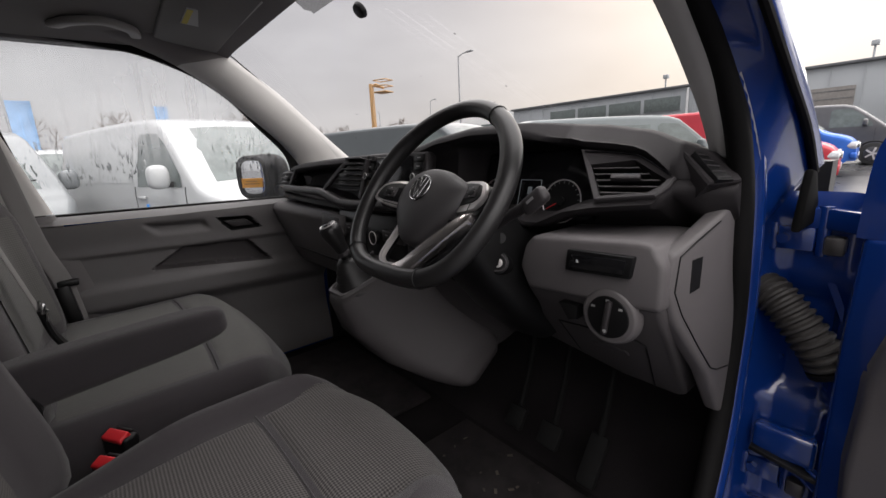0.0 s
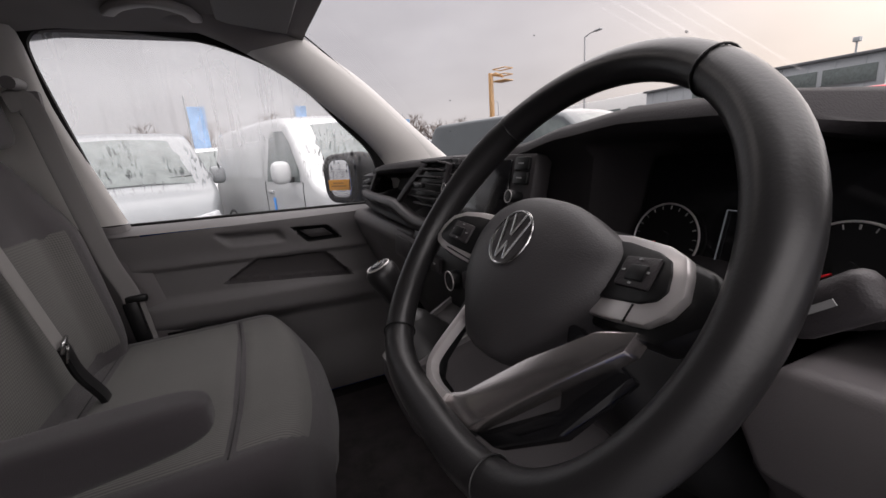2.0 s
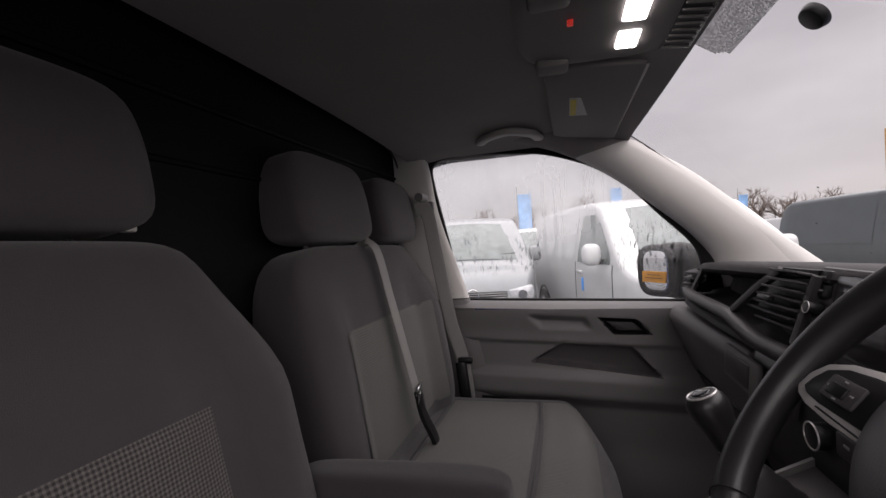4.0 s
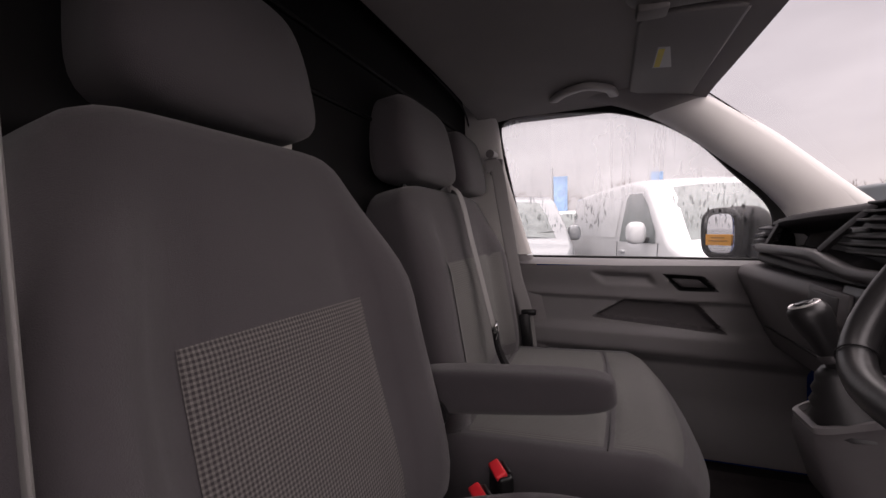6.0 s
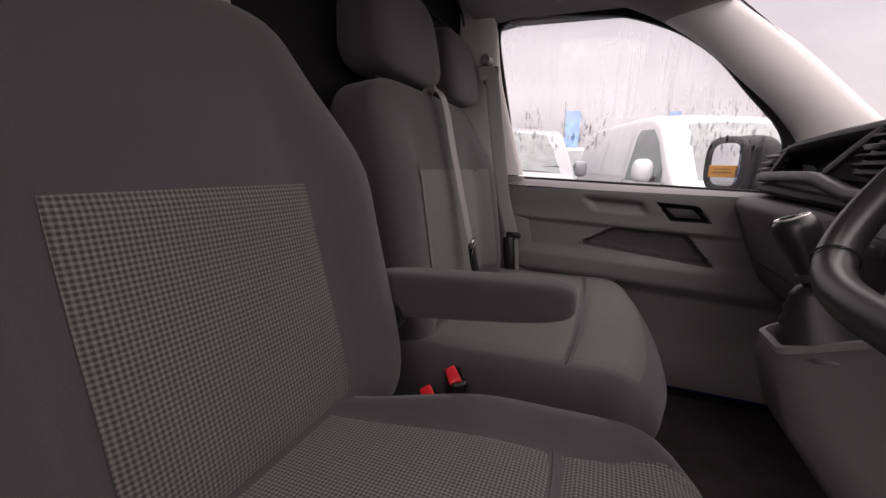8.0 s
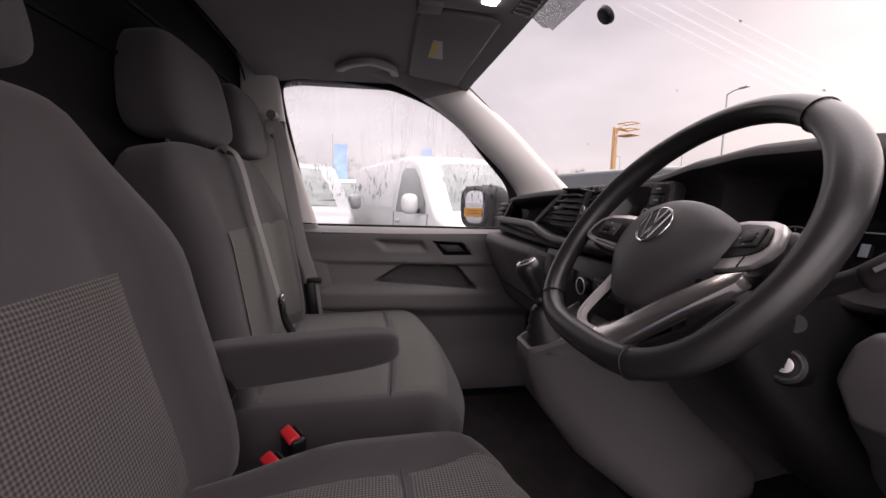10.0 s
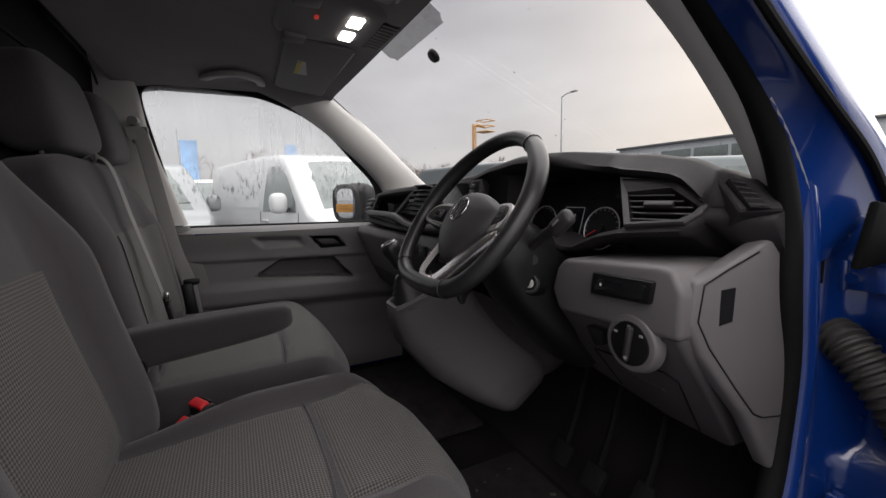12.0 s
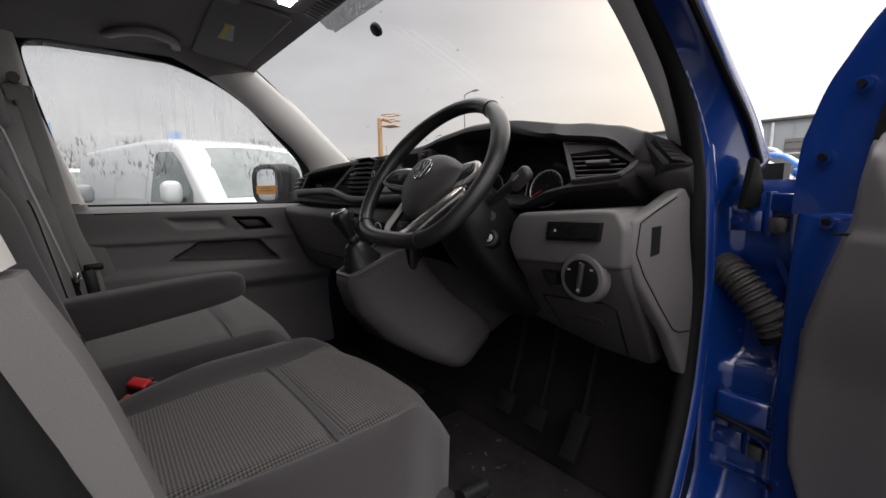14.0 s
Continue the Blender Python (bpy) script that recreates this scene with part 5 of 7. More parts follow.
# knee cover between the column and the console: hangs from the knee panel and sweeps down to the console
UP = spline([(0.150, 0.640, 1.125), (0.253, 0.667, 1.107), (0.305, 0.705, 1.064), (0.390, 0.742, 1.022), (0.470, 0.722, 1.045)], 6)
LO = spline([(0.190, 0.755, 0.840), (0.250, 0.800, 0.890), (0.305, 0.806, 0.945), (0.360, 0.785, 0.975), (0.430, 0.763, 1.000)], 6)
bm = B()
bridge(bm, [[p, p.lerp(q, 0.3) + Vector((0, -0.010, 0)), p.lerp(q, 0.65) + Vector((0, -0.012, 0)), p.lerp(q, 0.93) + Vector((0, -0.006, 0)), q, q + Vector((0, 0.03, 0.004)), p + Vector((0, 0.04, -0.01))] for p, q in zip(UP, LO)])
part("column_under_cover", bm, GREY_SHADED, dash, "grey cover under the steering column", 50)

# ---- gear console ----
con = thing("gear_console", "grey moulded gear console hanging from the dash", "console")


def rrect(cx, cy, cz, w, d, tilt, r=0.3, narrow=0.0, n=7):
    """A rounded oblong, tilted; narrow draws its rear end in and over to the passenger's side."""
    out = []
    for qx, qy, a0 in ((1, 1, 0), (-1, 1, 90), (-1, -1, 180), (1, -1, 270)):
        for k in range(n):
            a = radians(a0 + 90 * k / (n - 1))
            x, y = qx * (w / 2) * (1 - r) + r * w / 2 * math.cos(a), qy * (d / 2) * (1 - r) + r * d / 2 * math.sin(a)
            t = 0.5 - y / d
            out.append((x * (1 - narrow * t) - narrow * 0.05 * t, y))
    m = pose(cx, cy, cz, tilt, 0, 0)
    return [m @ Vector((x, y, 0)) for x, y in out]


SECT = [(0.070, 0.545, 1.118, 0.165, 0.20, 26, 0.30, 0.5), (0.072, 0.55, 1.10, 0.18, 0.215, 26, 0.32, 0.5), (0.082, 0.575, 1.04, 0.205, 0.235, 30, 0.38, 0.42), (0.106, 0.63, 0.955, 0.25, 0.24, 34, 0.42, 0.3), (0.134, 0.69, 0.890, 0.275, 0.215, 36, 0.42, 0.15), (0.150, 0.722, 0.852, 0.275, 0.185, 36, 0.45, 0.05), (0.158, 0.735, 0.830, 0.25, 0.16, 36, 0.5), (0.160, 0.74, 0.820, 0.20, 0.11, 36, 0.5)]
SECT = [(a, b, 1.04 - (1.04 - c) * (0.82 if c < 1.04 else 1.0), *r) for a, b, c, *r in SECT]
bm = B()
bridge(bm, [rrect(*s) for s in SECT])
part("console_body", bm, GREY_SHADED, con, "grey bulging console shell", 75)
GM = pose(0.070, 0.545, 1.121, 26, 0, 0)
bm = B()
r0 = rrect(0, 0, 0, 0.165, 0.20, 0, 0.25, 0.5)
r1 = rrect(0, 0, 0, 0.146, 0.180, 0, 0.2, 0.5)
bridge(bm, [[(p.x, p.y, -0.004) for p in r0], [(p.x * 0.98, p.y * 0.98, 0.006) for p in r0], [(p.x, p.y, 0.006) for p in r1], [(p.x, p.y, -0.01) for p in r1]], True, False)
move(bm, bm.verts, GM)
part("gaiter_frame", bm, MID, con, "grey rim round the gear gaiter", 30)
bm = B()
bridge(bm, [[GM @ Vector((p.x * k, p.y * k, z)) for p in r1] for k, z in ((1.0, -0.004), (0.97, -0.028), (0.6, -0.034), (0.1, -0.036))], True, False)
part("gaiter_well", bm, BLACK, con, "black sunken well round the gear gaiter", 40)
gear = thing("gear_lever", "black gear lever with a rounded knob and gaiter", "gear lever")
gbase = GM @ Vector((-0.012, -0.030, -0.030))
ktop = Vector((0.044, 0.468, 1.226))
axis_ = (ktop - gbase).normalized()
bm = B()
rg = []
for k in range(11):
    t = k / 10
    s = 0.040 * (1 - t) ** 0.8 + 0.017
    s *= 1 + 0.09 * (k % 2)
    c = gbase.lerp(ktop, 0.58 * t)
    rg.append([c + Vector((s * 0.95 * math.cos(a), s * 1.2 * math.sin(a), 0.25 * s * math.sin(a))) for a in (2 * math.pi * i / 20 for i in range(20))])
bridge(bm, rg)
part("gaiter", bm, LEATHER, gear, "pleated black gaiter", 70)
bm = B()
tube(bm, [gbase.lerp(ktop, 0.5), gbase.lerp(ktop, 0.75), ktop], [0.014, 0.0135, 0.015], 14)
part("stick", bm, BLACK, gear)
KM = Matrix.Translation(ktop) @ axis_.to_track_quat("Z", "Y").to_matrix().to_4x4()
bm = B()
bridge(bm, [[KM @ Vector((r * math.cos(a), r * math.sin(a), z)) for a in (2 * math.pi * i / 24 for i in range(24))] for z, r in ((-0.050, 0.014), (-0.044, 0.0165), (-0.020, 0.020), (0.0, 0.0255), (0.012, 0.0265), (0.021, 0.0245), (0.0265, 0.019), (0.0285, 0.013))])
kn = part("knob", bm, LEATHER, gear, "rounded gear knob", 60)
bm = B()
disc(bm, (0, 0, 0), 0.0135, 0.004, KM @ pose(0, 0, 0.0285), 28, 0.012, 0.001)
part("knob_cap", bm, GLOSSB, kn, "glossy cap on the knob")
bm = B()
ring(bm, KM @ pose(0, 0, 0.0268), 0.0185, 0.0016, 36, 6)
part("knob_ring", bm, SILVER, kn, "bright ring round the knob's cap")
bm = B()
disc(bm, (0, 0, 0), 0.019, 0.010, KM @ pose(0, 0, -0.052), 24, 0.017, 0.001)
part("knob_collar", bm, DARK, gear, "grey collar under the knob")

# ---- steering wheel and column ----
WA = 36.3
WM = pose(0.383, 0.492, 1.334, 90 - WA, 0, -0.9)   # local x right, y up along the rim, z towards the driver
wheel = thing("steering_wheel", "black leather steering wheel with silver lower spokes", "steering wheel", WM)
RW = 0.178


def rim_pt(a):
    x, y = RW * math.cos(a), RW * math.sin(a)
    if y < 0:
        k = -y / RW
        y = -RW * (k - 0.168 * k ** 5)
        x *= 1 + 0.05 * k ** 3
    else:
        y *= 1.03
    return Vector((x, y - 0.004, 0))


NR = 96
rp = [rim_pt(2 * math.pi * i / NR) for i in range(NR)]


def near(i, deg, w):
    d = ((i * 360 / NR) - deg + 180) % 360 - 180
    return math.exp(-(d / w) ** 2)


rr_ = [0.0154 + 0.0022 * (near(i, 150, 22) + near(i, 30, 22)) for i in range(NR)]
bm = B()
tube(bm, rp, rr_, 18, closed=True, up=(0, 0, 1))
rim = part("rim", bm, LEATHER, wheel, "stitched black leather rim", 80)
for a in (59, 134, 226, 299):
    p = rim_pt(radians(a))
    q = rim_pt(radians(a + 1.0))
    bm = B()
    mm = Matrix.Translation(p) @ (q - p).to_track_quat("Z", "Y").to_matrix().to_4x4()
    ring(bm, mm, 0.0166, 0.0009, 24, 6)
    part("rim_seam", bm, BLACK, rim)
# airbag cover: a rounded shield, flat across the top and tapering below
HX = -0.007
sh = spline([(-0.101, 0.020, 0), (-0.078, 0.042, 0), (-0.040, 0.054, 0), (0.0, 0.058, 0), (0.040, 0.055, 0), (0.076, 0.043, 0), (0.100, 0.031, 0), (0.104, 0.020, 0), (0.099, -0.002, 0), (0.082, -0.027, 0), (0.046, -0.066, 0), (0.026, -0.082, 0), (0.0, -0.085, 0), (-0.026, -0.082, 0), (-0.046, -0.066, 0), (-0.082, -0.030, 0), (-0.100, -0.004, 0)], 4, True)
bm = B()
bridge(bm, [[(HX + p.x * s * (0.93 if p.x > 0 else 0.90), -0.004 + p.y * s - 0.004 * (1 - s), z - 0.0075 - 0.010 * smooth(-0.02, -0.09, p.y * s) - 0.015 * (p.x * s / 0.1) ** 2) for p in sh] for s, z in ((0.80, -0.06), (0.97, -0.045), (1.0, -0.008), (0.99, 0.001), (0.955, 0.007), (0.86, 0.012), (0.7, 0.0150), (0.5, 0.0168), (0.25, 0.0176), (0.05, 0.0178))])
hub = part("airbag_cover", bm, HUB, wheel, "charcoal airbag cover", 50)
EMX, EMY, EMZ = -0.008, 0.007, 0.0105
bm = B()
ring(bm, pose(EMX, EMY, EMZ), 0.0243, 0.0013, 44, 8)
part("badge_ring", bm, CHROME, hub, "chrome badge ring")
for x0, y0, x1, y1 in ((-0.018, 0.018, -0.006, -0.021), (-0.006, -0.021, 0.0, -0.004), (0.0, -0.004, 0.006, -0.021), (0.006, -0.021, 0.018, 0.018), (-0.008, 0.023, 0.0, 0.002), (0.0, 0.002, 0.008, 0.023)):
    bm = B()
    tube(bm, [(EMX + 0.93 * x0, EMY + 0.93 * y0, EMZ + 0.0005), (EMX + 0.93 * x1, EMY + 0.93 * y1, EMZ + 0.0005)], 0.0013, 6)
    part("badge_bar", bm, CHROME, hub)
# horizontal spokes with button pads: they sink towards the cover
SPOKES = {
    1: ([(0.050, 0.040), (0.100, 0.037), (0.150, 0.024), (0.162, 0.0), (0.138, -0.024), (0.060, -0.026)],
        [(0.055, 0.0405), (0.080, 0.0395), (0.118, 0.0335), (0.134, 0.0275), (0.140, 0.0175), (0.1445, 0.005), (0.140, -0.0070), (0.128, -0.0165), (0.100, -0.0195), (0.062, -0.0215)],
        [(0.055, 0.0350), (0.084, 0.0335), (0.114, 0.0282), (0.126, 0.0235), (0.131, 0.0155), (0.1345, 0.005), (0.130, -0.0015), (0.118, -0.0055), (0.062, -0.0095)]),
    -1: ([(-0.060, 0.033), (-0.120, 0.027), (-0.150, 0.013), (-0.162, -0.009), (-0.142, -0.025), (-0.072, -0.028)],
         [(-0.062, 0.0315), (-0.102, 0.0295), (-0.128, 0.025), (-0.149, 0.0165), (-0.161, 0.003), (-0.164, -0.012), (-0.156, -0.0185), (-0.140, -0.0227), (-0.112, -0.0255), (-0.072, -0.026)],
         [(-0.064, 0.0245), (-0.102, 0.023), (-0.125, 0.0195), (-0.141, 0.0115), (-0.149, 0.0), (-0.152, -0.010), (-0.144, -0.014), (-0.128, -0.0165), (-0.074, -0.017)]),
}


def sink(bm, sx):
    for v in bm.verts:
        v.co.z -= 0.008 + (0.020 if sx > 0 else 0.012) * max(0.0, 0.140 - abs(v.co.x)) / 0.07
    return bm


for sx in (-1, 1):
    body, plate, keys = SPOKES[sx]
    bm = B()
    prism(bm, body, "z", -0.026, 0.001, 0.005, 2)
    spk = part("spoke", sink(bm, sx), BLACK, wheel)
    bm = B()
    prism(bm, plate, "z", -0.003, 0.008, 0.002, 2)
    part("spoke_trim", sink(bm, sx), SILVER, spk, "satin silver spoke plate")
    bm = B()
    prism(bm, keys, "z", 0.002, 0.0102, 0.0015)
    pad = part("button_pad", sink(bm, sx), BLACK, spk)
    x, y = (0.106, 0.0125) if sx > 0 else (-0.114, 0.001)
    bm = B()
    rbox(bm, (x, y, 0.0110), (0.032, 0.021, 0.004), 0.003)
    part("rocker", sink(bm, sx), DARK, pad)
    bm = B()
    rbox(bm, (x + sx * 0.002, y - 0.001, 0.0135), (0.017, 0.0105, 0.003), 0.002)
    part("rocker_centre", sink(bm, sx), BLACK, pad)
    bm = B()
    tube(bm, [(0.112, -0.0185, 0.0082), (0.113, -0.0065, 0.0082)] if sx > 0 else [(-0.082, -0.0225, 0.0082), (-0.128, -0.020, 0.0082)], 0.0009, 5)
    part("key_gap", sink(bm, sx), BLACK, spk)
    bm = B()
    for dx, dy in ((-0.011, 0.0), (0.011, 0.0), (0, 0.008), (0, -0.008)):
        rbox(bm, (x + dx, y + dy, 0.0134), (0.003, 0.0014, 0.0006), 0, 1)
    tagged(part("button_print", sink(bm, sx), DIM, pad), kind="stuff")
# lower spokes: a broad blade on one side, a slim edge on the other, joined at the rim
bm = B()
prism(bm, [(-0.008, -0.142), (-0.004, -0.130), (0.012, -0.120), (0.055, -0.070), (0.098, -0.030), (0.124, -0.020), (0.122, -0.034), (0.088, -0.074), (0.054, -0.116), (0.034, -0.140)], "z", -0.024, -0.008, 0.0018, 2)
part("spoke_blade", bm, BLADE, wheel, "broad satin silver lower spoke")
bm = B()
tube(bm, spline([(-0.040, -0.040, -0.012), (-0.046, -0.070, -0.012), (-0.053, -0.115, -0.010), (-0.047, -0.130, -0.010), (-0.030, -0.136, -0.010), (-0.004, -0.136, -0.010)], 6), 0.004, 8, flat=(0.0046, 0.0055), up=(0, 0, 1))
part("spoke_edge", bm, SILVER, wheel, "slim silver lower spoke edge")
bm = B()
prism(bm, [(-0.060, -0.040), (-0.050, -0.036), (-0.056, -0.118), (-0.046, -0.132), (0.03, -0.138), (0.03, -0.146), (-0.05, -0.144), (-0.066, -0.12)], "z", -0.028, -0.012, 0.003)
part("lower_bridge", bm, BLACK, wheel)
bm = B()
prism(bm, [(0.06, -0.03), (0.125, -0.045), (0.10, -0.10), (0.055, -0.138), (0.03, -0.142), (0.09, -0.085)], "z", -0.034, -0.020, 0.003)
part("blade_back", bm, GLOSSB, wheel)

colm = thing("steering_column", "black steering column shroud with stalks and ignition lock", "steering column")
CA = Vector((0, math.cos(radians(WA)), -math.sin(radians(WA))))
c0 = Vector((0.39, 0.492, 1.334)) + CA * 0.05
bm = B()
rings = []
for k, (s, w, h, dz) in enumerate(((0.0, 0.10, 0.09, 0.0), (0.01, 0.12, 0.115, -0.003), (0.06, 0.138, 0.145, -0.015), (0.10, 0.15, 0.165, -0.025), (0.18, 0.165, 0.18, -0.040), (0.30, 0.18, 0.17, -0.055))):
    p = c0 + CA * s + Vector((0.01, 0, dz))
    rings.append([(p.x + x, p.y + z * 0.5, p.z + z * 0.86) for x, z in [(w / 2 * math.copysign(abs(math.cos(a)) ** 0.6, math.cos(a)), h / 2 * math.copysign(abs(math.sin(a)) ** 0.6, math.sin(a))) for a in (2 * math.pi * i / 24 for i in range(24))]])
bridge(bm, rings)
part("shroud", bm, BLACK, colm, "black column shroud", 60)
bm = B()
IG = Matrix.Translation(Vector((0.452, 0.613, 1.193)) + Vector((0.42, -0.80, 0.32)) * 0.034) @ (Vector((0.42, -0.80, 0.32))).to_track_quat("Z", "Y").to_matrix().to_4x4()
disc(bm, (0, 0, 0), 0.023, 0.03, IG @ pose(0, 0, -0.010), 36, 0.020, 0.002)
ig = part("ignition_lock", bm, BLACK, colm, "ignition lock with a bright barrel")
bm = B()
disc(bm, (0, 0, 0), 0.0072, 0.006, IG @ pose(0, 0, 0.004), 28, 0.0088, 0.001)
part("lock_barrel", bm, SILVER, ig, "bright lock barrel")
bm = B()
ring(bm, IG @ pose(0, 0, 0.005), 0.0150, 0.0022, 32, 8)
part("lock_ring", bm, DARK, ig)
bm = B()
rbox(bm, (0, 0, 0.0072), (0.003, 0.008, 0.002), 0.0, 1)
move(bm, bm.verts, IG)
part("key_slot", bm, BLACK, ig)
for nm, pts in (("indicator_stalk", [(0.455, 0.590, 1.268), (0.505, 0.585, 1.298), (0.552, 0.580, 1.322)]), ("wiper_stalk", [(0.33, 0.575, 1.268), (0.29, 0.570, 1.290), (0.245, 0.566, 1.310)])):
    bm = B()
    tube(bm, spline(pts, 5), [0.0085] * 5 + [0.0095] * 3 + [0.011] * 3, 12)
    st = part(nm, bm, DARK, colm, "charcoal control stalk")
    e = Vector(pts[-1])
    sx = 1 if e.x > 0.39 else -1
    bm = B()
    rbox(bm, e, (0.052, 0.022, 0.028), 0.009, 3, (0, -38 * sx, 0))
    part("stalk_head", bm, DARK, st)
    bm = B()
    rbox(bm, e + Vector((0, -0.0135, 0.002)), (0.016, 0.001, 0.004), 0, 1, (0, -38 * sx, 0))
    part("stalk_mark", bm, DIM, st)
bm = B()
tube(bm, [(0.44, 0.61, 1.245), (0.470, 0.588, 1.250)], [0.008, 0.010], 12)
part("cruise_stalk", bm, BLACK, colm)

# pedals
for px, w in ((0.30, 0.055), (0.41, 0.06), (0.53, 0.045)):
    pd = thing("pedal", "black foot pedal on a steel arm", "pedal", None, "foot pedals")
    bm = B()
    tube(bm, [(px, 0.93, 0.98), (px, 0.88, 0.80), (px, 0.84, 0.70)], 0.008, 8)
    part("arm", bm, PEDAL, pd)
    bm = B()
    rbox(bm, (px, 0.825, 0.69), (w, 0.02, 0.06 if w > 0.05 else 0.12), 0.006, 2, (-35, 0, 0))
    part("pad", bm, PEDAL, pd)


# ---- passenger door (closed) ----
pdoor = thing("passenger_door", "closed passenger door with grey trim and a wet window", "door")
DX = -0.805


def snap(poly, y, z, r):
    """Pull a grid point that lies within r of an outline onto it."""
    best, at = r, (y, z)
    for (y1, z1), (y2, z2) in zip(poly, poly[1:] + poly[:1]):
        dy, dz = y2 - y1, z2 - z1
        t = max(0, min(1, ((y - y1) * dy + (z - z1) * dz) / (dy * dy + dz * dz)))
        d = math.hypot(y - y1 - t * dy, z - z1 - t * dz)
        if d < best:
            best, at = d, (y1 + t * dy, z1 + t * dz)
    return at


def drop(y):
    return -0.030 * y


POCKET = [(0.152, 1.046), (0.268, 1.116), (0.492, 1.106), (0.582, 1.004)]
PULL = [(0.155, 1.215), (0.20, 1.165), (0.375, 1.158), (0.345, 1.205)]
LATCH = [(0.385, 1.208), (0.505, 1.202), (0.555, 1.148), (0.435, 1.148)]


def door_pt(y, z):
    """Inner face of the passenger's trim panel."""
    x = DX
    y, z = snap(POCKET, y, z, 0.0038)
    y, z = snap(LATCH, y, z, 0.0038)
    zz = z - drop(y)
    x -= 0.012 * smooth(1.128, 1.118, zz)                       # crease under the upper band
    x += 0.020 * smooth(1.035, 1.0, zz) * smooth(0.90, 0.955, zz)     # long rounded ridge
    x -= 0.016 * smooth(0.945, 0.90, zz)
    x += 0.03 * smooth(0.80, 0.62, zz)
    x += 0.012 * smooth(1.15, 1.24, zz)
    x -= 0.034 * smooth(-0.0005, 0.010, inpoly(POCKET, y, z))
    x -= 0.020 * smooth(-0.004, 0.016, inpoly(PULL, y, z)) * smooth(1.15, 1.20, z)
    x -= 0.028 * smooth(-0.0005, 0.007, inpoly(LATCH, y, z))
    return (x, y, z)


yz_u = steps(-0.12, 0.80, 0.0065)
yz_v = steps(0.58, 1.236, 0.0065)
bm = relief(door_pt, yz_u, yz_v, lambda y, z: inpoly(POCKET, y, z) < 0.0002 and inpoly(LATCH, y, z) < 0.0002)
part("trim_panel", bm, MID, pdoor, "grey moulded door trim", 70)
bm = relief(door_pt, yz_u, yz_v, lambda y, z: inpoly(POCKET, y, z) >= 0.0002)
part("door_pocket", bm, GREY_SHADED, pdoor, "dark recessed door pocket", 70)
bm = relief(door_pt, yz_u, yz_v, lambda y, z: inpoly(LATCH, y, z) >= 0.0002)
part("latch_recess", bm, BLACK, pdoor, "black latch recess", 70)
bm = B()
prism(bm, [(0.415, 1.190), (0.495, 1.188), (0.525, 1.160), (0.450, 1.160)], "x", DX - 0.02, DX - 0.008, 0.004)
part("latch_lever", bm, DARK, pdoor, "charcoal door release lever")
bm = B()
prism(bm, [(-0.02, 0.925), (0.12, 0.918), (0.10, 0.905), (-0.02, 0.905)], "x", DX - 0.01, DX + 0.002)
part("lower_slot", bm, BLACK, pdoor)
# window ledge, sloping rubber and the outer skin
bm = relief(lambda y, k: (DX + 0.012 - 0.062 * k, y, 1.236 + drop(y) * 0.6 + 0.022 * math.sin(k * 1.7) + 0.004), steps(-0.12, 0.82, 0.04), steps(0, 1, 0.1))
part("window_ledge", bm, MID, pdoor, "grey window ledge", 70)
bm = B()
tube(bm, [(DX - 0.052, y, 1.262 + drop(y) * 0.6) for y in steps(-0.12, 0.74, 0.05)], 0.008, 8)
part("glass_wiper", bm, RUBBER, pdoor)
bm = B()
prism(bm, [(-0.13, 0.5), (0.86, 0.5), (0.86, 1.24), (-0.13, 1.265)], "x", -0.935, DX - 0.055, 0.02)
part("outer_skin", bm, BLUE, pdoor)

# window opening outline (y, z): glass and black frame
WIN = [(-0.085, 1.258), (-0.12, 1.45), (-0.150, 1.62), (-0.166, 1.73), (-0.158, 1.77), (-0.12, 1.788), (0.01, 1.792), (0.13, 1.785), (0.24, 1.772), (0.36, 1.732), (0.44, 1.688), (0.52, 1.628), (0.61, 1.538), (0.69, 1.455), (0.722, 1.40), (0.730, 1.34), (0.725, 1.243)]


def win_x(z):
    return -0.850 + 0.10 * smooth(1.2, 1.95, z) * 0.75


WP = spline([(win_x(z), y, z) for y, z in WIN], 5)
cyz = Vector((0, 0.27, 1.48))
bm = B()
outer = [Vector((p.x, p.y, p.z)) + Vector((0, p.y - cyz.y, p.z - cyz.z)).normalized() * 0.034 for p in WP]
def inward(p):
    d = Vector((0, cyz.y - p.y, cyz.z - p.z)).normalized()
    return p + d * (0.010 + 0.012 * smooth(0.45, 0.70, p.y))


bridge(bm, [[inward(p), o, o + Vector((0.024, 0, 0)), p * 0.7 + o * 0.3 + Vector((0.024, 0, 0)), inward(p) + Vector((0.016, 0, 0))] for p, o in zip(WP, outer)])
part("window_frame", bm, RUBBER, pdoor, "black window frame seal", 60)
bm = B()
vv = [bm.verts.new((p.x - 0.006, p.y, p.z)) for p in WP]
bm.faces.new(vv)
gl = part("window_glass", bm, SIDEGLASS, pdoor, "side window streaked with condensation")
gl.visible_shadow = False
bm = B()
outer2 = [Vector((p.x, p.y, p.z)) + Vector((0, p.y - cyz.y, p.z - cyz.z)).normalized() * 0.10 for p in WP]
bridge(bm, [[o, o2, o2 + Vector((-0.05, 0, 0)), o + Vector((-0.05, 0, 0))] for o, o2 in zip(outer, outer2)])
part("upper_frame", bm, BLUE, pdoor, "", 60)
bm = B()
prism(bm, [(0.735, 1.40), (0.80, 1.34), (0.82, 1.25), (0.735, 1.25)], "x", -0.86, -0.83, 0.004)
part("mirror_sail", bm, BLACK, pdoor)

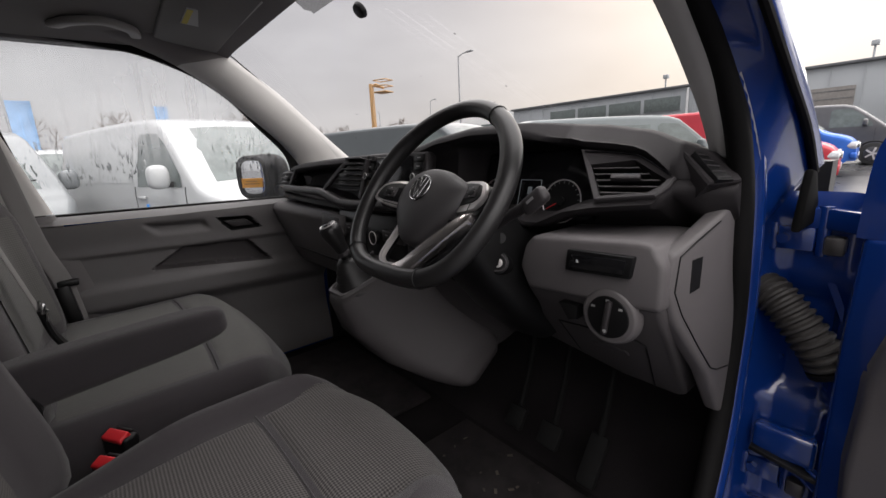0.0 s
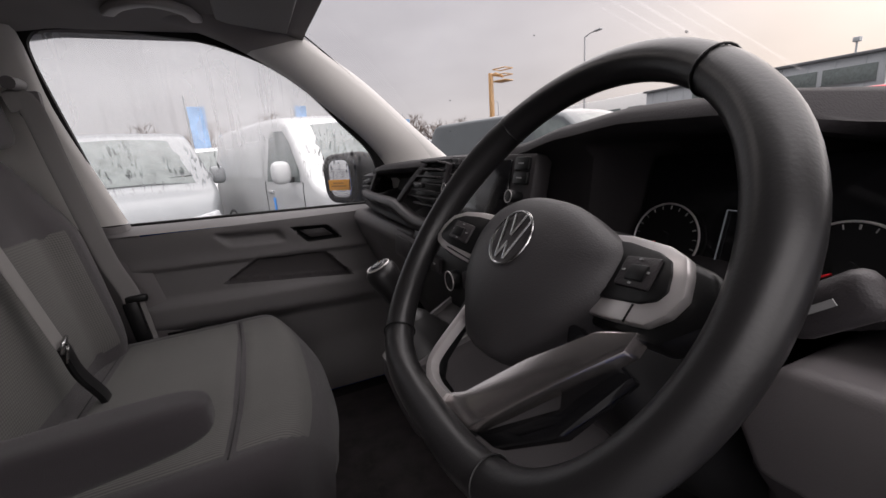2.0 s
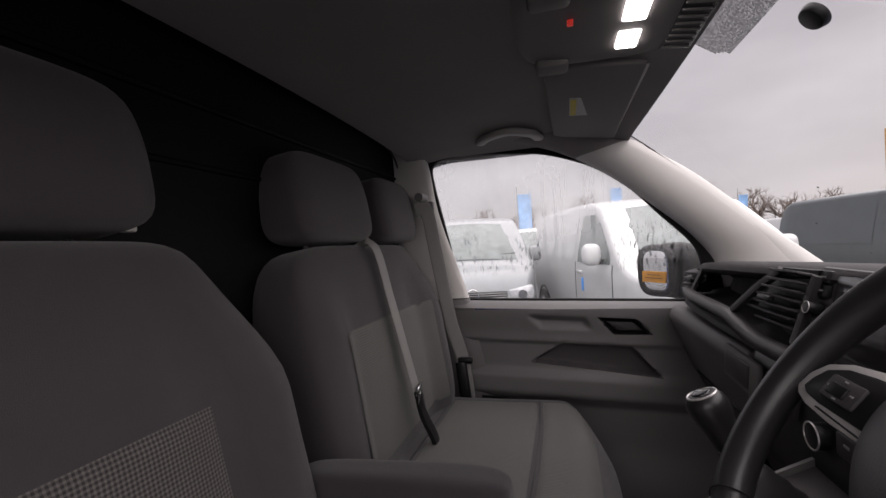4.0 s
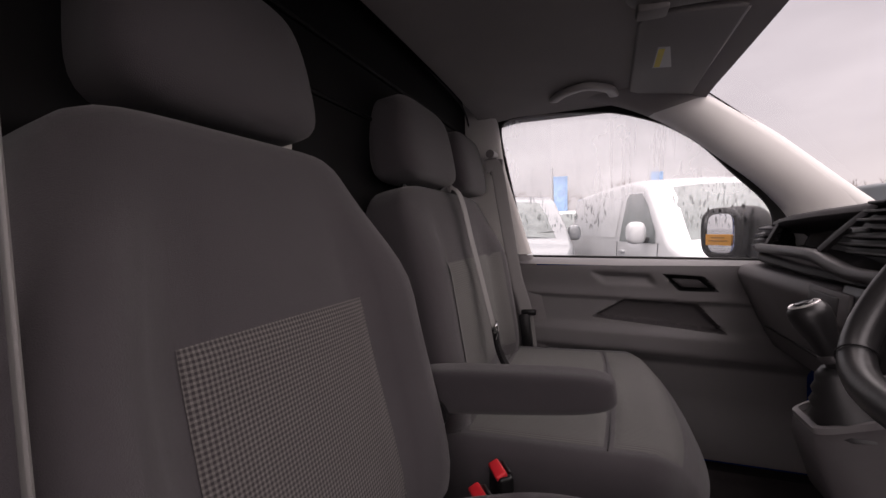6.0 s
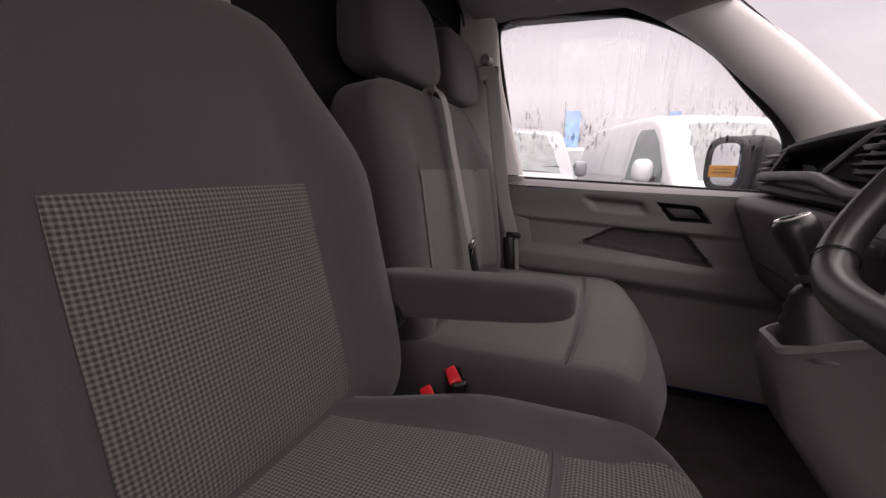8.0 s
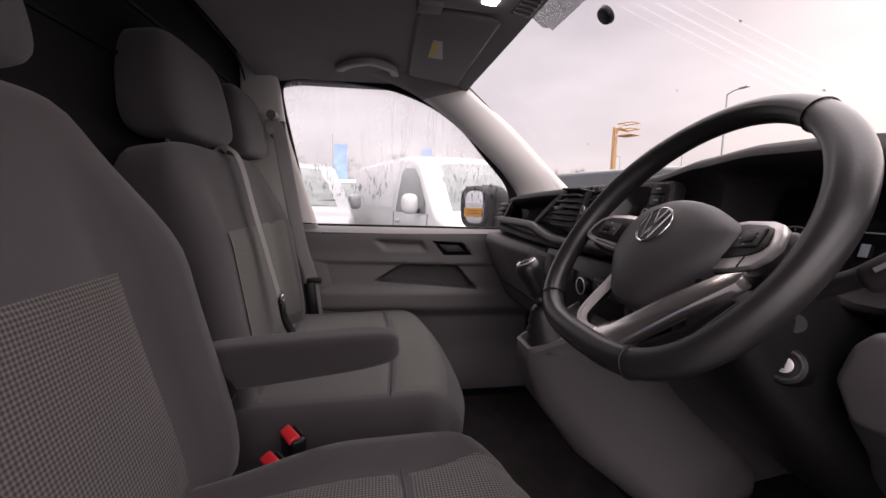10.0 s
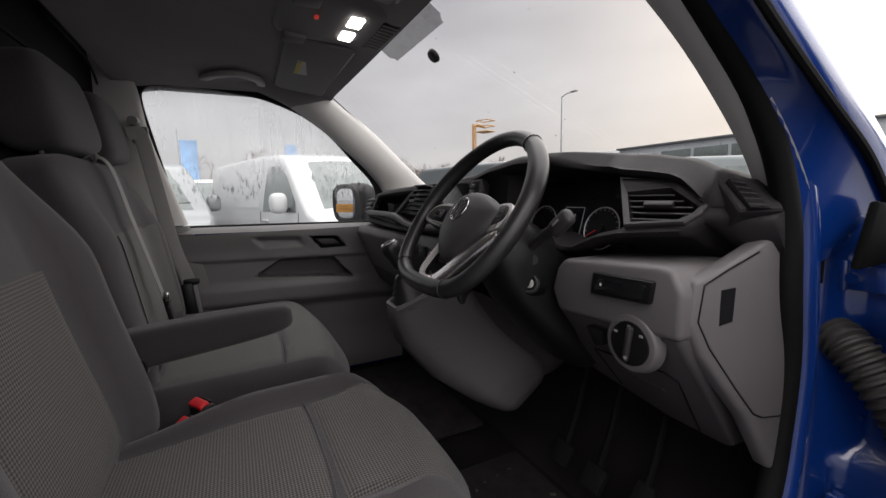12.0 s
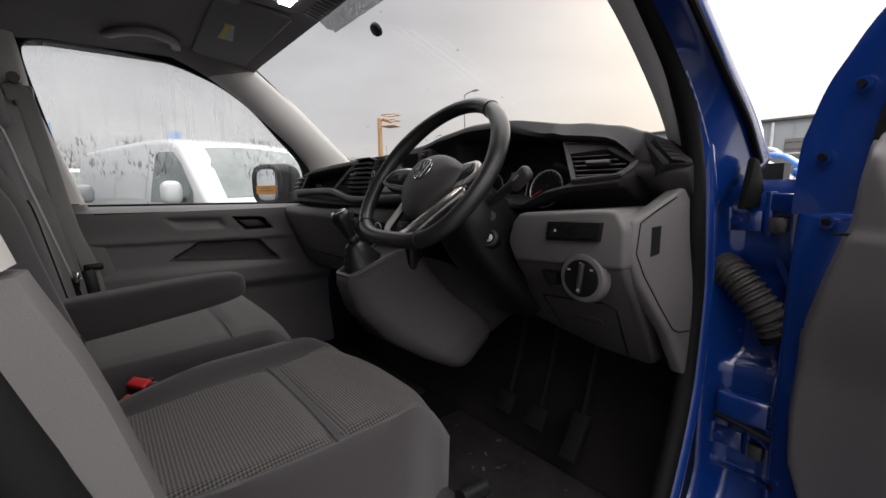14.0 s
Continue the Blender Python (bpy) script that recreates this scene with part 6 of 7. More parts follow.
# passenger door mirror
mir = thing("door_mirror", "black door mirror with rain drops and an orange label", "mirror", pose(-1.09, 0.665, 1.335, 0, 0, 0))
bm = B()
cushion(bm, (0, 0.03, 0), (0.200, 0.14, 0.212), 3.0, 10, (0, 0, 34), shape=lambda q: (q.x, q.y * (1 if q.y < 0 else 1 - 0.35 * (q.x * q.x + q.z * q.z) * 0.5), q.z))
part("housing", bm, RUBBER, mir, "black mirror housing", 60)
bm = B()
cushion(bm, (0.018, -0.043, 0.002), (0.132, 0.012, 0.158), 3.6, 8, (0, 0, 34))
part("glass", bm, MIRROR, mir, "mirror glass", 60)
MG = pose(0.018, -0.043, 0.002, 0, 0, 34)
bm = B()
tube(bm, [MG @ Vector((0.074 * math.copysign(abs(math.cos(a)) ** 0.6, math.cos(a)), 0.0, 0.087 * math.copysign(abs(math.sin(a)) ** 0.6, math.sin(a)))) for a in steps(0, 2 * math.pi, 0.13)[:-1]], 0.013, 8, closed=True)
part("rim", bm, RUBBER, mir, "black mirror rim", 70)
bm = B()
rbox(bm, (0.021, -0.0525, -0.022), (0.112, 0.002, 0.042), 0.0008, 1, (0, 0, 34))
lab = part("label", bm, ORANGE, mir, "orange paper label")
bm = B()
for k, (w, z) in enumerate(((0.06, -0.014), (0.08, -0.026))):
    rbox(bm, (0.0222, -0.0541, z), (w, 0.0006, 0.002), 0, 1, (0, 0, 34))
part("label_print", bm, BLACK, lab)
bm = B()
rbox(bm, (0.17, 0.05, -0.06), (0.20, 0.06, 0.05), 0.015, 2)
part("arm", bm, BLACK, mir)

# ---- driver's door, swung open ----
DM = pose(0.907, 0.905, 0, 0, 0, 64)   # local -y runs along the door away from the hinge, -x faces the cab
ddoor = thing("driver_door", "open blue driver's door with grey trim panel", "door", DM)
bm = B()
prism(bm, [(0.0, 0.46), (0.0, 1.10), (-0.006, 1.262), (-1.04, 1.262), (-1.05, 1.2), (-1.05, 0.46)], "x", -0.035, 0.055, 0.014, 3)
part("door_shell", bm, BLUE, ddoor, "blue painted door shell")
up_o = spline([(0, y, z) for y, z in [(-0.002, 1.255), (-0.007, 1.36), (-0.018, 1.40), (-0.036, 1.45), (-0.060, 1.49), (-0.10, 1.545), (-0.20, 1.64), (-0.40, 1.745), (-0.62, 1.775), (-0.93, 1.775), (-1.0, 1.5), (-1.04, 1.255)]], 5)
up_i = spline([(0, y, z) for y, z in [(-0.115, 1.255), (-0.117, 1.34), (-0.122, 1.39), (-0.135, 1.44), (-0.155, 1.48), (-0.19, 1.53), (-0.28, 1.60), (-0.46, 1.69), (-0.64, 1.70), (-0.89, 1.70), (-0.92, 1.5), (-0.95, 1.255)]], 5)
bm = B()
bridge(bm, [[(-0.035, a.y, a.z), (-0.03, (a.y + b.y) / 2, (a.z + b.z) / 2), (-0.01, b.y, b.z), (0.03, b.y, b.z), (0.045, a.y, a.z)] for a, b in zip(up_o, up_i)])
part("window_frame", bm, BLUE, ddoor, "blue painted window frame", 50)
bm = B()
tube(bm, [(-0.022, b.y + 0.012, b.z) for b in up_i], 0.011, 8)
part("glass_run", bm, RUBBER, ddoor)
bm = B()
vv = [bm.verts.new((0.01, b.y, b.z)) for b in up_i]
bm.faces.new(vv)
dg_ = part("window_glass", bm, SCREENGLASS, ddoor)
dg_.visible_shadow = False


def dtrim(u, z):
    u, z = snap(TRIM_POLY, u, z, 0.0046)
    x = -0.075 - 0.02 * smooth(-0.10, -0.25, u)
    x += 0.006 * smooth(1.228, 1.240, z)
    x -= 0.012 * smooth(1.0, 1.16, z)
    x -= 0.03 * smooth(0.86, 0.74, z) * smooth(-0.2, -0.4, u)
    e = inpoly(TRIM_POLY, u, z)
    x += 0.036 * (1 - smooth(0.0, 0.03, e))
    return (x, u, z)


TRIM_POLY = [(-0.125, 1.375), (-0.108, 1.362), (-0.100, 1.31), (-0.094, 1.24), (-0.066, 1.14), (-0.042, 1.06), (-0.035, 0.92), (-0.04, 0.84), (-0.09, 0.72), (-0.12, 0.56), (-1.0, 0.56), (-1.0, 1.262), (-0.20, 1.27), (-0.16, 1.36)]
bm = relief(dtrim, steps(-1.0, -0.02, 0.0075), steps(0.56, 1.378, 0.0075), lambda u, z: inpoly(TRIM_POLY, u, z) > 0.0)
bmesh.ops.reverse_faces(bm, faces=bm.faces)
part("trim_panel", bm, GREY, ddoor, "grey moulded door trim", 70)
bm = B()
tube(bm, [(-0.078, -0.098, 1.232), (-0.088, -0.2, 1.235), (-0.1, -0.9, 1.235)], 0.0025, 6)
part("trim_gap", bm, BLACK, ddoor)
for u, z in ((-0.085, 1.445), (-0.045, 1.345), (-0.060, 1.245), (-0.02, 0.76)):
    bm = B()
    disc(bm, (-0.037, u, z), 0.011, 0.006, pose(0, 0, 0, 0, 90, 0), 20, 0.009)
    gro = part("grommet", bm, BLUE, ddoor)
    bm = B()
    disc(bm, (-0.041, u, z), 0.006, 0.006, pose(0, 0, 0, 0, 90, 0), 14)
    part("grommet_core", bm, BLACK, gro)

# hinges, check strap and cable bellows between pillar and door
for z in (1.248, 0.80):
    bm = B()
    prism(bm, [(0.812, 0.935), (0.822, 0.95), (0.862, 0.948), (0.885, 0.925), (0.915, 0.895), (0.902, 0.885), (0.872, 0.912), (0.850, 0.928), (0.825, 0.925)], "z", z + 0.006, z + 0.040, 0.004)
    hg = part("hinge", bm, BLUE, van, "blue painted strap hinge")
    bm = B()
    disc(bm, (0.852, 0.935, z + 0.002), 0.010, 0.082, None, 18, None, 0.002)
    part("pin", bm, BLUE, hg)
    bm = B()
    rbox(bm, (0.868, 0.925, z - 0.018), (0.026, 0.026, 0.030), 0.005)
    part("block", bm, STEEL, hg, "greasy bare steel block")
    bm = B()
    rbox(bm, (0.812, 0.930, z - 0.012), (0.062, 0.012, 0.040), 0.004)
    part("leaf", bm, BLUE, hg)
    bm = B()
    rbox(bm, (0.789, 0.926, z - 0.010), (0.014, 0.014, 0.048), 0.004)
    part("leaf_lip", bm, BLUE, hg)
    bm = B()
    disc(bm, (0.803, 0.920, z - 0.012), 0.009, 0.012, pose(0, 0, 0, 90, 0, 0), 6)
    part("bolt", bm, BLUE, hg)
bm = B()
pts = spline([(0.766, 0.950, 1.140), (0.782, 0.935, 1.141), (0.806, 0.92, 1.130), (0.836, 0.915, 1.100), (0.866, 0.915, 1.062), (0.890, 0.92, 1.022)], 14)
tube(bm, pts, [0.027 + (0.0055 if i % 4 in (1, 2) else 0.0) for i in range(len(pts))], 20)
cb = thing("cable_bellows", "grey-black ribbed rubber cable sleeve between pillar and door", "cable sleeve")
part("sleeve", bm, BELLOWS, cb, "ribbed rubber sleeve", 25)
for a, b in ((pts[0], pts[3]), (pts[-1], pts[-4])):
    bm = B()
    tube(bm, [a, a.lerp(b, 0.9)], 0.034, 20)
    part("end_collar", bm, RUBBER, cb)
bm = B()
rbox(bm, (0.85, 0.90, 0.838), (0.10, 0.026, 0.008), 0.002, 2, (0, 10, 0))
lone("door_check_strap", bm, BLACK, "dark greased steel door check strap", "door stay")

# painted hinge pillar with pressed steps and the front wing beyond
def pillar_y(k, z):
    y = 0.905 + 0.055 * smooth(0.0, 0.35, k) - 0.02 * smooth(0.75, 1.0, k)
    y -= 0.018 * smooth(0.06, 0.0, abs(z - 1.235) - 0.04) * smooth(0.15, 0.3, k) * smooth(0.95, 0.8, k)
    y -= 0.022 * smooth(0.03, 0.0, abs(z - 0.83) - 0.10) * smooth(0.15, 0.3, k) * smooth(0.95, 0.8, k)
    y += 0.010 * smooth(0.02, 0.0, abs(z - 1.05) - 0.08) * smooth(0.3, 0.4, k) * smooth(0.9, 0.8, k)
    return y - 0.16 * smooth(0.72, 0.46, z)


bm = relief(lambda z, k: (0.762 + 0.148 * k, pillar_y(k, z), z), steps(0.45, 1.31, 0.01), steps(0, 1, 0.05))
bmesh.ops.recalc_face_normals(bm, faces=bm.faces)
thicken(bm, 0.006)
part("hinge_pillar", bm, BLUE, van, "blue painted hinge pillar with pressed steps")
for x, zc in ((0.815, 1.01), (0.87, 0.99), (0.822, 0.875), (0.872, 0.862), (0.83, 0.72)):
    bm = B()
    disc(bm, (x, pillar_y((x - 0.762) / 0.148, zc) - 0.004, zc), 0.0065, 0.012, pose(0, 0, 0, 90, 0, 0), 10, 0.005)
    part("pillar_bolt", bm, BLUE, van)
bm = B()
rbox(bm, (0.845, 0.915, 0.865), (0.09, 0.03, 0.055), 0.008, 3)
part("check_bracket", bm, BLUE, van)
for sgn in (-1, 1):
    bm = relief(lambda y, z: (CX + sgn * (0.935 - 0.05 * smooth(1.2, 2.1, y) - 0.06 * smooth(1.0, 1.25, z) + 0.02 * math.sin((z - 0.4) * 3.2)), y, z - 0.12 * smooth(1.0, 2.1, y) * smooth(0.9, 1.2, z)),
                steps(0.945, 2.15, 0.04), steps(0.42, 1.25, 0.04), lambda y, z: math.hypot(y - 1.62, z - 0.34) > 0.37)
    if sgn < 0:
        bmesh.ops.reverse_faces(bm, faces=bm.faces)
    thicken(bm, 0.01)
    part("front_wing", bm, BLUE, van, "wet blue front wing")
bm = relief(lambda u, y: (CX + u, y, 1.215 - 0.10 * smooth(1.25, 2.2, y) - 0.03 * u * u), steps(-0.86, 0.86, 0.1), steps(1.22, 2.2, 0.1))
thicken(bm, -0.01)
part("bonnet", bm, BLUE, van)
# nose, plain load body behind the bulkhead, and the wheels that it stands on
bm = B()
prism(bm, [(2.10, 0.30), (2.24, 0.32), (2.27, 0.60), (2.24, 0.95), (2.18, 1.08), (2.08, 1.10)], "x", CX - 0.86, CX + 0.86, 0.03, 3)
part("front_bumper", bm, BLUE, van)
bm = B()
body = [(0.90, 0.36), (0.945, 0.60), (0.945, 1.10), (0.90, 1.45), (0.80, 1.82), (0.70, 1.94), (0.50, 1.975)]
body = body + [(-x, z) for x, z in reversed(body)]
bridge(bm, [[(CX + x * k, y, 1.0 + (z - 1.0) * k) for x, z in body] for y, k in ((-0.41, 0.99), (-0.44, 1.0), (-1.9, 1.0), (-3.3, 0.99), (-3.40, 0.95))])
part("load_body", bm, BLUE, van, "plain blue panel van body", 60)
for sx in (-1, 1):
    for y in (1.62, -2.35):
        bm = B()
        disc(bm, (CX + sx * 0.84, y, 0.34), 0.34, 0.22, pose(0, 0, 0, 0, 90, 0), 36, None, 0.03)
        wl = part("wheel", bm, RUBBER, van, "black tyre")
        bm = B()
        disc(bm, (CX + sx * 0.935, y, 0.34), 0.21, 0.05, pose(0, 0, 0, 0, 90, 0), 28, None, 0.01)
        part("rim", bm, SILVER, wl, "silver wheel rim")
# outside of the A-pillar: painted face, black weatherstrip, mirror sail
F2 = spline([(0.735, 0.50, 1.79), (0.760, 0.63, 1.70), (0.775, 0.74, 1.61), (0.790, 0.84, 1.53), (0.802, 0.95, 1.435), (0.815, 1.04, 1.34)], 6)
R2 = spline([(0.758, 0.40, 1.755), (0.786, 0.53, 1.645), (0.804, 0.65, 1.545), (0.812, 0.75, 1.480), (0.818, 0.86, 1.415), (0.822, 0.94, 1.345)], 6)
I2 = spline([(0.700, 0.36, 1.760), (0.730, 0.50, 1.676), (0.752, 0.62, 1.575), (0.768, 0.72, 1.472), (0.776, 0.785, 1.36), (0.780, 0.83, 1.25)], 6)
bm = B()
bridge(bm, [[i, i.lerp(b, 0.35), i.lerp(b, 0.7), b, b + Vector((0.012, 0.02, 0.01)), (a + b) / 2 + Vector((0.012, 0.012, 0.012)), a] for a, b, i in zip(F2, R2, I2)])
part("a_pillar_skin", bm, BLUE, van, "blue A-pillar skin", 75)
bm = B()
tube(bm, [p + Vector((0.006, -0.001, 0)) for p in R2], 0.006, 8)
part("a_pillar_strip", bm, RUBBER, van)
bm = B()
prism(bm, [(0.83, 1.262), (0.872, 1.352), (0.90, 1.348), (0.975, 1.262)], "x", 0.826, 0.838, 0.004)
part("corner_sail", bm, SAIL, van, "black triangular corner trim")
# sill with a pale scuffed face
bm = B()
prism(bm, [(0.77, 0.555), (0.86, 0.54), (0.89, 0.50), (0.89, 0.40), (0.77, 0.40)], "y", -0.2, 0.9, 0.012)
part("door_sill", bm, BLUE, van)

# ---- overhead ----
oc = thing("overhead_console", "grey overhead console with two lit reading lamps", "overhead console")
bm = B()
cushion(bm, (-0.038, 0.365, 1.83), (0.31, 0.29, 0.06), 4.0, 10, (-4, 0, 0), shape=lambda q: (q.x * (1 - 0.10 * q.y), q.y, q.z))
part("body", bm, VISOR, oc, "grey moulded console body", 60)
for x in (0.008, -0.085):
    bm = B()
    rbox(bm, (x, 0.408, 1.797), (0.058, 0.034, 0.008), 0.003, 2, (-4, 0, 0))
    part("reading_lamp", bm, LAMP, oc, "lit square reading lamp")
bm = B()
rbox(bm, (-0.055, 0.492, 1.796), (0.19, 0.05, 0.008), 0.004, 2, (-8, 0, 0))
gr = part("microphone_grille", bm, BLACK, oc, "slotted black grille")
for i in range(9):
    bm = B()
    rbox(bm, (-0.135 + 0.02 * i, 0.492, 1.7915), (0.006, 0.04, 0.003), 0.001, 1, (-8, 0, 0))
    part("grille_rib", bm, VISOR, gr)
bm = B()
rbox(bm, (0.0, 0.315, 1.7985), (0.012, 0.009, 0.006), 0.001)
part("led_switch", bm, REDLED, oc)
for x in (-0.17, 0.07):
    bm = B()
    rbox(bm, (x, 0.285, 1.808), (0.05, 0.06, 0.025), 0.008)
    part("glasses_catch", bm, VISOR, oc)
for sgn, c in ((-1, -0.43), (1, 0.37)):
    vs3 = thing("sun_visor", "grey folded sun visor with a small label" if sgn < 0 else "grey folded sun visor", "sun visor", None, "sun visors")
    bm = B()
    prism(bm, [(c - 0.235, 0.30), (c - 0.21, 0.275), (c + 0.19, 0.265), (c + 0.225, 0.285), (c + 0.235, 0.46), (c - 0.235, 0.45)], "z", 1.802, 1.818, 0.006, 3)
    for v in bm.verts:
        v.co.z += 0.014 - 0.05 * ((v.co.x - CX) / 0.8) ** 2 - 0.02 * smooth(0.3, 0.46, v.co.y)
    part("visor_board", bm, VISOR, vs3)
    bm = B()
    tube(bm, [(c - 0.20, 0.452, 1.784), (c + 0.22, 0.462, 1.799)] if sgn < 0 else [(c - 0.22, 0.462, 1.799), (c + 0.20, 0.452, 1.784)], 0.004, 8)
    part("visor_edge", bm, PALE, vs3)
    if sgn < 0:
        LBL = mat("visor_label_print", (0.42, 0.42, 0.4), 0.6, vary=0.1)
        bm = B()
        rbox(bm, (c + 0.02, 0.350, 1.7935), (0.115, 0.062, 0.001), 0, 1, (-5, -4, 0))
        lb = part("label", bm, LBL, vs3, "small pale warning label")
        bm = B()
        rbox(bm, (c + 0.02, 0.328, 1.7935), (0.10, 0.014, 0.001), 0, 1, (-5, -4, 0))
        part("label_block", bm, mat("label_yellow", (0.55, 0.45, 0.05), 0.6), lb)
    gh = thing("grab_handle", "grey roof grab handle", "handle", None, "grab handles")
    X = CX + sgn * 0.632
    bm = B()
    tube(bm, spline([(X + sgn * 0.010, 0.046, 1.806), (X - sgn * 0.020, 0.050, 1.794), (X - sgn * 0.080, 0.085, 1.792), (X - sgn * 0.112, 0.150, 1.793), (X - sgn * 0.075, 0.212, 1.790), (X - sgn * 0.015, 0.230, 1.790), (X + sgn * 0.012, 0.232, 1.804)], 8), 0.01, 12, flat=(0.014, 0.010), up=(0, 0, 1))
    part("grip", bm, HANDLE, gh, "", 60)
    for y in (0.025, 0.225):
        bm = B()
        rbox(bm, (X + sgn * 0.02, y, 1.818), (0.04, 0.036, 0.03), 0.008, 2)
        part("foot", bm, VISOR, gh)


# ---- outside: the yard ----
def rise(y):
    """The yard climbs gently ahead of the van."""
    return 0.035 * min(71.0, max(0.0, y - 9.0))


ASPH = mat("wet_asphalt", (0.06, 0.06, 0.062), 0.3, vary=0.35, vscale=0.8, grain=0.8, gscale=60, rvary=0.2, dirt=(0.075, 0.075, 0.078))
g_u = [-400, -150, -60, -30, -15, -8, -4, 0, 4, 8, 15, 30, 60, 150, 400]
g_v = [-400, -100, -30, -10, 0, 2, 8, 15, 25, 40, 60, 80, 150, 400, 900]
bm = relief(lambda x, y: (x, y, rise(y)), g_u, g_v)
tagged(obj_from("ground", bm, ASPH), "wet grey asphalt yard", "ground", kind="structure")

VGLASS = mat("dark_van_glass", (0.115, 0.135, 0.132), 0.2, vary=0.2, spec=0.5, rvary=0.04)
LENS = mat("headlamp_lens", (0.55, 0.56, 0.58), 0.15, metal=0.3, vary=0.15, vscale=20)
TYRE = mat("tyre_rubber", (0.02, 0.02, 0.02), 0.8, vary=0.2)
ALLOY = mat("dark_alloy", (0.08, 0.08, 0.085), 0.35, metal=0.7)
TAPE = mat("blue_tape", (0.05, 0.3, 0.8), 0.6)


def prof_top(y):
    """Roof and bonnet line of the van, front at +2.45."""
    P = [(-2.45, 1.72), (-2.40, 1.90), (-2.2, 1.955), (-1.0, 1.975), (0.2, 1.97), (0.7, 1.94), (0.95, 1.87), (1.30, 1.60), (1.72, 1.24), (1.85, 1.175), (2.15, 1.10), (2.34, 1.0), (2.42, 0.88), (2.46, 0.70)]
    for (a, b), (c, d) in zip(P, P[1:]):
        if y <= c:
            return b + (d - b) * (y - a) / (c - a)
    return P[-1][1]


def half_w(y, z):
    w = 0.945 - 0.035 * smooth(0.75, 0.3, z) - 0.13 * smooth(1.05, 1.98, z)
    w -= 0.18 * smooth(1.6, 2.5, y) ** 2 + 0.05 * smooth(-2.2, -2.46, y)
    return w


def van_ring(y, zlo, n=9):
    zt = prof_top(y)
    pts = []
    zs = [zlo + (zt - 0.10 - zlo) * k / n for k in range(n + 1)]
    side = [(half_w(y, z), z) for z in zs]
    wt_ = half_w(y, zt - 0.10)
    for a in (25, 50, 72):
        side.append((wt_ - 0.11 * (1 - math.cos(radians(a))) - (0.0), zt - 0.10 + 0.085 * math.sin(radians(a))))
    side.append((wt_ * 0.55, zt - 0.004))
    side.append((0.0, zt + 0.006))
    left = [(-x, z) for x, z in side[:-1]][::-1]
    return [(x, y, z) for x, z in side + left]


def van_skin(y, z, off=0.006):
    return (half_w(y, z) + off, y, z)


def side_panel(poly, sgn, step=0.07, off=0.006):
    ys = [p[0] for p in poly]
    zs = [p[1] for p in poly]
    bm = B()
    c = bm.verts.new((sgn * (half_w(sum(ys) / len(ys), sum(zs) / len(zs)) + off), sum(ys) / len(ys), sum(zs) / len(zs)))
    dense = []
    for (a, b), (p, q) in zip(poly, poly[1:] + poly[:1]):
        for k in range(4):
            dense.append((a + (p - a) * k / 4, b + (q - b) * k / 4))
    vv_ = [bm.verts.new((sgn * (half_w(y, z) + off), y, z)) for y, z in dense]
    for a, b in zip(vv_, vv_[1:] + vv_[:1]):
        bm.faces.new((c, a, b))
    bmesh.ops.recalc_face_normals(bm, faces=bm.faces)
    return bm


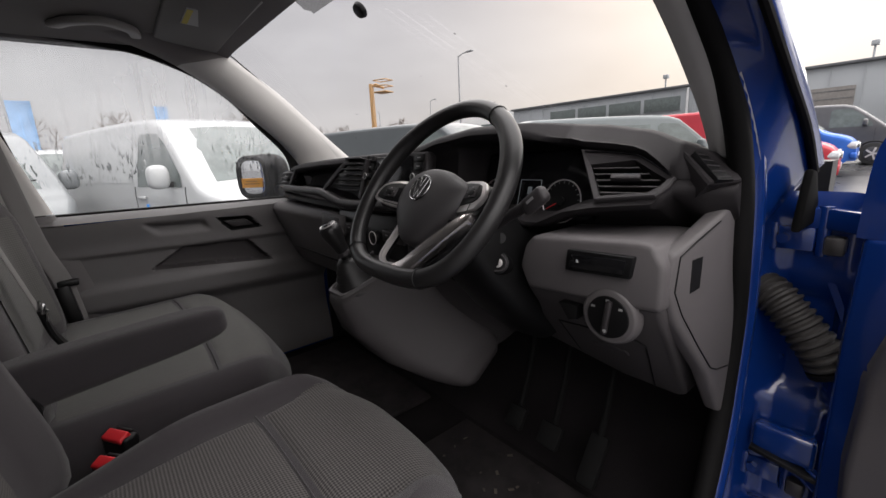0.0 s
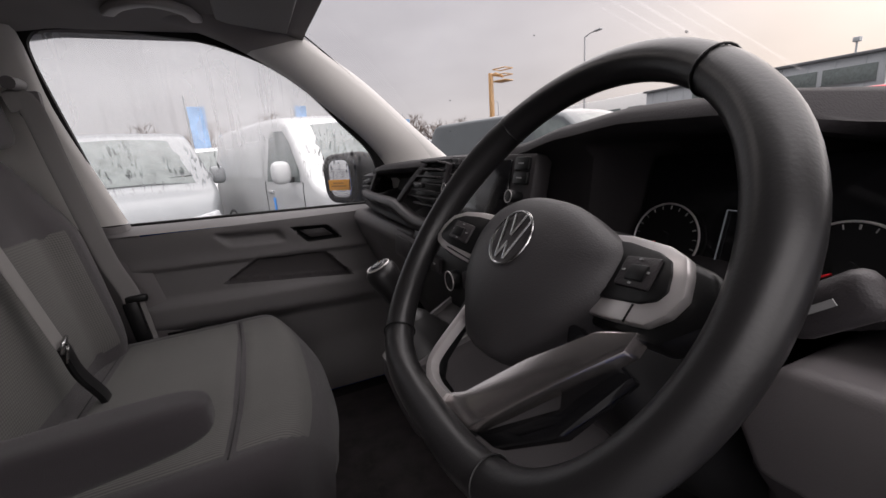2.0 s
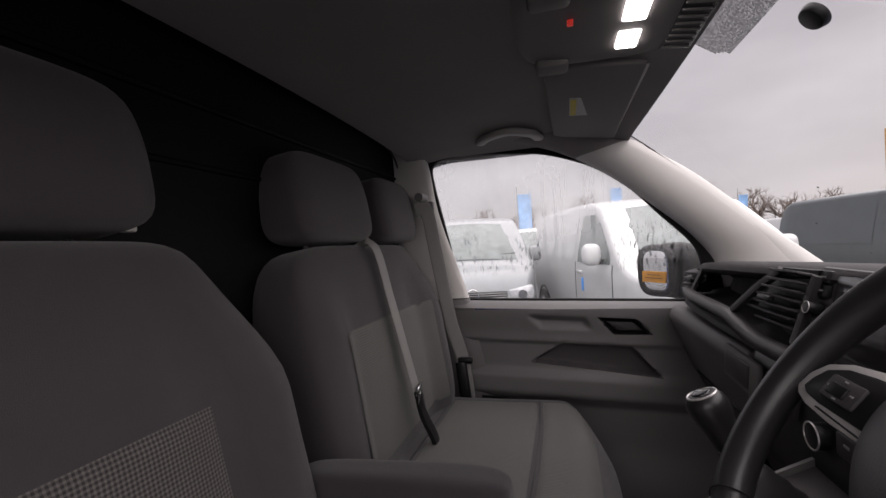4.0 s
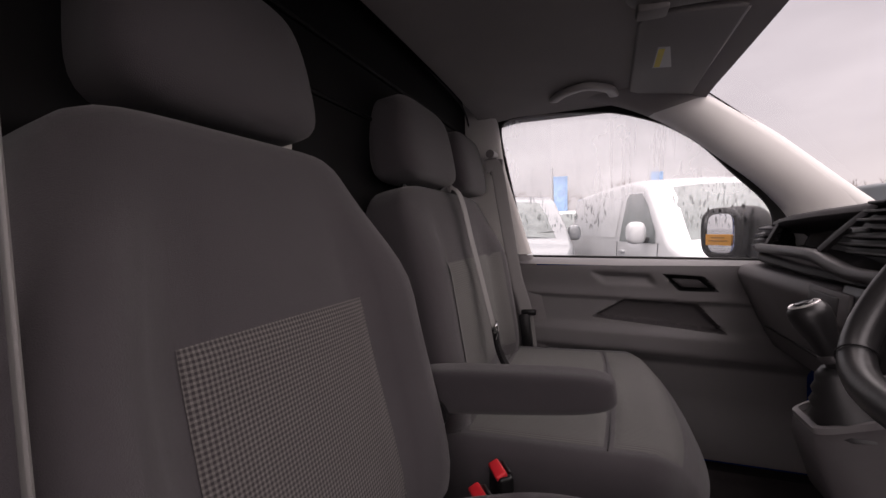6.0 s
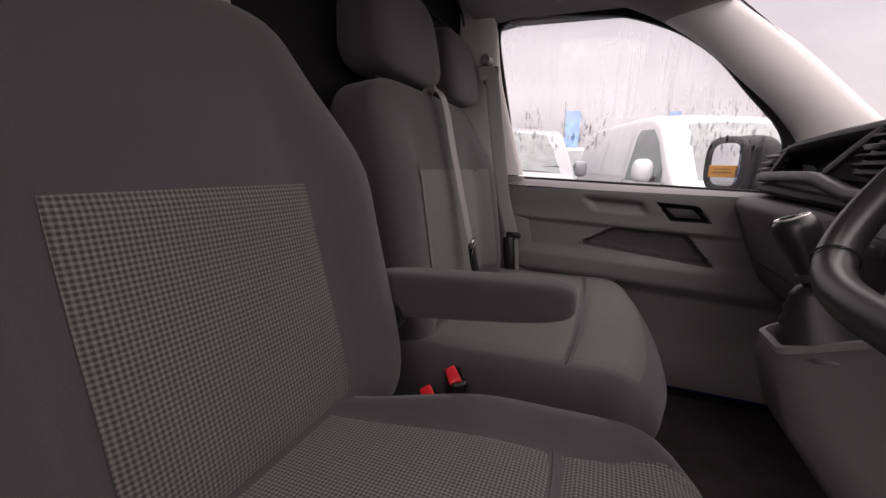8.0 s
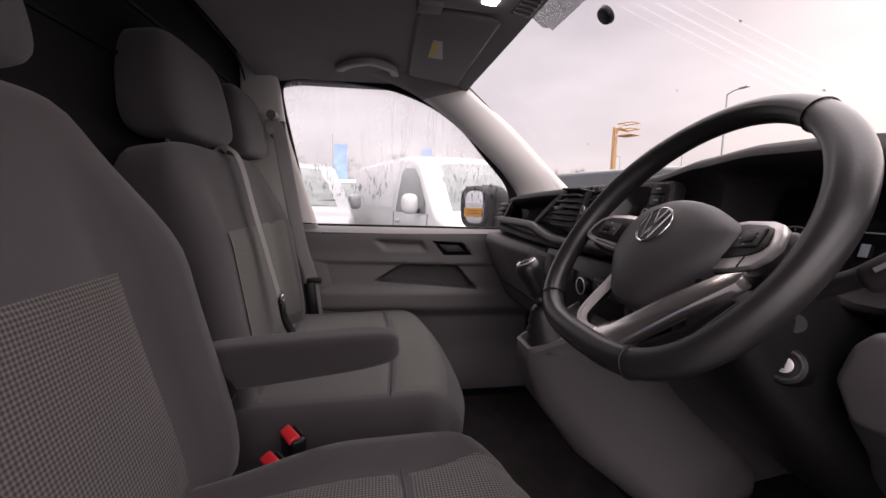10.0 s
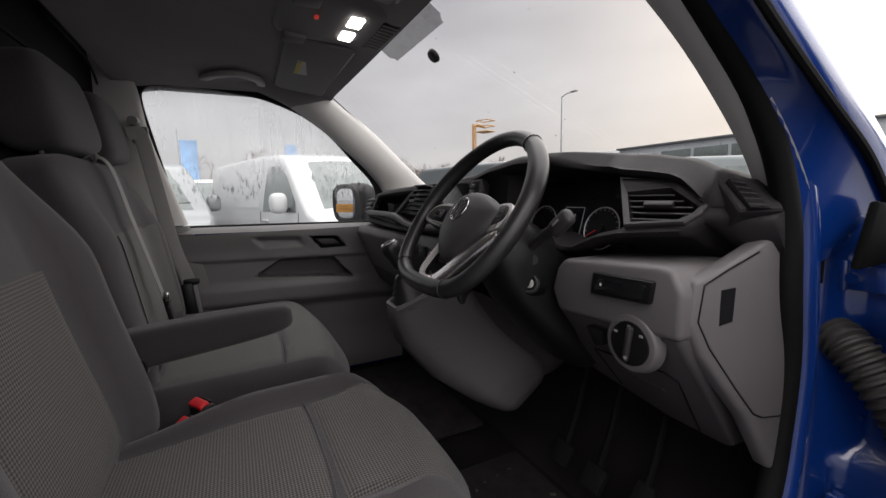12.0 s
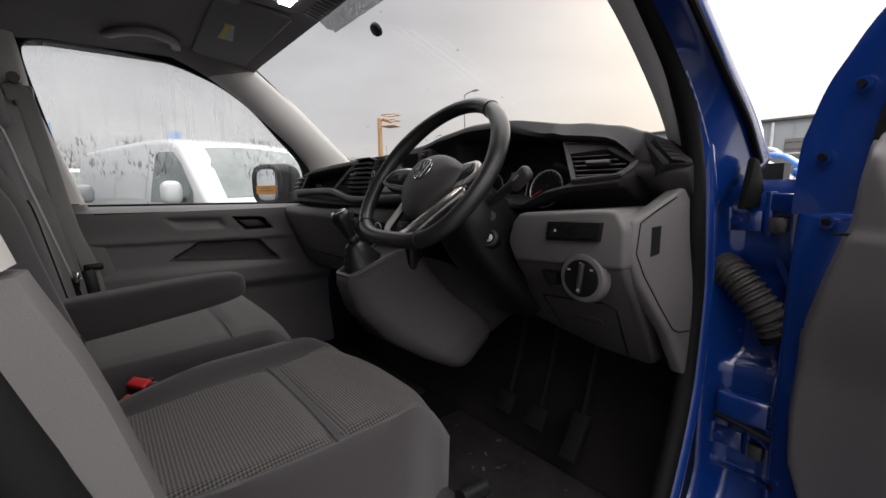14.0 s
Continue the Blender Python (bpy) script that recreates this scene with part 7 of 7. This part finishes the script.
def parked_van(label, paint, m, bumper=None, windows=False):
    v = thing("parked_van", label, "van", m, "parked vans")
    bumper = bumper or paint
    ys = [-2.45, -2.42, -2.35, -2.2, -1.8, -1.2, -0.6, 0.0, 0.4, 0.7, 0.85, 0.95, 1.05, 1.2, 1.35, 1.5, 1.65, 1.72, 1.78, 1.9, 2.05, 2.2, 2.3, 2.38, 2.43, 2.46]
    bm = B()
    bridge(bm, [van_ring(y, 0.34 if abs(y) < 2.3 else 0.42) for y in ys])
    part("body", bm, paint, v, "", 40)
    # windscreen
    bm = relief(lambda u, k: (u * (half_w(1.0 + 0.7 * k, prof_top(1.0 + 0.7 * k)) - 0.10 + 0.03 * k), 1.0 + 0.70 * k - 0.05 * u * u * 0.0 + 0.012, prof_top(1.0 + 0.70 * k) + 0.012 - 0.05 * u * u), steps(-1, 1, 0.2), steps(0, 1, 0.1))
    part("windscreen", bm, VGLASS, v, "dark windscreen")
    for sgn in (-1, 1):
        part("cab_window", side_panel([(0.42, 1.20), (0.42, 1.72), (0.50, 1.78), (0.88, 1.76), (1.10, 1.62), (1.42, 1.32), (1.46, 1.20)], sgn), VGLASS, v, "dark cab window")
        part("panel_recess", side_panel([(-2.1, 1.24), (-2.1, 1.74), (-0.75, 1.76), (-0.75, 1.24)], sgn, off=0.004), paint, v)
        part("door_panel", side_panel([(-0.62, 1.24), (-0.62, 1.76), (0.26, 1.76), (0.26, 1.24)], sgn, off=0.004), VGLASS if windows else paint, v)
        for y in (0.33, 1.52):
            bm = B()
            tube(bm, [van_skin(y + (0.0 if z < 1.2 else 0.0), z, 0.003) for z in (0.45, 0.8, 1.1, 1.2)], 0.004, 4)
            if sgn < 0:
                for q in bm.verts:
                    q.co.x *= -1
            part("door_gap", bm, BLACK, v)
        bm = B()
        rbox(bm, (sgn * 0.955, 0.52, 1.08), (0.03, 0.18, 0.035), 0.01)
        part("door_handle", bm, paint, v)
        bm = B()
        cushion(bm, (sgn * 1.06, 1.27, 1.31), (0.20, 0.13, 0.24), 3.0, 6)
        mi = part("mirror", bm, paint, v, "body-coloured mirror cap", 60)
        bm = B()
        rbox(bm, (sgn * 0.96, 1.26, 1.23), (0.12, 0.07, 0.06), 0.02)
        part("mirror_arm", bm, BLACK, mi)
        bm = B()
        prism(bm, [(sgn * 0.48, 0.86), (sgn * 0.80, 0.92), (sgn * 0.83, 0.80), (sgn * 0.78, 0.72), (sgn * 0.52, 0.72)], "y", 2.22, 2.44, 0.02)
        hl = part("headlamp", bm, LENS, v, "clear headlamp")
        bm = B()
        disc(bm, (sgn * 0.66, 2.44, 0.80), 0.06, 0.03, pose(0, 0, 0, 90, 0, 0), 20)
        part("lamp_bowl", bm, CHROME, hl)
        bm = B()
        rbox(bm, (sgn * 0.84, -2.44, 1.05), (0.10, 0.05, 0.5), 0.02)
        part("tail_lamp", bm, RED, v)
        for y in (1.55, -1.45):
            bm = B()
            disc(bm, (sgn * 0.86, y, 0.34), 0.34, 0.20, pose(0, 0, 0, 0, 90, 0), 32, None, 0.03)
            w = part("wheel", bm, TYRE, v, "black tyre")
            bm = B()
            disc(bm, (sgn * 0.955, y, 0.34), 0.215, 0.03, pose(0, 0, 0, 0, 90, 0), 28, None, 0.006)
            rm = part("rim", bm, ALLOY, w)
            bm = B()
            for k in range(5):
                a = 2 * math.pi * k / 5
                rbox(bm, (sgn * 0.972, y + 0.1 * math.cos(a), 0.34 + 0.1 * math.sin(a)), (0.012, 0.05, 0.19), 0.01, 1, (math.degrees(a) + 90, 0, 0))
            part("spokes", bm, SILVER, w)
            bm = B()
            tube(bm, [(sgn * (half_w(y, 0.5) + 0.002), y + 0.39 * math.cos(radians(a)), 0.34 + 0.39 * math.sin(radians(a))) for a in range(-8, 189, 14)], 0.03, 6)
            part("wheel_arch", bm, BLACK, v)
    for k, (z, h) in enumerate(((0.80, 0.10), (0.47, 0.13))):
        bm = B()
        rbox(bm, (0, 2.435, z), (0.92 if k == 0 else 1.2, 0.05, h), 0.012)
        part("grille" if k == 0 else "lower_grille", bm, BLACK, v, "black slatted grille")
    for z in (0.77, 0.80, 0.83):
        bm = B()
        rbox(bm, (0, 2.465, z), (0.9, 0.012, 0.008), 0.002)
        part("grille_bar", bm, CHROME, v)
    bm = B()
    ring(bm, pose(0, 2.475, 0.81, 90, 0, 0), 0.075, 0.010, 32, 6)
    part("badge", bm, CHROME, v, "round chrome badge")
    bm = B()
    rbox(bm, (0, 2.40, 0.56), (1.7, 0.14, 0.16), 0.04, 3)
    part("bumper", bm, bumper, v)
    bm = B()
    rbox(bm, (0, 2.478, 0.585), (0.52, 0.01, 0.11), 0.003)
    part("plate_blank", bm, MARK, v)
    bm = B()
    tube(bm, [(-0.7, 1.60, 1.335), (-0.1, 1.66, 1.30), (0.0, 1.67, 1.295)], 0.008, 6)
    part("wiper", bm, BLACK, v)
    return v


def paint(name, col, metal=0.4):
    return mat(name, col, 0.38, metal=metal, coat=0.35, vary=0.06)


def stand(x, y, rz):
    return pose(x, y, rise(y), 0, 0, rz)


SILV = paint("pale_silver_paint", (0.20, 0.213, 0.222), 0.1)
wv = parked_van("white panel van with wet windows, parked askew", WHITE, stand(-5.6, 1.24, -74))
bm = B()
rbox(bm, (0.955, 0.62, 0.93), (0.012, 0.05, 0.16), 0.003)
part("tape_strip", bm, TAPE, wv, "strip of blue tape")
parked_van("pale silver van facing the blue van", SILV, stand(-7.1, -1.49, -76))
parked_van("white van parked behind the silver one", WHITE, stand(-13.5, -0.6, -84))
DKG = paint("dark_grey_van_paint", (0.075, 0.085, 0.09), 0.3)
parked_van("dark grey panel van parked ahead", DKG, stand(-5.7, 5.3, -76), BLACK)
GRN = paint("grey_green_van_paint", (0.13, 0.15, 0.155), 0.2)
parked_van("grey-green panel van with wet paint", GRN, stand(-3.9, 9.25, -32), BLACK, True)
parked_van("red van in the row ahead", paint("red_van_paint", (0.42, 0.02, 0.035), 0.2), stand(-3.0, 12.6, -84))
parked_van("bright blue van in the row ahead", paint("bright_blue_van_paint", (0.02, 0.12, 0.5), 0.3), stand(-3.1, 16.2, -86))
parked_van("charcoal van in the row ahead", paint("charcoal_van_paint", (0.09, 0.09, 0.095), 0.4), stand(-2.2, 20.0, -86))
parked_van("white van far along the row", WHITE, stand(-5.5, 26.0, -86)).scale = (1, 1, 1.25)
parked_van("white van beyond the dark vans", WHITE, stand(-17.0, 9.0, -80))

# long grey warehouse
CLAD = mat("grey_wall_cladding", (0.33, 0.35, 0.365), 0.5, vary=0.05, vscale=0.4)
ROOFC = mat("dark_roof_edge", (0.10, 0.105, 0.11), 0.5)
SHUT = mat("shutter_grey_brown", (0.16, 0.15, 0.14), 0.6)
wh = thing("warehouse", "long low grey clad warehouse beyond the yard", "building", pose(0, 47, rise(47)))
bm = B()
rbox(bm, (-6, 8, 2.65), (66, 16, 5.3), 0.05)
part("wall", bm, CLAD, wh)
for i in range(34):
    bm = B()
    rbox(bm, (-38 + 2 * i, -0.03, 2.65), (0.08, 0.08, 5.2), 0.01, 1)
    part("cladding_rib", bm, CLAD, wh)
bm = B()
rbox(bm, (-6, 8, 5.42), (66.6, 16.6, 0.24), 0.05)
part("roof_edge", bm, ROOFC, wh)
for x in (-31, -27, -23, -19):
    bm = B()
    rbox(bm, (x, -0.04, 3.9), (3.6, 0.1, 1.3), 0.02)
    wn = part("window", bm, VGLASS, wh, "strip of dark windows")
    bm = B()
    rbox(bm, (x, -0.1, 3.22), (3.7, 0.1, 0.08), 0.01)
    part("sill", bm, ROOFC, wn)
for x in (-13, -6.5, 1.5, 9):
    bm = B()
    rbox(bm, (x, -0.05, 1.9), (4.2, 0.1, 3.6), 0.02)
    sd = part("shutter_door", bm, SHUT, wh, "roller shutter door")
    for k in range(6):
        bm = B()
        rbox(bm, (x, -0.11, 0.4 + 0.6 * k), (4.1, 0.03, 0.05), 0.0)
        part("shutter_slat", bm, ROOFC, sd)
for x in (-16.5, -9.5):
    bm = B()
    tube(bm, [(x, -0.15, 0), (x, -0.15, 5.2)], 0.12, 8)
    part("downpipe", bm, mat("white_downpipe", (0.7, 0.7, 0.7), 0.5), wh)
for x in (-20, -4, 6):
    bm = B()
    tube(bm, [(x, 3, 5.4), (x, 3, 7.0)], 0.08, 6)
    rbox(bm, (x, 3, 7.0), (0.5, 0.5, 0.4), 0.05)
    part("flue", bm, CLAD, wh)
lb = thing("office_building", "low white flat-roofed office beyond the yard", "building", pose(-52, 58, rise(58)))
bm = B()
rbox(bm, (0, 0, 2.9), (26, 10, 5.8), 0.05)
part("wall", bm, mat("white_render", (0.7, 0.7, 0.69), 0.7), lb)
for k in range(6):
    bm = B()
    rbox(bm, (-10 + 4 * k, -5.02, 3.4), (2.6, 0.06, 1.4), 0.01)
    part("window", bm, VGLASS, lb)

# boom lift, lamp posts, flags
bl = thing("boom_lift", "orange boom lift with its basket raised", "boom lift", stand(-33.5, 21.0, 20))
YEL = mat("orange_machine_paint", (0.40, 0.235, 0.10), 0.5, vary=0.15)
bm = B()
rbox(bm, (0, 0, 0.9), (2.2, 4.0, 0.9), 0.1)
part("chassis", bm, YEL, bl)
for x in (-1.0, 1.0):
    for y in (-1.3, 1.3):
        bm = B()
        disc(bm, (x, y, 0.45), 0.45, 0.35, pose(0, 0, 0, 0, 90, 0), 20)
        part("wheel", bm, TYRE, bl)
bm = B()
prism(bm, [(-0.16, 1.2), (0.16, 1.2), (0.12, 7.4), (-0.12, 7.4)], "y", -0.2, 0.2, 0.03)
part("boom", bm, YEL, bl)
bm = B()
tube(bm, [(0, 0, 7.2), (0.3, 0.3, 7.35), (1.0, 0.5, 7.0)], 0.12, 8)
part("jib", bm, YEL, bl)
for z in (6.6, 7.1, 7.6):
    bm = B()
    tube(bm, [(0.5, -0.3, z), (1.8, -0.3, z), (1.8, 0.8, z), (0.5, 0.8, z)], 0.05, 6, closed=True)
    part("basket_rail", bm, YEL, bl)
bm = B()
rbox(bm, (1.15, 0.25, 6.6), (1.3, 1.1, 0.12), 0.02)
part("basket_floor", bm, YEL, bl)

GALV = mat("galvanised_steel", (0.32, 0.33, 0.34), 0.45, metal=0.6)


def lamp_post(x, y, h, arm):
    lp_ = thing("street_lamp", "tall galvanised lamp post with a single arm", "street lamp", stand(x, y, 0), "lamp posts")
    bm = B()
    tube(bm, [(0, 0, 0), (0, 0, h * 0.5), (0, 0, h)], [0.09, 0.07, 0.05], 8)
    part("pole", bm, GALV, lp_)
    bm = B()
    tube(bm, [(0, 0, h - 0.05), (arm * 0.5, 0, h + 0.08), (arm, 0, h + 0.1)], 0.04, 6)
    rbox(bm, (arm * 1.35, 0, h + 0.1), (0.6, 0.25, 0.1), 0.03)
    part("lamp_head", bm, GALV, lp_)


lamp_post(-23.5, 22.6, 7.9, 0.9)
lamp_post(-50.0, 41.0, 8.0, 0.8)
lamp_post(-66.0, 42.0, 8.0, -0.8)
lamp_post(-2.6, 60.0, 8.5, 0.8)

FLAG = mat("blue_flag_cloth", (0.2, 0.36, 0.6), 0.8, vary=0.2, vscale=3)
for x, y, w in ((-17.0, -1.5, 0.55), (-17.5, 2.2, 0.42), (-26, 9.7, 0.45)):
    fl = thing("banner_flag", "blue feather flag on a pole", "flag", stand(x, y, 10), "yard flags")
    bm = B()
    tube(bm, [(0, 0, 0), (0, 0, 3.9)], 0.03, 6)
    part("pole", bm, GALV, fl)
    bm = relief(lambda u, k: (0.05 * math.sin(4 * k + u * 3), 0.04 + w * u, 1.75 + 1.8 * k), steps(0, 1, 0.1), steps(0, 1, 0.1))
    thicken(bm, 0.01)
    part("cloth", bm, FLAG, fl)

# bare winter trees along the boundary
BARK = mat("bare_twig_bark", (0.13, 0.10, 0.085), 0.9, vary=0.3, vscale=2)
rnd = random.Random(7)


def bare_tree(h):
    """Trunk, limbs and a haze of twigs, splitting four times."""
    trunk, crown = B(), B()

    def grow(p, d, ln, r, lev):
        q = p + d * ln
        tube(trunk if lev < 2 else crown, [p, (p + q) / 2 + Vector((rnd.uniform(-1, 1), rnd.uniform(-1, 1), 0)) * ln * 0.06, q], [r, r * 0.8, r * 0.62], 5 if lev < 2 else 3)
        if lev >= 4:
            return
        for k in range(4 if lev else 6):
            a = rnd.uniform(0, 2 * math.pi)
            t = rnd.uniform(0.35, 0.9)
            nd = (d * math.cos(t) + (d.orthogonal().normalized() * math.cos(a) + d.cross(d.orthogonal()).normalized() * math.sin(a)) * math.sin(t))
            nd.z += 0.12
            grow(p + d * ln * rnd.uniform(0.55, 1.0), nd.normalized(), ln * rnd.uniform(0.55, 0.75), r * 0.55, lev + 1)
    grow(Vector((0, 0, 0)), Vector((0, 0, 1)), h * 0.36, h * 0.022, 0)
    return trunk, crown


protos = []
for h in (6.0, 5.0):
    tr_, cr_ = bare_tree(h)
    t_ = thing("bare_tree", "bare winter tree with fine brown twigs", "tree", stand(-36, 26.0 + 2 * len(protos), 0), "boundary trees")
    part("trunk", tr_, BARK, t_)
    part("crown", cr_, BARK, t_, "leafless twigs")
    protos.append(t_)
spots = [(-37, 19.5), (-36.5, 22.5), (-36, 25), (-40, 21.5), (-42, 26.5), (-38, 29), (-41, 33), (-34, 31.5), (-44, 24), (-52, 20), (-60, 47), (-56, 50), (-63, 52)]
spots += [(-34 + rnd.uniform(-3, 3), -16 + 2.0 * k) for k in range(17)]
for k, (x, y) in enumerate(spots):
    s_ = rnd.uniform(0.8, 1.15)
    if y < 19 and x > -40:
        s_ *= 1.05
    tc = copy_thing(protos[k % 2], stand(x, y, rnd.uniform(0, 360)))
    tc.scale = (s_, s_, s_)
HEDGE = mat("winter_hedge", (0.07, 0.06, 0.05), 0.95, vary=0.4, vscale=1.2)
bm = B()
for k in range(1500):
    y = rnd.uniform(-30, 62)
    x = -40 + rnd.gauss(0, 1.0) - 0.25 * max(0, y - 20)
    z = rise(y) + abs(rnd.gauss(0, 0.9))
    d = Vector((rnd.uniform(-1, 1), rnd.uniform(-1, 1), rnd.uniform(0, 1.2)))
    tube(bm, [(x, y, z), Vector((x, y, z)) + d * rnd.uniform(0.5, 1.2)], [0.07, 0.02], 3)
tagged(obj_from("hedge", bm, HEDGE), "tangled bare winter hedge along the boundary", "hedge", kind="stuff")
